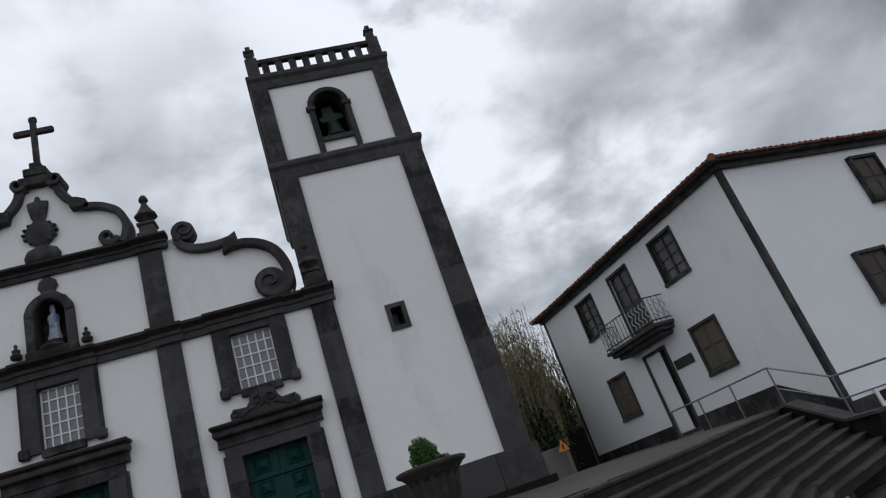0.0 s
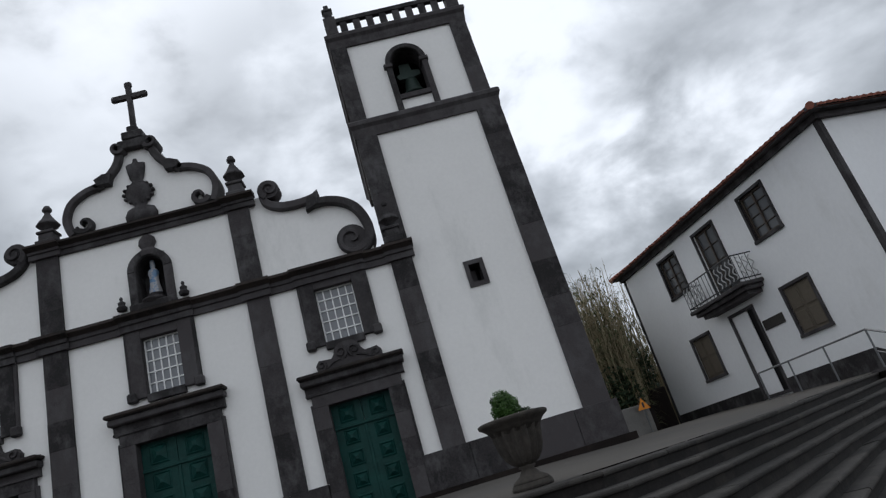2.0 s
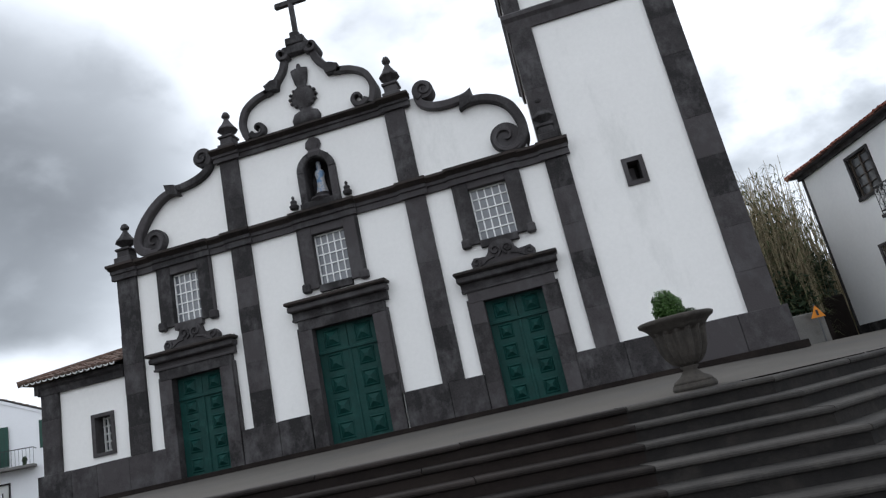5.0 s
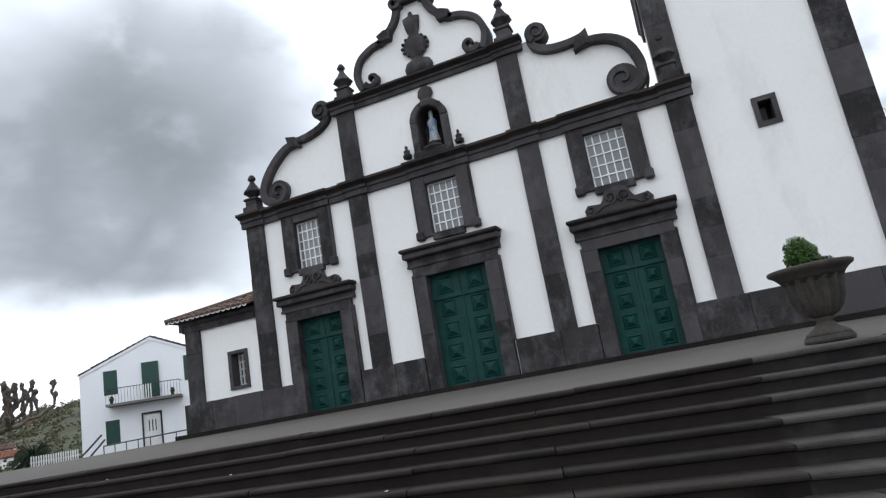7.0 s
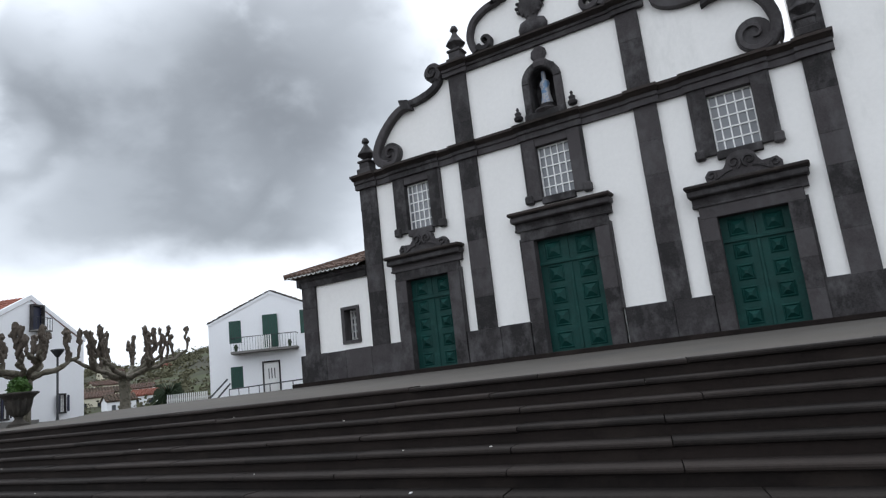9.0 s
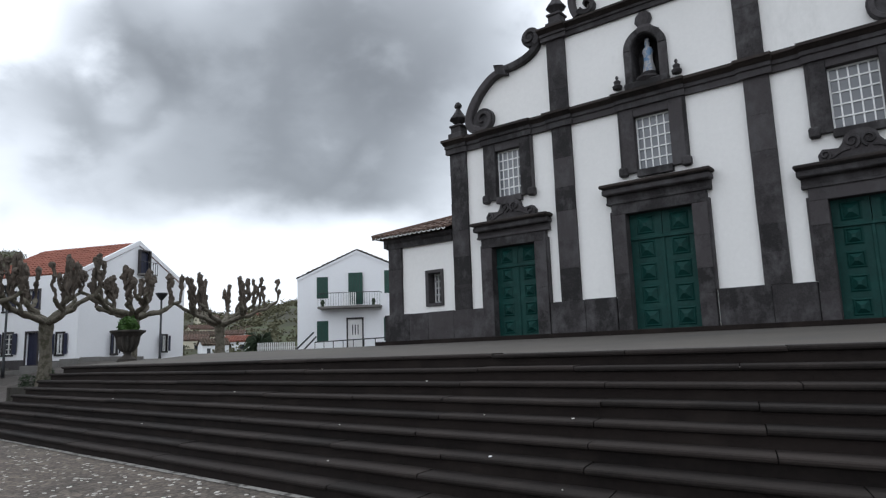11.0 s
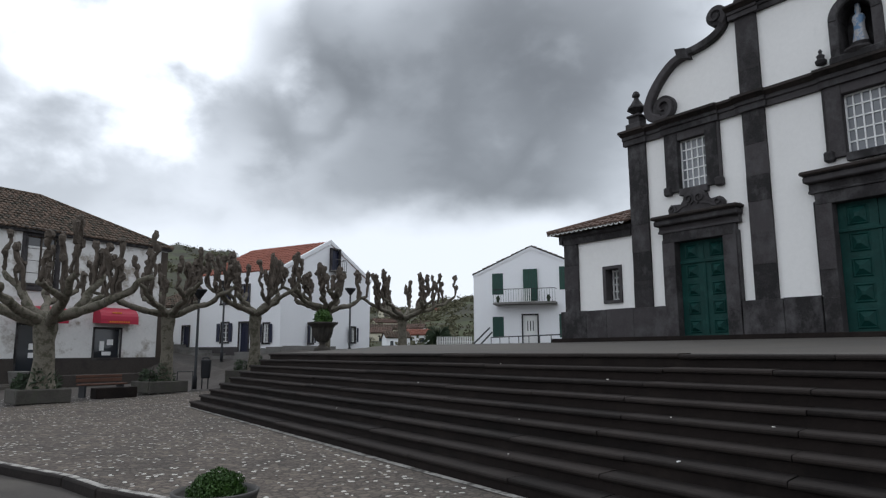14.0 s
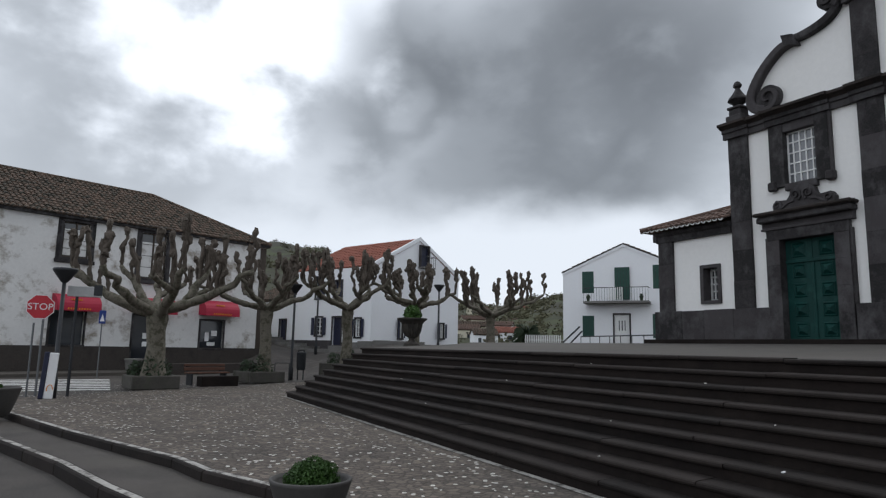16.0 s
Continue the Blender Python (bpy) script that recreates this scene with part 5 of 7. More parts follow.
        for k in range(1, 5):
            part("board_joint", boxes((-hw + 2 * hw * k / 5 - 0.008, -hw + 2 * hw * k / 5 + 0.008, -0.026, -0.021, 0.04, h - 0.04)), IRON, w)
    elif style == "dark":
        part("leaf", boxes((-hw, hw, 0.12, 0.16, 0, h)), mat, w)
    return w


def wall_pose(origin, toward):
    """Face pose: x runs from origin toward the other end, -y points outside (to the right-hand side seen going that way is inside)."""
    d = Vector((toward[0] - origin[0], toward[1] - origin[1], 0)).normalized()
    n = Vector((-d.y, d.x, 0))
    return Matrix.Translation((origin[0], origin[1], 0)) @ Matrix((d, n, Vector((0, 0, 1)))).transposed().to_4x4()


def on_wall(m, az, el=None, eye=1.575):
    """Where a bearing (degrees) meets the wall of pose m: distance along it, and the height at a slope el."""
    inv = m.inverted()
    o, d = inv @ Vector((0, 0, 0)), inv.to_3x3() @ Vector((-math.sin(radians(az)), math.cos(radians(az)), 0))
    s = -o.y / d.y
    x = o.x + d.x * s
    return (x, eye + el * s) if el is not None else x


def gabled_house(name, label, m, width, depth, z0, eave, ridge, along_x, wallmat, roofmat, holes=(), overhang=0.25, w=0.24):
    """A house with its front on y = 0 of m. along_x: the ridge runs along the front; otherwise the front is the gable."""
    h = thing(name, label, "house", at=m @ Matrix.Translation((width / 2, depth / 2, z0)))
    inv = (m @ Matrix.Translation((width / 2, depth / 2, z0))).inverted() @ m
    pt = lambda bm: (bmesh.ops.transform(bm, matrix=inv, verts=bm.verts), bm)[1]
    part("front_wall", pt(holed_wall(0, width, z0, eave, 0, 0.3, list(holes))), wallmat, h)
    part("side_wall", pt(boxes((0, 0.3, 0.3, depth, z0, eave))), wallmat, h)
    part("side_wall", pt(boxes((width - 0.3, width, 0.3, depth, z0, eave))), wallmat, h)
    part("back_wall", pt(boxes((0.3, width - 0.3, depth - 0.3, depth, z0, eave))), wallmat, h)
    rise = ridge - eave
    o = overhang
    if along_x == "hip":
        run = depth / 2 + o
        drop = rise * run / (depth / 2)
        low = ridge - drop
        c = [(-o, -o, low), (width + o, -o, low), (width + o, depth + o, low), (-o, depth + o, low)]
        a, b = (depth / 2, depth / 2, ridge), (width - depth / 2, depth / 2, ridge)
        bm = bmesh.new()
        v = [bm.verts.new(p) for p in c + [a, b]]
        for f in ((0, 1, 5, 4), (1, 2, 5), (2, 3, 4, 5), (3, 0, 4), (3, 2, 1, 0)):
            bm.faces.new([v[k] for k in f])
        part("roof_deck", pt(bm), roofmat, h)
        L = math.hypot(run, drop)
        for org, al, up, wd in ((c[0], (1, 0, 0), (0, run, drop), width + 2 * o), (c[1], (0, 1, 0), (-run, 0, drop), depth + 2 * o), (c[3], (0, -1, 0), (run, 0, drop), depth + 2 * o)):
            tile_roof(inv @ slope(org, al, up), wd, L, 0, roofmat, h, w=w, seed=13, clip=lambda x, y, wd=wd: y / L * run < x < wd - y / L * run)
        for p, q in ((c[0], a), (c[1], b), (a, b)):
            rb = bmesh.new()
            tube(rb, [Vector(p) + Vector((0, 0, 0.06)), Vector(q) + Vector((0, 0, 0.06))], [0.11, 0.11], 8)
            part("ridge_tiles", pt(rb), roofmat, h)
    elif along_x:
        half = depth / 2
        turn = Matrix(((0, 1, 0, 0), (1, 0, 0, 0), (0, 0, 1, 0), (0, 0, 0, 1)))
        for x in (0, width - 0.3):
            part("gable", pt(extrude_poly([(0, eave), (depth, eave), (half, ridge - 0.05)], x, x + 0.3, turn)), wallmat, h)
        for s, oy, up in ((1, -o, (0, half + o, rise * (half + o) / half)), (-1, depth + o, (0, -half - o, rise * (half + o) / half))):
            L = math.hypot(half + o, rise * (half + o) / half)
            org = (-o, oy, ridge - rise * (half + o) / half) if s > 0 else (width + o, oy, ridge - rise * (half + o) / half)
            sl = slope(org, (s, 0, 0), up)
            part("roof_deck", pt(boxes((0, width + 2 * o, 0, L, -0.12, 0.0), m=sl)), roofmat, h)
            tile_roof(inv @ sl, width + 2 * o, L, 0, roofmat, h, w=w, seed=11)
    else:
        half = width / 2
        for y in (0, depth - 0.3):
            part("gable", pt(extrude_poly([(0, eave), (width, eave), (half, ridge - 0.05)], y, y + 0.3)), wallmat, h)
        for s in (1, -1):
            L = math.hypot(half + o, rise * (half + o) / half)
            zlow = ridge - rise * (half + o) / half
            sl = slope((-o, depth + o, zlow) if s > 0 else (width + o, -o, zlow), (0, -s, 0), (s * (half + o), 0, rise * (half + o) / half))
            part("roof_deck", pt(boxes((0, depth + 2 * o, 0, L, -0.12, 0.0), m=sl)), roofmat, h)
            tile_roof(inv @ sl, depth + 2 * o, L, 0, roofmat, h, w=w, seed=12)
    return h, pt


# ---- the house beside the church ----
HL, HR = (9.98, 27.02), (12.22, 15.16)
HM = wall_pose(HL, HR)                       # x runs from the far corner to the near one
HW_ = math.hypot(HR[0] - HL[0], HR[1] - HL[1])
HE = 1.575 + 6.5
SIDE = wall_pose(HR, (HR[0] + 11.84, HR[1] + 2.23))


def span(m, a0, a1, e_top, e_bot, at=None):
    x0, x1 = on_wall(m, a0), on_wall(m, a1)
    am = at if at is not None else (a0 + a1) / 2
    return (x0, x1, on_wall(m, am, e_bot)[1], on_wall(m, am, e_top)[1])


H_UP = [(2.87, 4.0, 6.21, 7.62), (5.44, 6.59, 5.25, 7.62), (8.2, 9.31, 6.21, 7.62)]
H_LOW = [(2.87, 3.99, 3.01, 4.45), (8.2, 9.32, 3.16, 4.56)]
H_DOOR = (5.48, 6.63, 1.86, 4.53)
house, pt = gabled_house("town_house", "two-storey white house with dark stone corners and a red tile roof", HM, HW_, 11.2, 0.5, HE + 0.27, HE + 2.4, "hip", PLASTER_HOUSE, TILE_RED,
                         holes=[r for r in H_UP + H_LOW + [H_DOOR]], overhang=0.4)
part("corner_strip", pt(boxes((HW_ - 0.13, HW_ + 0.03, -0.03, 0.13, 0.9, HE + 0.05))), BASALT, house, "dark basalt corner strip")
for r in ((-0.02, H_DOOR[0] - 0.12, -0.05, -0.002, 0.5, 2.18), (HW_ + 0.002, HW_ + 0.06, 0.0, 11.2, 0.5, 1.17)):
    part("base_band", pt(boxes(r)), BASALT, house, "dark plinth band")
part("base_band", pt(extrude_poly([(H_DOOR[1] + 0.12, 0.5), (HW_ + 0.04, 0.5), (HW_ + 0.04, 1.2), (10.3, 2.17), (H_DOOR[1] + 0.12, 2.17)], -0.05, -0.002)), BASALT, house, "dark plinth band")
for r in ((-0.3, HW_ + 0.36, -0.36, 0.0, HE + 0.08, HE + 0.25), (HW_ + 0.001, HW_ + 0.36, 0, 11.2, HE + 0.08, HE + 0.25), (-0.1, HW_ + 0.14, -0.14, 0.0, HE - 0.08, HE + 0.08), (HW_ + 0.001, HW_ + 0.14, 0, 11.2, HE - 0.08, HE + 0.08)):
    part("eave_board", pt(boxes(r)), BASALT, house, "dark stone eaves cornice")
part("corner_strip", pt(boxes((-0.03, 0.1, -0.03, 0.1, 0.9, HE + 0.05))), BASALT, house, "dark basalt corner strip")
for r in H_UP:
    opening("house_window", "sash window in a dark stone frame on the upper floor", HM, *r, "sash", WOODDARK, "town house windows")
for r in H_LOW:
    opening("house_window", "closed tan wooden shutters in a dark stone frame", HM, *r, "shutters", SHUTTERWOOD, "town house windows")
dr = opening("house_door", "half-open front door with a pale leaf and dark hall", HM, *H_DOOR, "dark", DARKIN)
part("open_leaf", boxes(((H_DOOR[0] - H_DOOR[1]) / 2, (H_DOOR[1] - H_DOOR[0]) * 0.2, 0.02, 0.06, 0, H_DOOR[3] - H_DOOR[2]), bevel=0.01), PLASTER_HOUSE, dr, "pale painted leaf")
px, pz = (6.81, 7.78), (4.0, 3.69)
solo("wall_plaque", boxes((px[0], px[1], -0.04, -0.005, pz[1], pz[0]), bevel=0.01, m=HM), BASALT_DRY, "dark metal plaque on the house wall", "plaque")
# balcony
B_a, B_b, bz = 4.62, 7.72, 5.2
bal_m = HM @ Matrix.Translation(((B_a + B_b) / 2, 0, bz))
balcony = thing("balcony", "stone balcony with a scrolled wrought iron railing", "balcony", at=bal_m)
bw = (B_b - B_a) / 2
part("slab", boxes((-bw, bw, -0.82, 0.0, -0.12, 0.0), (-bw + 0.1, bw - 0.1, -0.7, 0.0, -0.26, -0.12), (-bw + 0.25, bw - 0.25, -0.55, 0.0, -0.4, -0.26), bevel=0.02), BASALT, balcony)
part("railing_frame", tubes([(-bw + 0.05, 0, 0.88), (-bw + 0.05, -0.77, 0.88), (bw - 0.05, -0.77, 0.88), (bw - 0.05, 0, 0.88)], [(-bw + 0.05, 0, 0.1), (-bw + 0.05, -0.77, 0.1), (bw - 0.05, -0.77, 0.1), (bw - 0.05, 0, 0.1)], r=0.022), IRON, balcony)
nb = 14
for k in range(nb + 1):
    x = -bw + 0.05 + (2 * bw - 0.1) * k / nb
    part("baluster", tubes([(x, -0.77, 0.0), (x, -0.77, 0.88)], r=0.012, sides=5), IRON, balcony)
    if k < nb and not 5 <= k <= 8:
        xm = x + (bw - 0.05) / nb
        pts = [(xm + 0.07 * math.sin(a * 0.7), -0.77, 0.13 + 0.66 * a / 18.0) for a in range(19)]
        part("scroll_bar", tubes(pts, r=0.021, sides=5), RUSTWHITE, balcony, "pale painted scroll")
for y in (-0.22, -0.45, -0.62):
    for x in (-bw + 0.05, bw - 0.05):
        part("baluster", tubes([(x, y, 0.0), (x, y, 0.88)], r=0.012, sides=5), IRON, balcony)
for y in (-0.11, -0.335, -0.565):
    for x in (-bw + 0.05, bw - 0.05):
        pts = [(x, y + 0.07 * math.sin(a * 0.7), 0.13 + 0.66 * a / 18.0) for a in range(19)]
        part("scroll_bar", tubes(pts, r=0.021, sides=5), RUSTWHITE, balcony, "pale painted scroll")
# windows of the side wall
for r in ((5.14, 6.19, 6.18, 7.58), (3.05, 4.1, 3.28, 4.64)):
    opening("house_window", "shuttered window in a dark stone frame on the side wall", SIDE @ Matrix.Translation((0, -0.125, 0)), *r, "shutters", WOODDARK, "town house windows")

vent = thing("wall_vent", "white framed vent low on the side wall", "vent", at=SIDE @ Matrix.Translation((1.18, -0.06, 0.8)))
part("frame", holed_wall(-0.28, 0.28, 0, 0.5, -0.04, 0.02, [(-0.16, 0.16, 0.12, 0.38)]), SIGNWHITE, vent)
part("grille", boxes((-0.16, 0.16, -0.01, 0.02, 0.12, 0.38)), DARKIN, vent)

# ---- passage between tower and house ----
gatepost = solo("gate_block", boxes((6.3, 7.2, 21.6, 22.1, 1.3, 2.75), bevel=0.02), CONCRETE, "pale concrete block closing the passage", "wall", kind="structure")
solo("garden_wall", boxes((4.9, 8.0, 23.6, 24.0, 1.2, 2.75)), BASALT_DARKENED, "dark garden wall behind the passage", "wall", kind="structure")
solo("mossy_wall", boxes((8.75, 9.9, 27.0, 27.28, 1.2, 3.45), bevel=0.05), BASALT_DARKENED, "dark mossy wall beside the house corner", "wall", kind="structure")
wsign = thing("warning_sign", "orange triangular warning sign on a short post", "sign", at=pose(6.95, 21.3, 1.75))
part("plate", extrude_poly([(-0.2, 0.8), (0.2, 0.8), (0.0, 1.16)], -0.02, 0.0), SIGNYELLOW, wsign)
part("mark", boxes((-0.03, 0.03, -0.03, -0.021, 0.86, 1.02)), IRON, wsign)
part("post", tubes([(0, 0.03, 0), (0, 0.03, 1.2)], r=0.025), STEEL, wsign)


def build_reeds():
    r = random.Random(8)
    stems, leaves = bmesh.new(), bmesh.new()
    for k in range(900):
        y = r.uniform(24.6, 27.2) if k < 560 else r.uniform(27.6, 30.5)
        x = r.uniform(5.6, 0.335 * y) if k < 560 else r.uniform(0.27, 0.368) * y
        h = r.uniform(3.4, 7.4)
        lean = Vector((r.uniform(-0.12, 0.12), r.uniform(-0.1, 0.1), 0))
        p = [Vector((x, y, 1.4)) + lean * h * t * t + Vector((0, 0, h * t)) for t in (0, 0.5, 1.0)]
        tube(stems, p, [0.024, 0.018, 0.006], 4)
        for j in range(9):
            t = r.uniform(0.1, 1.0)
            b = p[0] + lean * h * t * t + Vector((0, 0, h * t))
            a = r.uniform(0, 6.28)
            d = Vector((math.cos(a), math.sin(a), 0))
            ln = r.uniform(0.3, 0.7)
            side = Vector((-d.y, d.x, 0)) * 0.022
            q = b + d * ln * 0.6 + Vector((0, 0, ln * 0.4))
            e = b + d * ln + Vector((0, 0, r.uniform(-0.2, 0.4) * ln))
            vs = [leaves.verts.new(c) for c in (b, q + side, e, q - side)]
            leaves.faces.new(vs)
    shrub = bmesh.new()
    for k in range(5200):
        c = Vector((r.uniform(5.8, 8.15), r.uniform(24.45, 25.3), r.uniform(2.2, 4.0 + 0.5 * math.sin(k))))
        if k % 3 == 0:
            c = Vector((r.uniform(8.2, 9.95), r.uniform(27.5, 28.2), r.uniform(2.6, 4.9 + 0.4 * math.sin(k))))
        a = Vector((r.uniform(-1, 1), r.uniform(-1, 1), r.uniform(-1, 0.5))).normalized() * 0.13
        b = a.orthogonal().normalized() * 0.05
        shrub.faces.new([shrub.verts.new(v) for v in (c - a, c + b, c + a, c - b)])
    reeds = thing("reed_clump", "tall dry cane reeds behind the passage wall", "reeds", at=(7.5, 25, 1.4), kind="stuff")
    part("canes", stems, REED, reeds)
    part("blades", leaves, REEDLEAF, reeds)
    part("undergrowth", shrub, LEAFDARK, reeds, "dark green undergrowth")


build_reeds()

# scraps lying on the steps
for i, x, w in ((6, -3.85, 0.07), (4, -3.2, 0.05), (4, -4.3, 0.03), (2, -5.6, 0.04), (5, -6.4, 0.03), (7, -2.9, 0.04), (3, -9.6, 0.04), (1, -8.0, 0.03), (7, -6.0, 0.05), (6, -11.2, 0.04), (4, -13.5, 0.05)):
    y, w = front_line(i, x) + 0.07, w * 0.36
    solo("paper_scrap", boxes((-w, w, -w * 0.5, w * 0.5, 0.0, 0.012), bevel=0.004), SIGNWHITE if w > 0.02 else LIMESTONE, "small pale scrap lying on a basalt step", "litter", group="scraps on the steps", at=pose(x, y, ZTOP - RISE * i + 0.006, 0, 0, 17 * i))


# ---- shop building across the plaza ----
SC = (-40.7, 10.55)
SL = (-34.3, -6.8)
SM = wall_pose(SL, SC)                      # x from its far end to the corner by the side street
SW_ = math.hypot(SC[0] - SL[0], SC[1] - SL[1])
SE = 7.65
S_UP = [span(SM, 90.55, 88.75, 0.154, 0.107), span(SM, 85.1, 83.25, 0.148, 0.085)]
S_LOW = [span(SM, 90.8, 88.6, 0.036, -0.0068), span(SM, 80.25, 78.5, 0.03, -0.0084)]
S_DOOR = span(SM, 85.2, 83.2, 0.034, -0.036)
shop, pt = gabled_house("shop_building", "old white shop house with peeling walls and a mossy roof", SM, SW_, 10.0, 0.0, SE, SE + 2.75, "hip", PLASTER_WORN, TILE_OLD,
                        holes=S_UP + S_LOW + [S_DOOR], overhang=0.22, w=0.26)
for r in ((-0.02, S_DOOR[0] - 0.1, -0.06, -0.002, 0.0, 1.27), (S_DOOR[1] + 0.1, SW_ + 0.06, -0.06, -0.002, 0.0, 1.27), (SW_ + 0.001, SW_ + 0.06, 0, 10, 0.0, 1.3)):
    part("base_band", pt(boxes(r)), BASECEMENT, shop, "dark brown cement base band")
part("eave_board", pt(boxes((-0.2, SW_ + 0.18, -0.2, 0.0, SE - 0.24, SE - 0.04), (SW_ + 0.001, SW_ + 0.18, 0, 10, SE - 0.24, SE - 0.04))), BASALT, shop, "dark stone eaves cornice")
part("corner_strip", pt(boxes((SW_ - 0.4, SW_ + 0.02, -0.025, -0.001, 1.27, SE - 0.3), (SW_ + 0.001, SW_ + 0.02, 0, 0.4, 1.3, SE - 0.3))), WOODDARK, shop)
for r in S_UP:
    uw = opening("shop_upper_window", "upper window with weathered frame and pale inner shutters", SM, *r, "sash", WOODDARK, "shop upper windows")
    hw, hh = (r[1] - r[0]) / 2, r[3] - r[2]
    part("stone_surround", boxes((-hw - 0.26, -hw - 0.1, -0.045, -0.002, -0.1, hh + 0.1), (hw + 0.1, hw + 0.26, -0.045, -0.002, -0.1, hh + 0.1), bevel=0.008), BASALT, uw)
    part("hood", boxes((-hw - 0.26, hw + 0.26, -0.07, -0.002, hh + 0.1, hh + 0.3), (-hw - 0.36, hw + 0.36, -0.18, -0.002, hh + 0.3, hh + 0.42), bevel=0.02), BASALT, uw)
    part("stone_sill", boxes((-hw - 0.3, hw + 0.3, -0.14, -0.002, -0.28, -0.1), bevel=0.02), BASALT, uw)
    for a, b in ((-hw + 0.08, -0.05), (0.05, hw - 0.08)):
        part("inner_shutter", boxes((a, b, 0.075, 0.098, 0.1, hh * 0.8), bevel=0.006), PLASTER_WORN, uw, "pale inner shutter")
opening("shop_window", "dark shop window under a red awning", SM, *S_LOW[0], "dark", GLASSDARK, "shop windows")
sw3 = opening("shop_window", "dark shop window with pale notices under a red awning", SM, *S_LOW[1], "dark", GLASSDARK, "shop windows")
part("notice", boxes((-0.35, -0.1, 0.1, 0.115, 0.4, 0.9), (0.05, 0.4, 0.1, 0.115, 0.7, 1.0), (-0.2, 0.3, 0.1, 0.115, 0.15, 0.35)), SIGNWHITE, sw3)
sd = opening("shop_door", "dark glazed shop door with pale notices", SM, *S_DOOR, "dark", GLASSDARK)
part("notice", boxes((-0.15, 0.1, 0.1, 0.115, 1.5, 1.8), (-0.15, 0.1, 0.1, 0.115, 1.1, 1.35)), SIGNWHITE, sd)


def awning(a0, a1):
    x0, x1 = on_wall(SM, a0) + 0.12, on_wall(SM, a1) - 0.12
    z1, z0 = on_wall(SM, (a0 + a1) / 2, 0.0585)[1], on_wall(SM, (a0 + a1) / 2, 0.0365)[1]
    w = thing("awning", "rounded red shop awning with faded yellow lettering", "awning", at=SM @ Matrix.Translation(((x0 + x1) / 2, 0, z0)), group="shop awnings")
    hw, h = (x1 - x0) / 2, z1 - z0
    prof = [(0, h)] + [(-0.75 * math.sin(radians(a)), 0.28 * h + 0.72 * h * math.cos(radians(a))) for a in range(15, 91, 15)] + [(-0.76, 0.0), (-0.74, 0.0), (0, 0.05)]
    part("canopy", moulding(-hw, hw, prof), AWNING, w)
    n = 9
    for k in range(n):
        x = -hw * 0.55 + 1.1 * hw * k / n
        part("lettering_bar", boxes((x, x + 0.07 * hw, -0.775, -0.762, 0.06, 0.14)), SIGNYELLOW, w)
        if k < 6:
            part("lettering_bar", boxes((x * 0.7, x * 0.7 + 0.06 * hw, -0.69, -0.66, 0.62 * h, 0.7 * h)), SIGNYELLOW, w)


for a in ((91.0, 87.75), (85.55, 82.4), (80.6, 77.7)):
    awning(*a)
solo("meter_box", boxes((on_wall(SM, 79.6), on_wall(SM, 78.9), -0.12, -0.003, 4.2, 4.45), bevel=0.02, m=SM), SIGNWHITE, "small pale box on the shop wall", "box")
# pavement in front of the shop, and its drain planter
solo("shop_pavement", boxes((-2, SW_ + 0.5, -2.6, -0.06, -0.2, 0.1), bevel=0.02, m=SM), PAVING, "narrow grey pavement along the shop", "pavement", kind="structure")
solo("low_wall", boxes((on_wall(SM, 86.5), SW_ - 0.3, -2.9, -2.6, -0.1, 0.5), bevel=0.02, m=SM), BASECEMENT, "low dark wall along the street", "wall", kind="structure")

# ---- house with the red roof ----
RC = (-36.7, 16.0)
dG, dF = Vector((-0.36, 0.93)).normalized(), Vector((-0.93, -0.36)).normalized()
RF0 = (RC[0] + dF.x * 7.2, RC[1] + dF.y * 7.2)
RM = wall_pose(RF0, RC)                      # street front; the gable stands on its right-hand end
RG = wall_pose(RC, (RC[0] + dG.x, RC[1] + dG.y))
R_WIN = [span(RM, 71.3, 70.25, 0.0395, 0.0135), span(RM, 67.95, 67.1, 0.0392, 0.0125)]
R_WIN = [(r[0] + 0.26 * (r[1] - r[0]), r[1] - 0.26 * (r[1] - r[0]), r[2], r[3]) for r in R_WIN]
R_UP = [span(RM, 71.15, 70.5, 0.0905, 0.068), span(RM, 69.6, 69.0, 0.0945, 0.072)]
R_DOOR = span(RM, 69.65, 68.95, 0.0403, 0.0)
red, pt = gabled_house("red_roof_house", "white two-storey house with a bright red tile roof and gable", RM, 7.2, 8.5, 0.6, 6.35, 8.55, True, PLASTER_BRIGHT, TILE_RED, holes=R_WIN + R_UP + [R_DOOR], overhang=0.0, w=0.26)
part("verge", pt(extrude_poly([(-0.1, 6.25), (4.25, 8.45), (8.6, 6.25), (8.6, 6.5), (4.25, 8.72), (-0.1, 6.5)], 7.1, 7.26, Matrix(((0, 1, 0, 0), (1, 0, 0, 0), (0, 0, 1, 0), (0, 0, 0, 1))))), PLASTER_BRIGHT, red)
for r in ((0, R_DOOR[0] - 0.1, -0.04, -0.002, 0.6, 1.85), (R_DOOR[1] + 0.1, 7.2, -0.04, -0.002, 0.6, 1.75)):
    part("base_band", pt(boxes(r)), BASALT, red, "dark base band")
for r in R_WIN:
    opening("cottage_window", "white sash with open navy shutters", RM, *r, "open_shutters", SHUTTERBLUE, "red roof house windows")
for r in R_UP:
    opening("cottage_window", "upper window with closed navy shutters", RM, *r, "dark", SHUTTERBLUE, "red roof house windows")
opening("cottage_door", "plain navy front door", RM, *R_DOOR, "door", SHUTTERBLUE)
GMo = RG @ Matrix.Translation((0, -0.13, 0))
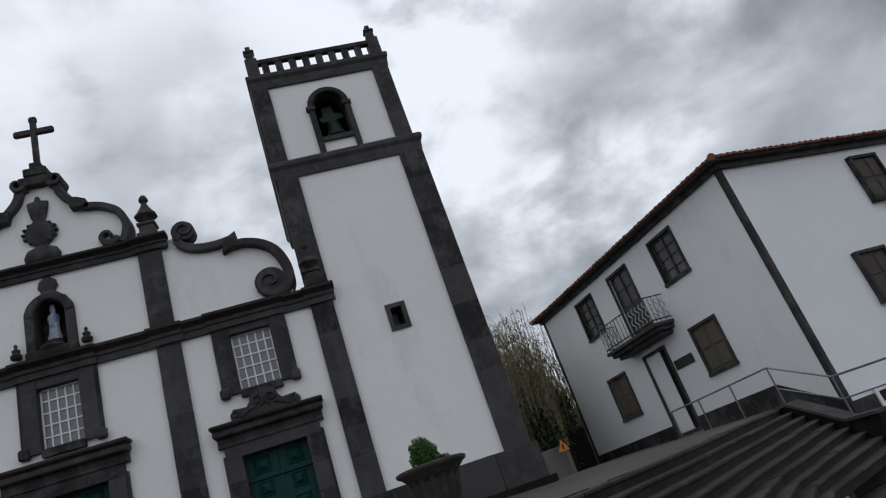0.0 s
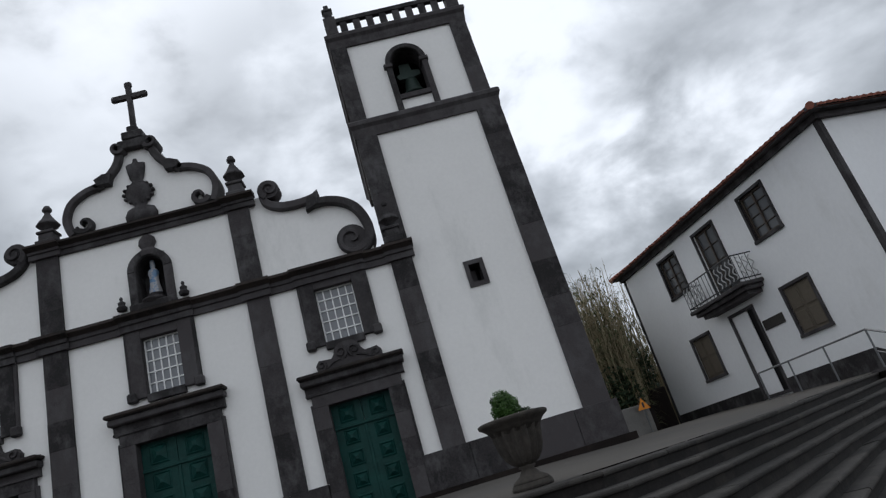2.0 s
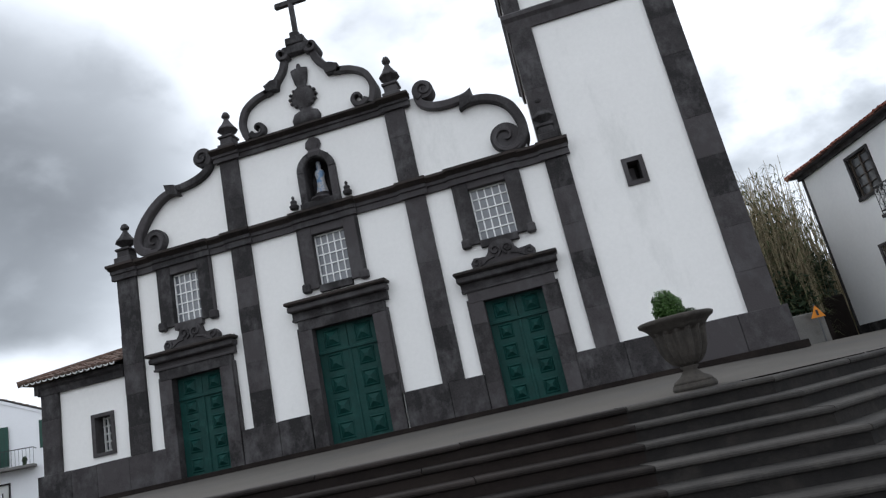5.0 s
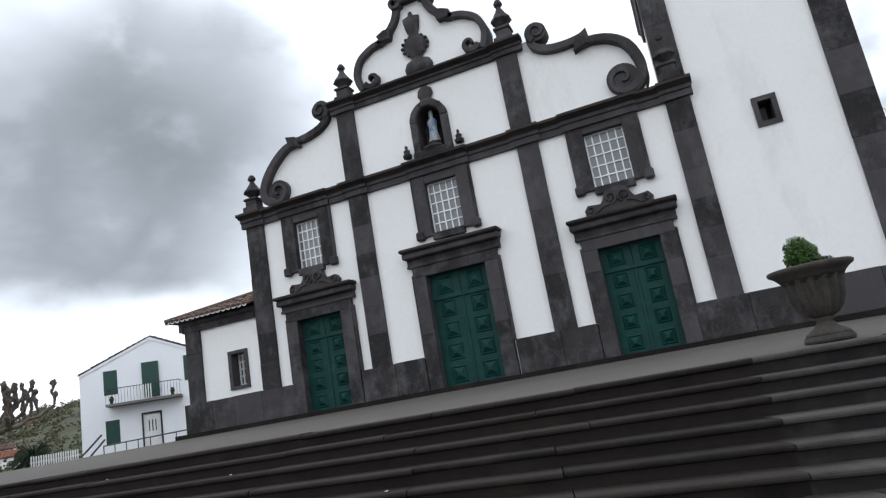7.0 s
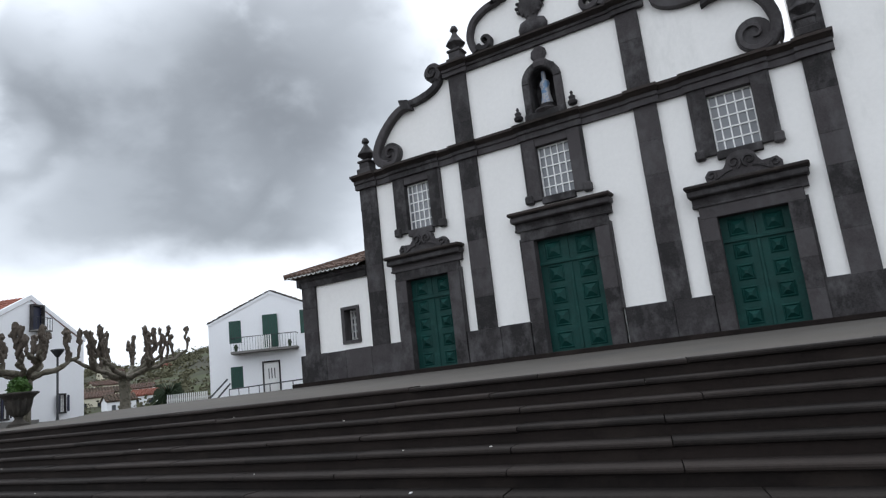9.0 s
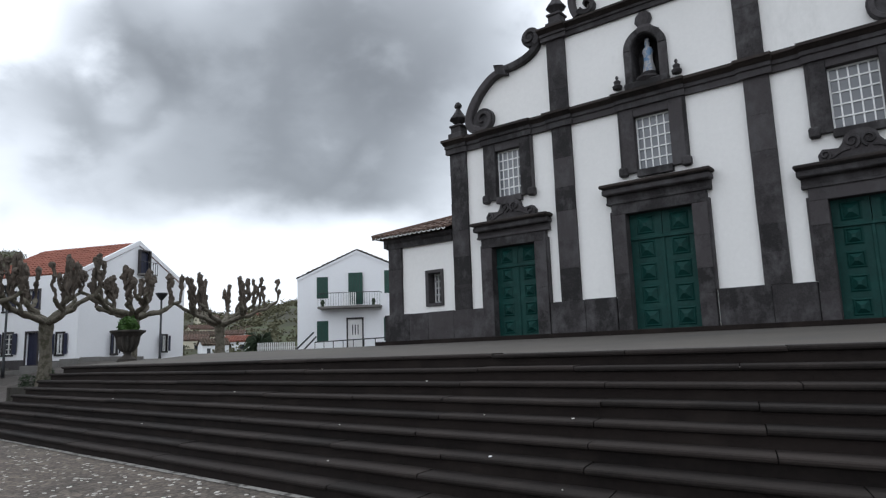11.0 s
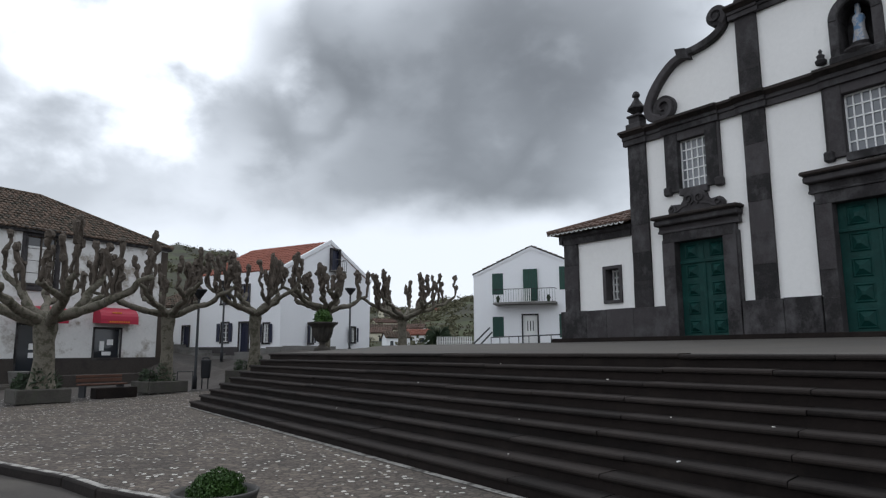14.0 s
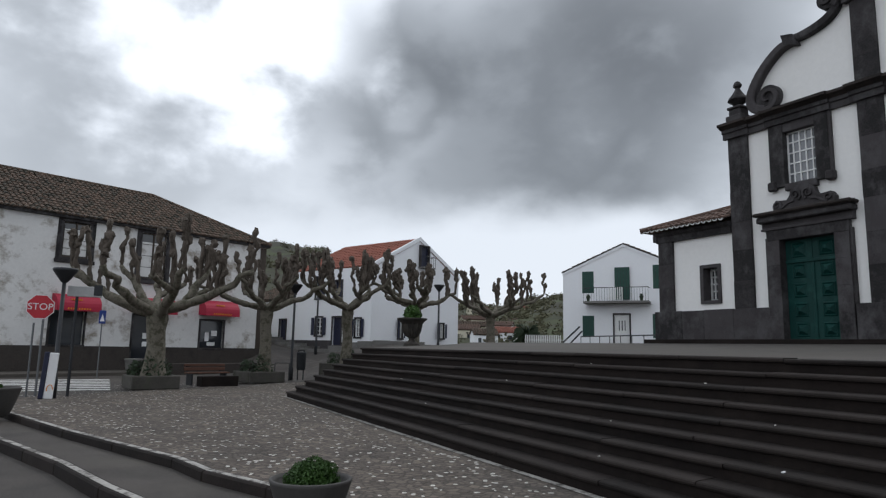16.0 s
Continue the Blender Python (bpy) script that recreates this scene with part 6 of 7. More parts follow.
opening("cottage_window", "tall attic window with a small balcony", GMo, *span(RG, 62.4, 61.75, 0.150, 0.119), "dark", SHUTTERBLUE, "red roof house windows")
opening("cottage_window", "ground floor window with navy shutters on the gable", GMo, *span(RG, 60.65, 60.35, 0.034, 0.0131), "open_shutters", SHUTTERBLUE, "red roof house windows")
opening("cottage_window", "ground floor window with navy shutters on the gable", GMo, *span(RG, 64.1, 63.9, 0.0385, 0.0118), "open_shutters", SHUTTERBLUE, "red roof house windows")
gx0, gx1, gz0, gz1 = span(RG, 62.6, 61.4, 0.131, 0.1185)
gb = thing("small_balcony", "small iron balcony under the attic window", "balcony", at=RG @ Matrix.Translation(((gx0 + gx1) / 2, 0, gz0)))
part("slab", boxes((-0.6, 0.6, -0.5, 0, -0.08, 0), bevel=0.01), CONCRETE, gb)
part("railing", tubes([(-0.58, 0, 0.7), (-0.58, -0.48, 0.7), (0.58, -0.48, 0.7), (0.58, 0, 0.7)], *[[(x, -0.48, 0), (x, -0.48, 0.7)] for x in (-0.58, -0.4, -0.2, 0, 0.2, 0.4, 0.58)], r=0.015), IRON, gb)
# lower wing to its left, with an arched gate
LW0 = (RF0[0] + dF.x * 6.0, RF0[1] + dF.y * 6.0)
LM = wall_pose(LW0, RF0)
gate = span(LM, 73.98, 73.5, 0.0345, 0.004)
low, pt = gabled_house("low_wing", "low white outbuilding with an arched dark gate", LM, 5.9, 7.0, 0.6, 4.6, 5.9, True, PLASTER_BRIGHT, TILE_OLD, holes=[gate], overhang=0.15, w=0.26)
ag = opening("arched_gate", "dark arched gate in a white wall", LM, *gate, "door", SHUTTERBLUE)

walkway = thing("side_pavement", "narrow pavement with a pale kerb climbing the side street", "pavement", at=(-37, 13.5, 0.8), kind="structure")
for k in range(14):
    m = RM @ Matrix.Translation((-6.0 + 1.25 * k, 0, 0))
    c = m @ Vector((0.6, -1.0, 0))
    h = max(lie(c.x, c.y), 0.02)
    part("paving_slab", boxes((0, 1.24, -1.45, -0.05, h - 0.5, h + 0.1), m=m), CONCRETE, walkway)
    part("kerb_stone", boxes((0, 1.24, -1.6, -1.45, h - 0.5, h + 0.12), bevel=0.02, m=m), CONCRETE, walkway)

# ---- white house behind the annex ----
WL, WR = (-36.0, 30.2), (-29.2, 35.0)
WM = wall_pose(WL, WR)
WW = math.hypot(WR[0] - WL[0], WR[1] - WL[1])
W_UP = [span(WM, 48.4, 47.45, 0.1153, 0.0833), span(WM, 45.7, 44.5, 0.121, 0.0735), span(WM, 42.65, 41.6, 0.1243, 0.0896)]
W_LOW = [span(WM, 48.4, 47.45, 0.0499, 0.0196), span(WM, 42.75, 41.7, 0.0531, 0.0186)]
W_DOOR = span(WM, 45.8, 44.6, 0.0519, 0.0098)
white, pt = gabled_house("white_house", "white two-storey gabled house with green shutters", WM, WW, 11.0, 1.5, 6.92, 8.76, False, PLASTER_BRIGHT, TILE_OLD, holes=W_UP + W_LOW + [W_DOOR], overhang=0.02, w=0.3)
part("verge", pt(extrude_poly([(-0.08, 6.86), (WW / 2, 8.745), (WW + 0.08, 6.86), (WW + 0.08, 6.93), (WW / 2, 8.815), (-0.08, 6.93)], -0.07, -0.024)), IRON, white, "thin dark verge")
part("verge_board", pt(extrude_poly([(-0.02, 6.72), (WW / 2, 8.56), (WW + 0.02, 6.72), (WW + 0.02, 6.87), (WW / 2, 8.742), (-0.02, 6.87)], -0.05, -0.024)), PLASTER_BRIGHT, white)
for k, r in enumerate(W_UP + W_LOW):
    opening("green_window", "window with closed dark green shutters", WM @ Matrix.Translation((0, -0.14 if k == 1 else 0.0, 0)), *r, "flush", SHUTTERGREEN, "white house windows")
wd = opening("white_door", "white front door with narrow dark lights", WM, *W_DOOR, "door", WHITEPAINT)
dh = W_DOOR[3] - W_DOOR[2]
part("light", boxes((-0.22, -0.16, 0.06, 0.085, dh * 0.45, dh * 0.8), (-0.03, 0.03, 0.06, 0.085, dh * 0.45, dh * 0.8), (0.16, 0.22, 0.06, 0.085, dh * 0.45, dh * 0.8)), GLASSDARK, wd)
bx0, bx1 = on_wall(WM, 48.08), on_wall(WM, 42.86)
bzz = on_wall(WM, 45.5, 0.0672)[1]
wb = thing("long_balcony", "long white balcony with an iron railing and plants", "balcony", at=WM @ Matrix.Translation(((bx0 + bx1) / 2, 0, bzz)))
hb = (bx1 - bx0) / 2
part("slab", boxes((-hb, hb, -1.0, 0, 0, 0.16), bevel=0.02), CONCRETE, wb)
part("railing", tubes([(-hb + 0.03, 0, 1.05), (-hb + 0.03, -0.95, 1.05), (hb - 0.03, -0.95, 1.05), (hb - 0.03, 0, 1.05)], r=0.025), IRON, wb)
for k in range(25):
    x = -hb + 0.03 + (2 * hb - 0.06) * k / 24
    part("baluster", tubes([(x, -0.95, 0.15), (x, -0.95, 1.05)], r=0.009, sides=4), IRON, wb)
for k in range(7):
    part("picket", boxes((-0.42 + 0.14 * k, -0.36 + 0.14 * k, -0.99, -0.965, 0.17, 1.05)), WHITEPAINT, wb)
for x in (-hb + 0.3, hb - 0.5):
    part("potted_plant", lathe([(0.09, 0.17), (0.11, 0.32), (0.16, 0.42), (0.08, 0.62)], 9, Matrix.Translation((x, -0.75, 0)), 5, 0.4, (0.3, 0.9)), LEAFDARK, wb)

# railings and stair rail in front of the white house
fence = thing("iron_railing", "low dark iron railing along the far edge of the forecourt", "railing", at=(-27.5, 26.0, 1.8))


def fence_at(az, d, z):
    return (-math.sin(radians(az)) * d, math.cos(radians(az)) * d, z)


F0, F1 = fence_at(48.6, 38.0, 1.55), fence_at(41.5, 31.0, 1.55)
part("rail", tubes([up1(F0, 0.75), up1(F1, 0.75)], r=0.03), IRON, fence)
for k in range(9):
    p = tuple(a + (b - a) * k / 8 for a, b in zip(F0, F1))
    part("post", tubes([p, up1(p, 0.75)], r=0.022), IRON, fence)
part("stair_rail", tubes([fence_at(50.4, 37, 1.75), fence_at(48.7, 38.0, 2.85)], [fence_at(50.1, 37, 1.5), fence_at(48.5, 38.0, 2.6)], r=0.045), IRON, fence)
fence2 = thing("picket_fence", "pale picket fence beyond the forecourt", "fence", at=(-31, 24, 1.4))
for k in range(20):
    p = fence_at(53.2 - 2.9 * k / 19, 40, 1.4)
    part("picket", boxes((-0.032, 0.032, -0.02, 0.02, 0, 1.0), m=pose(p[0], p[1], p[2], 0, 0, 52)), WHITEPAINT, fence2)
p0, p1 = fence_at(53.3, 40.05, 2.1), fence_at(50.1, 40.05, 2.1)
part("fence_rail", tubes([p0, p1], r=0.04), RUSTWHITE, fence2)


# ---- pollarded plane trees ----
def plane_tree(x, y, z, fork, top, spread, seed, label, rad=0.25):
    r = random.Random(seed)
    t = thing("plane_tree", label, "tree", at=pose(x, y, z), group="pollarded plane trees")
    trunk = bmesh.new()
    lean = r.uniform(-0.14, 0.14)
    tube(trunk, [(0, 0, -0.1), (0.0, 0, 0.12), (lean * 0.2, 0.01, fork * 0.25), (lean * 0.45, 0.03, fork * 0.5), (lean * 0.7, -0.02, fork * 0.75), (lean * 0.9, 0, fork * 0.93), (lean, 0, fork + 0.12)],
         [rad * 1.7, rad * 1.3, rad * 1.02, rad * 0.9, rad * 0.92, rad * 1.08, rad * 1.0], 14)
    part("trunk", trunk, BARK, t, "", True)
    n = 8

    def lumpy(points, radii, sides=7):
        """A knotted stick: every ring swells or shrinks and its skin is uneven."""
        bm = tube(bmesh.new(), points, [q * r.uniform(0.72, 1.32) for q in radii], sides)
        for v in bm.verts:
            v.co += Vector((r.uniform(-1, 1), r.uniform(-1, 1), r.uniform(-1, 1))) * 0.018
        return bm

    def fist_at(p, size):
        bm = bmesh.new()
        bmesh.ops.create_icosphere(bm, subdivisions=2, radius=1.0, matrix=Matrix.Translation(p) @ Matrix.Diagonal((size * r.uniform(0.8, 1.15), size * r.uniform(0.8, 1.15), size * r.uniform(1.0, 1.7), 1)))
        for v in bm.verts:
            v.co += (v.co - p) * 0.75 * noise.noise((v.co - p) * (1.5 / size) + Vector((p.x * 7, p.y * 5, p.z * 3)))
        return bm

    def crooked(p, q, k, amount):
        pts = []
        for i in range(k + 1):
            u = i / k
            w = Vector((r.uniform(-1, 1), r.uniform(-1, 1), r.uniform(-0.6, 0.6))) * amount * (0 if i in (0, k) else 1)
            pts.append(tuple(p + (q - p) * u + w))
        return [Vector(c) for c in smooth_line(pts, 3)]

    def rod(s, d, hgt):
        """An upright rod with swollen cuts and a knotted fist."""
        out = (d * r.uniform(-0.05, 0.4) + Vector((r.uniform(-0.3, 0.3), r.uniform(-0.3, 0.3), 0))) * hgt * 0.55
        line = crooked(s, s + out + Vector((0, 0, hgt)), 5, 0.08)
        m = len(line) - 1
        stick = part("rod", lumpy(line, [0.056 + 0.03 * (i / m) ** 1.5 for i in range(m + 1)]), KNOB, t, "dark knotty upright rod", True)
        part("fist", fist_at(line[-1], r.uniform(0.095, 0.135)), KNOB, stick, "dark knotted pollard fist")
        if hgt > 0.8:
            q = line[int(m * r.uniform(0.5, 0.75))]
            part("fist", fist_at(q + Vector((r.uniform(-0.09, 0.09), r.uniform(-0.09, 0.09), 0)), r.uniform(0.085, 0.11)), KNOB, stick, "dark knotted pollard fist")

    for k in range(n):
        a = 2 * math.pi * (k + r.uniform(-0.3, 0.3)) / n
        d = Vector((math.cos(a), math.sin(a), 0))
        inner = k % 3 == 2
        reach = spread * (r.uniform(0.35, 0.55) if inner else r.uniform(0.75, 1.05))
        h_end = (top - fork) * (r.uniform(0.5, 0.62) if inner else r.uniform(0.36, 0.58))
        base = Vector((lean, 0, fork + r.uniform(-0.1, 0.1)))
        mid = base + d * reach * 0.55 + Vector((0, 0, h_end * r.uniform(0.3, 0.45)))
        end = base + d * reach + Vector((r.uniform(-0.25, 0.25), r.uniform(-0.25, 0.25), h_end))
        line = crooked(base, mid, 3, 0.1)[:-1] + crooked(mid, end, 4, 0.12)
        m = len(line)
        limb = bmesh.new()
        tube(limb, line, [rad * (0.52 - 0.26 * i / (m - 1)) * r.uniform(0.86, 1.18) for i in range(m)], 8)
        part("limb", limb, BARK, t, "", True)
        for j in range(r.randint(3, 5) if not inner else 3):
            u = 1.0 if j == 0 else r.uniform(0.45, 1.0)
            s = line[int(u * (m - 1))]
            rod(s, d, max(0.4, min(top - s.z - r.uniform(-0.1, 0.35), r.uniform(0.9, 2.0))))
        # a side fork
        if k % 2:
            continue
        s = line[int(0.55 * (m - 1))]
        e = s + (d + Vector((-d.y, d.x, 0)) * r.choice((-1, 1)) * 0.9) * reach * 0.3 + Vector((0, 0, h_end * 0.35))
        part("side_limb", lumpy(crooked(s, e, 3, 0.06), [0.1] * 10), BARK, t, "", True)
        rod(e, d, max(0.4, min(top - e.z - r.uniform(0, 0.5), 1.3)))
    return t


TREES = [(-24.4, 2.75, 0.25, 2.2, 5.1, 3.3, 21), (-27.65, 7.3, 0.25, 2.7, 4.9, 2.6, 35), (-28.8, 11.35, 0.6, 2.6, 5.1, 2.4, 44), (-28.9, 14.85, 0.8, 2.6, 4.5, 2.3, 52), (-30.2, 20.2, 1.55, 1.7, 4.0, 2.9, 61)]
for k, (x, y, z, f, tp, s, sd) in enumerate(TREES):
    plane_tree(x, y, z, f, tp, s, sd, "leafless pollarded plane tree growing from a stone bed" if k < 2 else "leafless pollarded plane tree with pale mottled bark", 0.33 if k == 0 else 0.25)


# ---- plants ----
def leaf_ball(parent, name, c, rx, rz, n, size, mat, seed, low=-0.4):
    """A clipped bush: a cloud of small leaves round a loose core."""
    r = random.Random(seed)
    verts, faces = [], []
    for _ in range(n):
        while True:
            v = Vector((r.uniform(-1, 1), r.uniform(-1, 1), r.uniform(low, 1)))
            if 0.3 < v.length < 1.0:
                break
        k = 1.0 + 0.22 * noise.noise(v * 2.6 + Vector((seed, 0, 0)))
        p = Vector((v.x * rx * k, v.y * rx * k, v.z * rz * k)) + Vector(c)
        a = Vector((r.uniform(-1, 1), r.uniform(-1, 1), r.uniform(-1, 1))).normalized()
        b = a.orthogonal().normalized()
        s = size * r.uniform(0.6, 1.3)
        q = len(verts)
        verts += [p - a * s, p + b * s * 0.45, p + a * s, p - b * s * 0.45]
        faces.append((q, q + 1, q + 2, q + 3))
    me = bpy.data.meshes.new(name)
    me.from_pydata(verts, [], faces)
    me.materials.append(mat)
    return part(name, me, mat, parent)


def garden_urn(x, y, z, s, label, spiky):
    u = thing("garden_urn", label, "urn", at=pose(x, y, z) @ Matrix.Scale(s, 4), group="stone urns on the forecourt")
    part("foot", lathe([(0.29, 0.0), (0.3, 0.03), (0.28, 0.08)], 22), URNSTONE, u)
    part("stem", lathe([(0.27, 0.08), (0.25, 0.12), (0.15, 0.18), (0.09, 0.26), (0.13, 0.29), (0.11, 0.31)], 20), URNSTONE, u, "", True)
    part("bowl", lathe([(0.1, 0.3), (0.2, 0.35), (0.27, 0.43), (0.32, 0.54), (0.345, 0.66), (0.36, 0.76), (0.38, 0.82)], 70, None, 14, 0.16, (0.31, 0.78)), URNSTONE, u)
    part("rim", lathe([(0.37, 0.8), (0.4, 0.84), (0.45, 0.89), (0.505, 0.92), (0.515, 0.96), (0.49, 0.975), (0.43, 0.97), (0.38, 0.91), (0.01, 0.9)], 32), URNSTONE, u, "", True)
    if spiky:
        leaf_ball(u, "plant", (0.0, 0, 1.02), 0.3, 0.4, 900, 0.07, LEAF, 4)
    else:
        leaf_ball(u, "bush", (-0.05, 0, 1.11), 0.2, 0.26, 4000, 0.024, LEAF, 3, -0.8)
        leaf_ball(u, "sprig", (0.22, 0.05, 1.0), 0.1, 0.08, 160, 0.03, LEAFDARK, 7)
    return u


garden_urn(1.14, 7.72, court_z(1.14, 7.72), 0.8, "fluted grey stone urn with a clipped green bush", False)
garden_urn(-20.2, 10.25, court_z(-20.2, 10.25) - 0.05, 1.0, "dark stone urn with a ragged green plant", True)


def bowl_planter(x, y, z, s, label, seed, green=1.0):
    b = thing("bowl_planter", label, "planter", at=pose(x, y, z) @ Matrix.Diagonal((s, s, s * 1.2, 1)), group="bowl planters by the kerb")
    part("bowl", lathe([(0.3, 0.0), (0.32, 0.02), (0.4, 0.2), (0.46, 0.36), (0.49, 0.44), (0.5, 0.47), (0.47, 0.48), (0.44, 0.44), (0.42, 0.38), (0.01, 0.37)], 36), POTDARK, b, "", True)
    part("soil", lathe([(0.42, 0.36), (0.3, 0.4), (0.01, 0.42)], 20), SOIL, b)
    leaf_ball(b, "bush", (0.03, 0, 0.42), 0.33 * green, 0.24 * green, int(6500 * green), 0.02, LEAF, seed, -0.1)


bowl_planter(-5.8, 1.88, 0.0, 0.71, "dark bowl planter with a low clipped green bush", 9)
bowl_planter(-16.45, -1.15, 0.0, 1.0, "wide dark bowl planter with sparse plants", 10, 0.5)


# ---- tree beds and street furniture ----
def tree_bed(x, y, w, d, h, turn, label, planted):
    b = thing("tree_bed", label, "planter", at=pose(x, y, 0, 0, 0, turn), group="stone tree beds")
    t = 0.18
    for r in ((-w / 2, w / 2, -d / 2, -d / 2 + t, 0, h), (-w / 2, w / 2, d / 2 - t, d / 2, 0, h), (-w / 2, -w / 2 + t, -d / 2 + t, d / 2 - t, 0, h), (w / 2 - t, w / 2, -d / 2 + t, d / 2 - t, 0, h)):
        part("bed_wall", boxes(r, bevel=0.03), POTSTONE, b)
    part("soil", boxes((-w / 2 + t, w / 2 - t, -d / 2 + t, d / 2 - t, 0, h - 0.06)), SOIL, b)
    if planted:
        for k in range(3):
            leaf_ball(b, "shrub", ((k - 1) * w * 0.26, (-1) ** k * 0.25, h + 0.02), 0.34, 0.5 if k != 1 else 0.75, 230, 0.085, LEAFDARK, 30 + k, -0.1)


tree_bed(-24.5, 2.7, 1.5, 1.5, 0.44, 97, "low basalt bed with shrubs round a plane tree", True)
tree_bed(-27.75, 7.15, 1.55, 1.5, 0.44, 105, "low basalt bed with shrubs round a plane tree", True)
tree_bed(-29.0, 11.4, 1.8, 1.6, 0.75, 105, "low basalt bed with shrubs beside the steps", True)
bench = thing("street_bench", "wooden bench behind a low dark stone block", "bench", at=pose(-25.9, 4.9, 0, 0, 0, -75))
part("stone_block", boxes((-0.7, 0.7, 0.35, 0.8, 0, 0.36), bevel=0.02), BASALT_DARKENED, bench)
part("seat", boxes((-0.8, 0.8, -0.5, -0.1, 0.42, 0.47), bevel=0.01), BENCHWOOD, bench)
part("backrest", boxes((-0.8, 0.8, -0.56, -0.52, 0.52, 0.64), (-0.8, 0.8, -0.57, -0.53, 0.67, 0.76), bevel=0.01), BENCHWOOD, bench)
for x in (-0.65, 0.65):
    part("leg", boxes((x - 0.03, x + 0.03, -0.56, -0.12, 0, 0.42)), IRON, bench)
    part("back_post", boxes((x - 0.03, x + 0.03, -0.6, -0.56, 0.42, 0.76)), IRON, bench)
solo("sidewalk_pot", lathe([(0.3, 0), (0.36, 0.2), (0.4, 0.55), (0.44, 0.6), (0.38, 0.62), (0.01, 0.58)], 18), CONCRETE, "grey concrete flower pot on the pavement", "planter", at=pose(-35.6, 3.15, 0.1), smooth=True)


def street_lamp(x, y, z, h, label):
    s = thing("street_lamp", label, "street lamp", at=pose(x, y, z), group="street lamps")
    part("pole", lathe([(0.09, 0), (0.09, 0.5), (0.06, 0.6), (0.05, h - 0.35)], 12), IRON, s, "", True)
    part("shade", lathe([(0.05, h - 0.4), (0.1, h - 0.36), (0.3, h - 0.08), (0.32, h - 0.04), (0.3, h), (0.02, h + 0.02)], 18), IRON, s, "", True)


street_lamp(-20.9, -0.1, -0.02, 3.5, "dark street lamp with a wide conical head")
street_lamp(-28.9, 8.85, 0.0, 4.2, "slim dark street lamp beside the tree bed")
street_lamp(-38.0, 13.1, 1.0, 4.6, "slim dark street lamp by the red-roofed house")
street_lamp(-34.0, 19.1, 1.2, 4.0, "slim dark street lamp in front of the gable")
stop = thing("stop_sign", "red octagonal stop sign on a steel post", "sign", at=pose(-22.0, -0.62, -0.1, 0, 0, 91))
octa = [(0.37 * math.cos(radians(22.5 + 45 * k)), 2.55 + 0.37 * math.sin(radians(22.5 + 45 * k))) for k in range(8)]
octb = [(0.345 * math.cos(radians(22.5 + 45 * k)), 2.55 + 0.345 * math.sin(radians(22.5 + 45 * k))) for k in range(8)]
part("border", extrude_poly(octa, -0.02, 0.0), SIGNWHITE, stop)
part("plate", extrude_poly(octb, -0.026, -0.021), SIGNRED, stop)
part("post", tubes([(0.1, 0.03, 0), (0.1, 0.03, 2.9)], r=0.035), STEEL, stop)
part("post", tubes([(-0.12, 0.05, 0), (-0.12, 0.05, 2.1)], r=0.03), STEEL, stop)


def lettering(text, size, m, mat, parent, name):
    cu = bpy.data.curves.new(name, "FONT")
    cu.body, cu.size, cu.align_x, cu.align_y, cu.extrude = text, size, "CENTER", "CENTER", 0.003
    tmp = bpy.data.objects.new(name, cu)
    me = bpy.data.meshes.new_from_object(tmp)
    bpy.data.objects.remove(tmp)
    me.transform(m)
    me.materials.clear()
    me.materials.append(mat)
    return part(name, me, mat, parent)


lettering("STOP", 0.26, Matrix.Translation((0, -0.032, 2.55)) @ Matrix.Rotation(radians(90), 4, "X"), SIGNWHITE, stop, "lettering")
cross_sign = thing("crossing_sign", "small blue pedestrian crossing sign on a steel post", "sign", at=pose(-31.9, 1.45, 0, 0, 0, 88))
part("plate", boxes((-0.13, 0.13, -0.02, 0, 2.26, 2.82), bevel=0.01), SIGNBLUE, cross_sign)
part("triangle", extrude_poly([(-0.085, 2.36), (0.085, 2.36), (0, 2.68)], -0.026, -0.021), SIGNWHITE, cross_sign)
part("post", tubes([(0, 0.03, 0), (0, 0.03, 2.8)], r=0.03), STEEL, cross_sign)
name_sign = thing("street_sign", "pale street direction sign on a dark post", "sign", at=pose(-21.4, 0.15, 0, 0, 0, 90))
part("panel", boxes((-0.15, 0.72, -0.06, 0.0, 2.75, 3.05), bevel=0.015), RUSTWHITE, name_sign)
part("panel_end", boxes((0.5, 0.72, -0.07, -0.061, 2.8, 3.1)), IRON, name_sign)
part("post", tubes([(0.1, 0.04, 0), (0.1, 0.04, 3.05)], r=0.045), IRON, name_sign)
board = thing("information_post", "leaning white and dark information post at the plaza edge", "sign", at=pose(-20.7, -0.3, 0, 0, 3, 88))
part("panel", boxes((-0.02, 0.2, -0.05, 0.05, 0, 1.2), bevel=0.02), SIGNWHITE, board)
part("edge", boxes((-0.14, -0.021, -0.06, 0.06, 0, 1.22), bevel=0.015), SHUTTERBLUE, board)
part("motif", tubes([(0.1 + 0.07 * math.cos(a * 0.6), -0.055, 0.25 + 0.12 * math.sin(a * 0.6)) for a in range(7)], r=0.012), SIGNYELLOW, board)
bin_ = thing("litter_bin", "dark litter bin on a post frame", "litter bin", at=pose(-28.8, 9.25, 0, 0, 0, 75))
part("body", lathe([(0.17, 0.45), (0.19, 0.5), (0.21, 1.15), (0.22, 1.2), (0.2, 1.22), (0.01, 1.22)], 14), IRON, bin_, "", True)
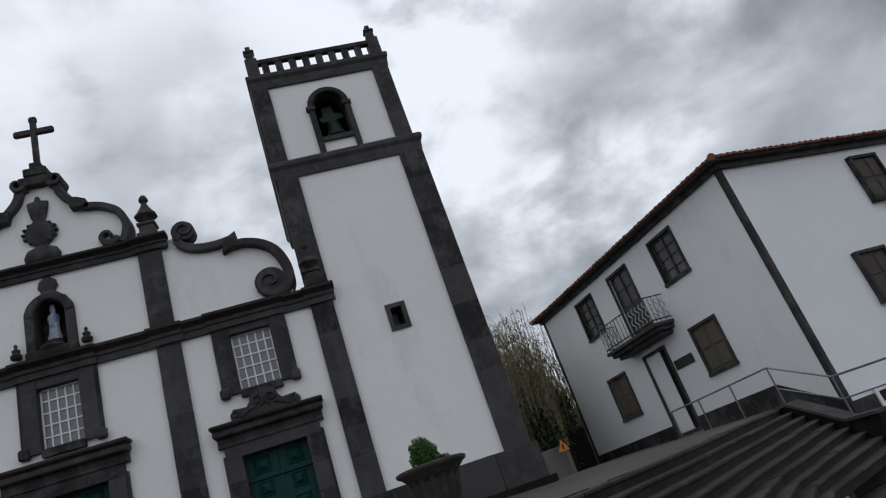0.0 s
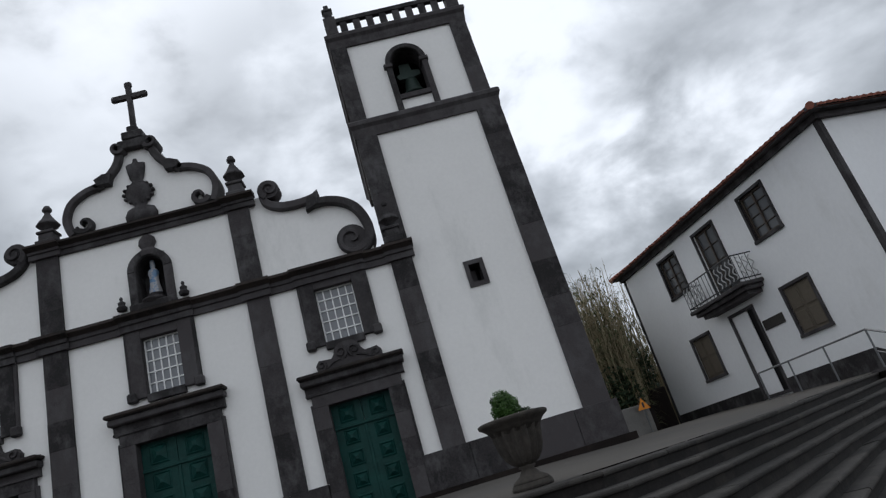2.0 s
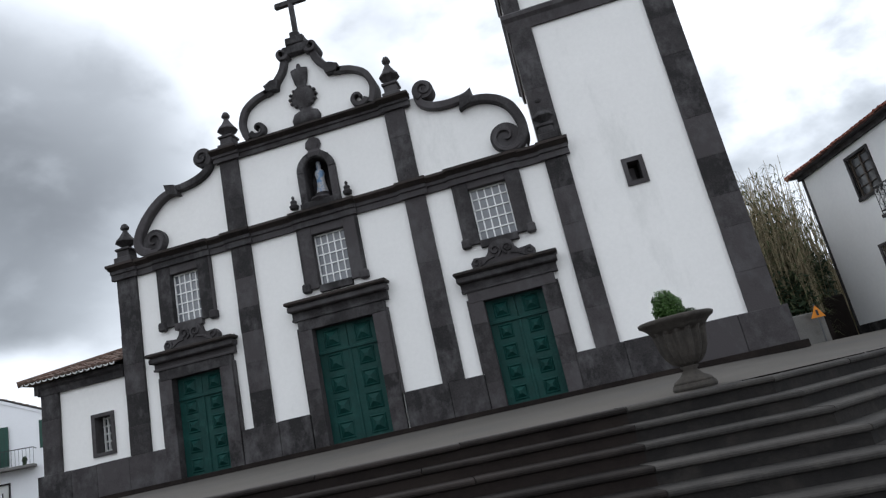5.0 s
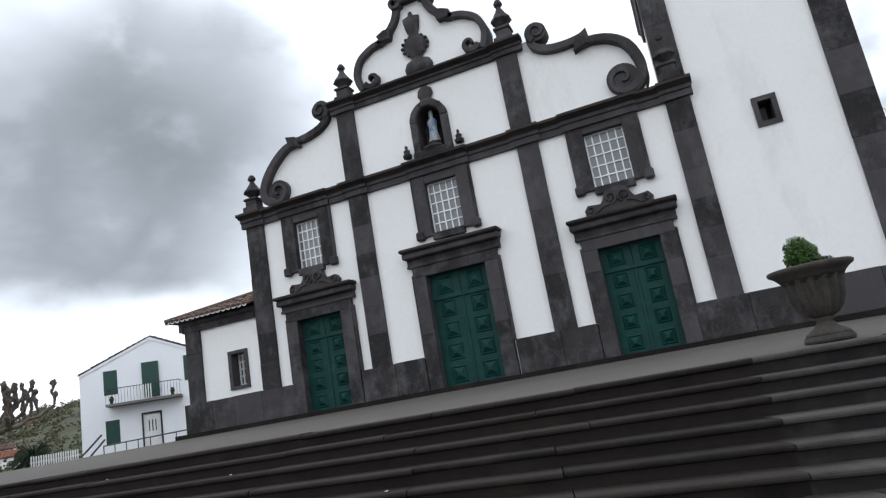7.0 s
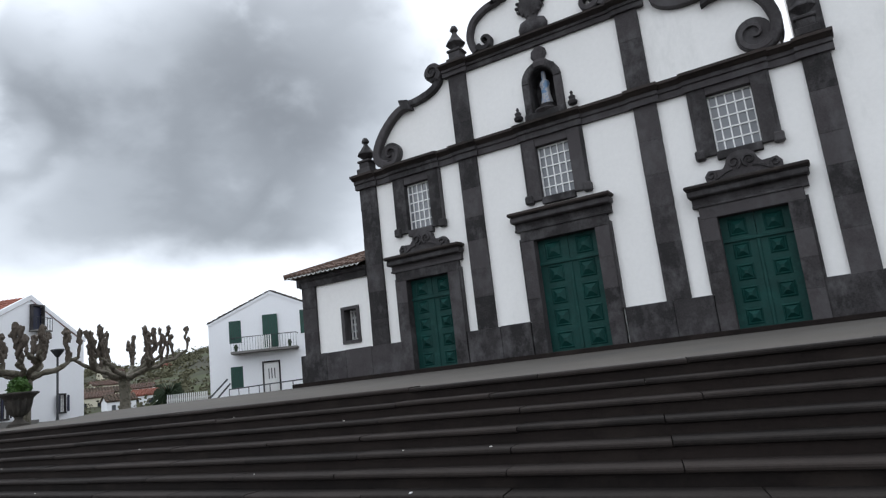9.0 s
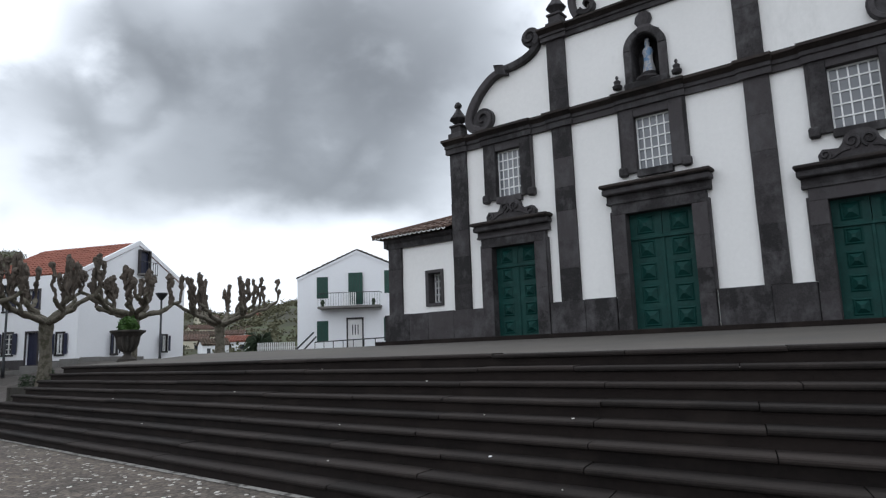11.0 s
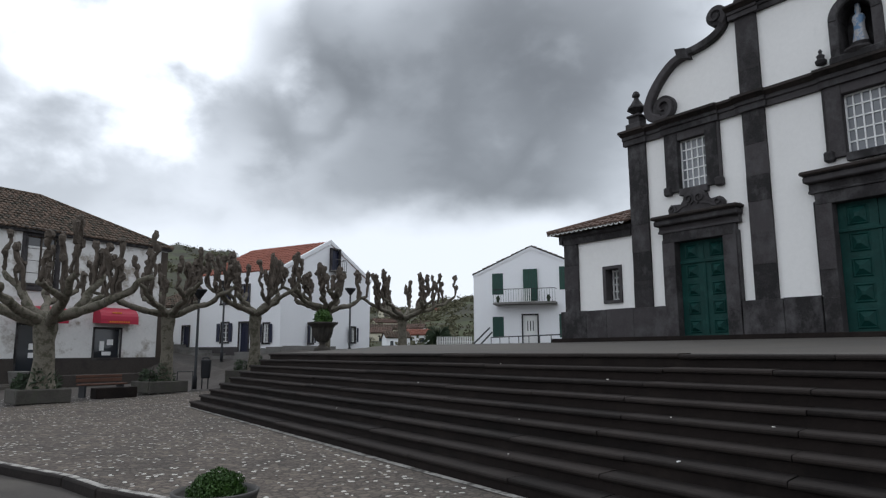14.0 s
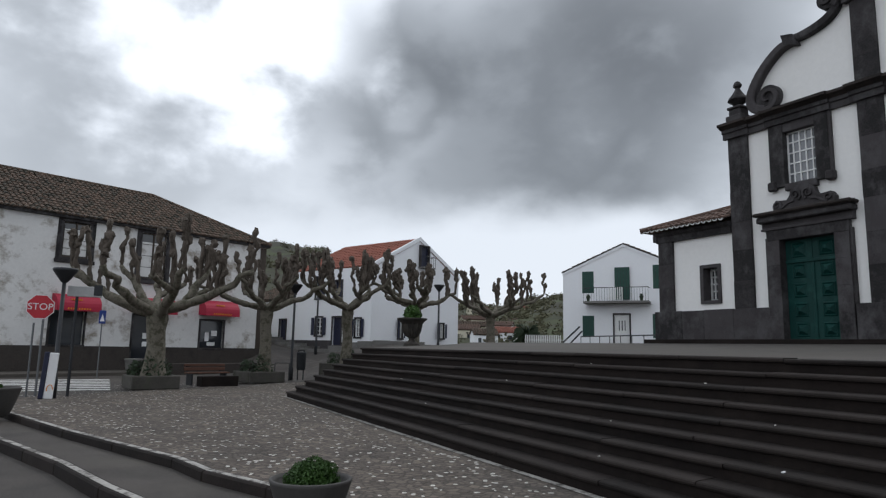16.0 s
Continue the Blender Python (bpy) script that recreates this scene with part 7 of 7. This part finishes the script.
part("post", tubes([(-0.12, 0.2, 0), (-0.12, 0.2, 1.3)], [(0.12, 0.2, 0), (0.12, 0.2, 1.3)], [(-0.12, 0.2, 1.3), (0.12, 0.2, 1.3)], r=0.03), IRON, bin_)
hoop = thing("bollard_hoop", "low dark steel hoop barrier", "barrier", at=pose(-28.6, 8.35, 0, 0, 0, 80))
part("hoop", tubes([(-0.3, 0, 0), (-0.3, 0, 0.75), (0.3, 0, 0.75), (0.3, 0, 0)], r=0.025), IRON, hoop)
# zebra crossing
zebra = thing("zebra_crossing", "worn white zebra crossing stripes on the road", "road marking", at=(-28, 0, -0.05), kind="structure")
for k in range(7):
    x0 = -31.6 + 1.05 * k
    part("stripe", boxes((x0, x0 + 0.5, -4.0, 1.9 - 0.06 * k, -0.056, -0.05)), ZEBRAPAINT, zebra)


# ---- distance: hill, village, palm ----
def hill_z(az, d):
    prof = 0.058 + 0.028 * (1 - soft(48, 59, az)) + 0.085 * soft(62, 73, az) - 0.08 * soft(78, 95, az)
    u = min(1.0, max(0.0, (d - 95) / 225))
    h = (prof + 0.012 * noise.noise(Vector((az * 0.35, d * 0.01, 0.5)))) * 330 * (0.98 * u ** 0.9 + 0.0007 * max(0, d - 320))
    return 1.6 + h + 2.5 * u * noise.noise(Vector((az * 0.8, d * 0.03, 3.0)))


def build_hill():
    bm = bmesh.new()
    rows = []
    for i in range(89):
        az = 30 + 66 * i / 88
        rows.append([bm.verts.new((-math.sin(radians(az)) * d, math.cos(radians(az)) * d, hill_z(az, d))) for d in range(95, 421, 25)])
    for r, s in zip(rows, rows[1:]):
        for k in range(len(r) - 1):
            bm.faces.new((r[k], s[k], s[k + 1], r[k + 1]))
    solo("hill", bm, HILLMAT, "brown-green wooded hillside behind the village", "hill", kind="structure", smooth=True)


build_hill()


def far_trees():
    r = random.Random(17)
    verts, faces = [], []
    for n in range(620):
        az = r.uniform(47, 61) if n % 3 else r.uniform(61, 79)
        d = r.uniform(100, 330) if n % 4 else r.uniform(300, 330)
        c = Vector((-math.sin(radians(az)) * d, math.cos(radians(az)) * d, hill_z(az, d) - 0.3))
        sz = r.uniform(1.0, 2.2) * (0.7 + d / 400) * (0.6 if d > 280 else 1.0)
        for _ in range(110):
            v = Vector((r.gauss(0, 1), r.gauss(0, 1), r.gauss(0.2, 0.7))) * sz * 0.5
            a = Vector((r.uniform(-1, 1), r.uniform(-1, 1), r.uniform(-1, 1))).normalized() * 0.15 * sz
            b = a.orthogonal() * 0.6
            k = len(verts)
            p = c + v
            verts += [p - a, p + b, p + a, p - b]
            faces.append((k, k + 1, k + 2, k + 3))
    me = bpy.data.meshes.new("far_trees")
    me.from_pydata(verts, [], faces)
    me.materials.append(SHRUB)
    tagged(new("far_trees", me), "brown-green shrubs and trees over the hillside", "trees", kind="stuff")


far_trees()


def far_house(az, d, w, dep, z, h, wall, roof, turn):
    p = (-math.sin(radians(az)) * d, math.cos(radians(az)) * d)
    m = pose(p[0], p[1], 0, 0, 0, az + turn) @ Matrix.Translation((-w / 2, 0, 0))
    hs = [(w * 0.15, w * 0.3, z + h * 0.35, z + h * 0.7), (w * 0.6, w * 0.78, z + h * 0.35, z + h * 0.7)]
    ob, pt = gabled_house("village_house", "small pale village house with a tile roof", m, w, dep, z - 1.0, z + h, z + h + 0.8, True, wall, roof, holes=hs, overhang=0.2, w=0.4)
    for k in hs:
        part("window_pane", pt(boxes((k[0], k[1], 0.15, 0.2, k[2], k[3]))), GLASSDARK, ob)
    ob["group"] = "village houses"


far_house(57.6, 115, 5.0, 4.0, 2.6, 2.8, CREAM, TILE_OLD, 8)
far_house(54.8, 105, 4.0, 4.5, 2.3, 1.9, PLASTER_BRIGHT, TILE_RED, -12)
far_house(56.4, 100, 3.6, 3.0, 1.7, 2.0, PLASTER_BRIGHT, TILE_OLD, 15)
far_house(59.0, 120, 5.0, 5.0, 3.0, 2.2, CREAM, TILE_MID, 5)
far_house(54.1, 150, 4.5, 5.0, 5.9, 1.8, PLASTER_BRIGHT, TILE_OLD, 12)
far_house(55.6, 190, 5.0, 6.0, 9.5, 2.2, PLASTER_BRIGHT, TILE_OLD, -5)
far_house(57.0, 200, 6.0, 6.0, 11.0, 2.4, CREAM, TILE_MID, 10)
far_house(58.3, 108, 4.5, 4.5, 2.0, 2.6, CREAM, TILE_MID, -6)
far_house(57.2, 140, 5.5, 5.0, 5.0, 2.6, CREAM, TILE_MID, 14)
far_house(55.2, 128, 4.0, 4.5, 4.0, 2.0, PLASTER_BRIGHT, TILE_MID, -10)
far_house(53.4, 210, 6.0, 5.0, 12.0, 2.4, CREAM, TILE_RED, 6)


def palm(x, y, z):
    t = thing("palm", "small dark cycad palm beyond the forecourt", "palm", at=pose(x, y, z))
    part("trunk", lathe([(0.2, 0), (0.17, 0.5), (0.15, 0.9)], 10), KNOB, t)
    r = random.Random(5)
    bm = bmesh.new()
    for k in range(150):
        a = 2 * math.pi * k / 150 + r.uniform(-0.1, 0.1)
        d = Vector((math.cos(a), math.sin(a), 0))
        rise = r.uniform(-0.1, 1.7)
        prev = None
        for j in range(7):
            u = j / 6
            p = Vector((0, 0, 0.9)) + d * (1.15 - 0.3 * max(0.0, rise)) * u + Vector((0, 0, rise * u - 0.8 * u * u))
            s = Vector((-d.y, d.x, 0)) * 0.05 * (1 - u * 0.8)
            cur = (bm.verts.new(p - s + Vector((0, 0, -0.08))), bm.verts.new(p), bm.verts.new(p + s + Vector((0, 0, -0.08))))
            if prev:
                bm.faces.new((prev[0], prev[1], cur[1], cur[0]))
                bm.faces.new((prev[1], prev[2], cur[2], cur[1]))
            prev = cur
    part("fronds", bm, LEAFDARK, t)


palm(*fence_at(53.1, 41.5, 1.35))

# ---- white stones set in the plaza ----
def plaza_stones():
    r = random.Random(12)
    shapes = []
    for k in range(6):
        bm = bmesh.new()
        n = 6
        a0 = r.uniform(0, 1)
        ring = [(0.075 * r.uniform(0.75, 1.2) * math.cos(a0 + 2 * math.pi * j / n), 0.055 * r.uniform(0.75, 1.2) * math.sin(a0 + 2 * math.pi * j / n)) for j in range(n)]
        lo = [bm.verts.new((x, y, -0.01)) for x, y in ring]
        hi = [bm.verts.new((x * 0.85, y * 0.85, 0.007)) for x, y in ring]
        bm.faces.new(hi)
        for j in range(n):
            bm.faces.new((lo[j], lo[(j + 1) % n], hi[(j + 1) % n], hi[j]))
        shapes.append(mesh_of(bm, LIMESTONE, "white_stone"))
    near, verts, faces = 0, [], []
    spots = []
    for _ in range(7500):
        x = r.uniform(-27, 2.0)
        lo_, hi_ = kerb_y(KERB, x) + 0.3, (front_line(9, x) + 0.1 if x > -19.8 else 9.0)
        if hi_ < lo_:
            continue
        y = r.uniform(-5.0, 9.0)
        if lo_ < y < hi_:
            spots.append((x, y))
    spots.sort(key=lambda p: math.hypot(p[0] + 6.5, p[1] - 2.5))
    for k, (x, y) in enumerate(spots):
        m = pose(x, y, 0.001 + lie(x, y), 0, 0, r.uniform(0, 360)) @ Matrix.Scale(r.uniform(0.28, 0.6), 4)
        if k < 300:
            ob = new("white_stone", shapes[k % 6])
            ob.parent = plaza
            ob.matrix_basis = m
        else:
            q = len(verts)
            a = r.uniform(0, 1)
            for j in range(5):
                verts.append(m @ Vector((0.07 * math.cos(a + 1.257 * j), 0.055 * math.sin(a + 1.257 * j), 0.007)))
            faces.append(tuple(range(q, q + 5)))
    me = bpy.data.meshes.new("white_stones")
    me.from_pydata(verts, [], faces)
    me.materials.append(LIMESTONE)
    ob = new("white_stones", me)
    ob.parent = plaza
    ob["kind"] = "stuff"


plaza_stones()
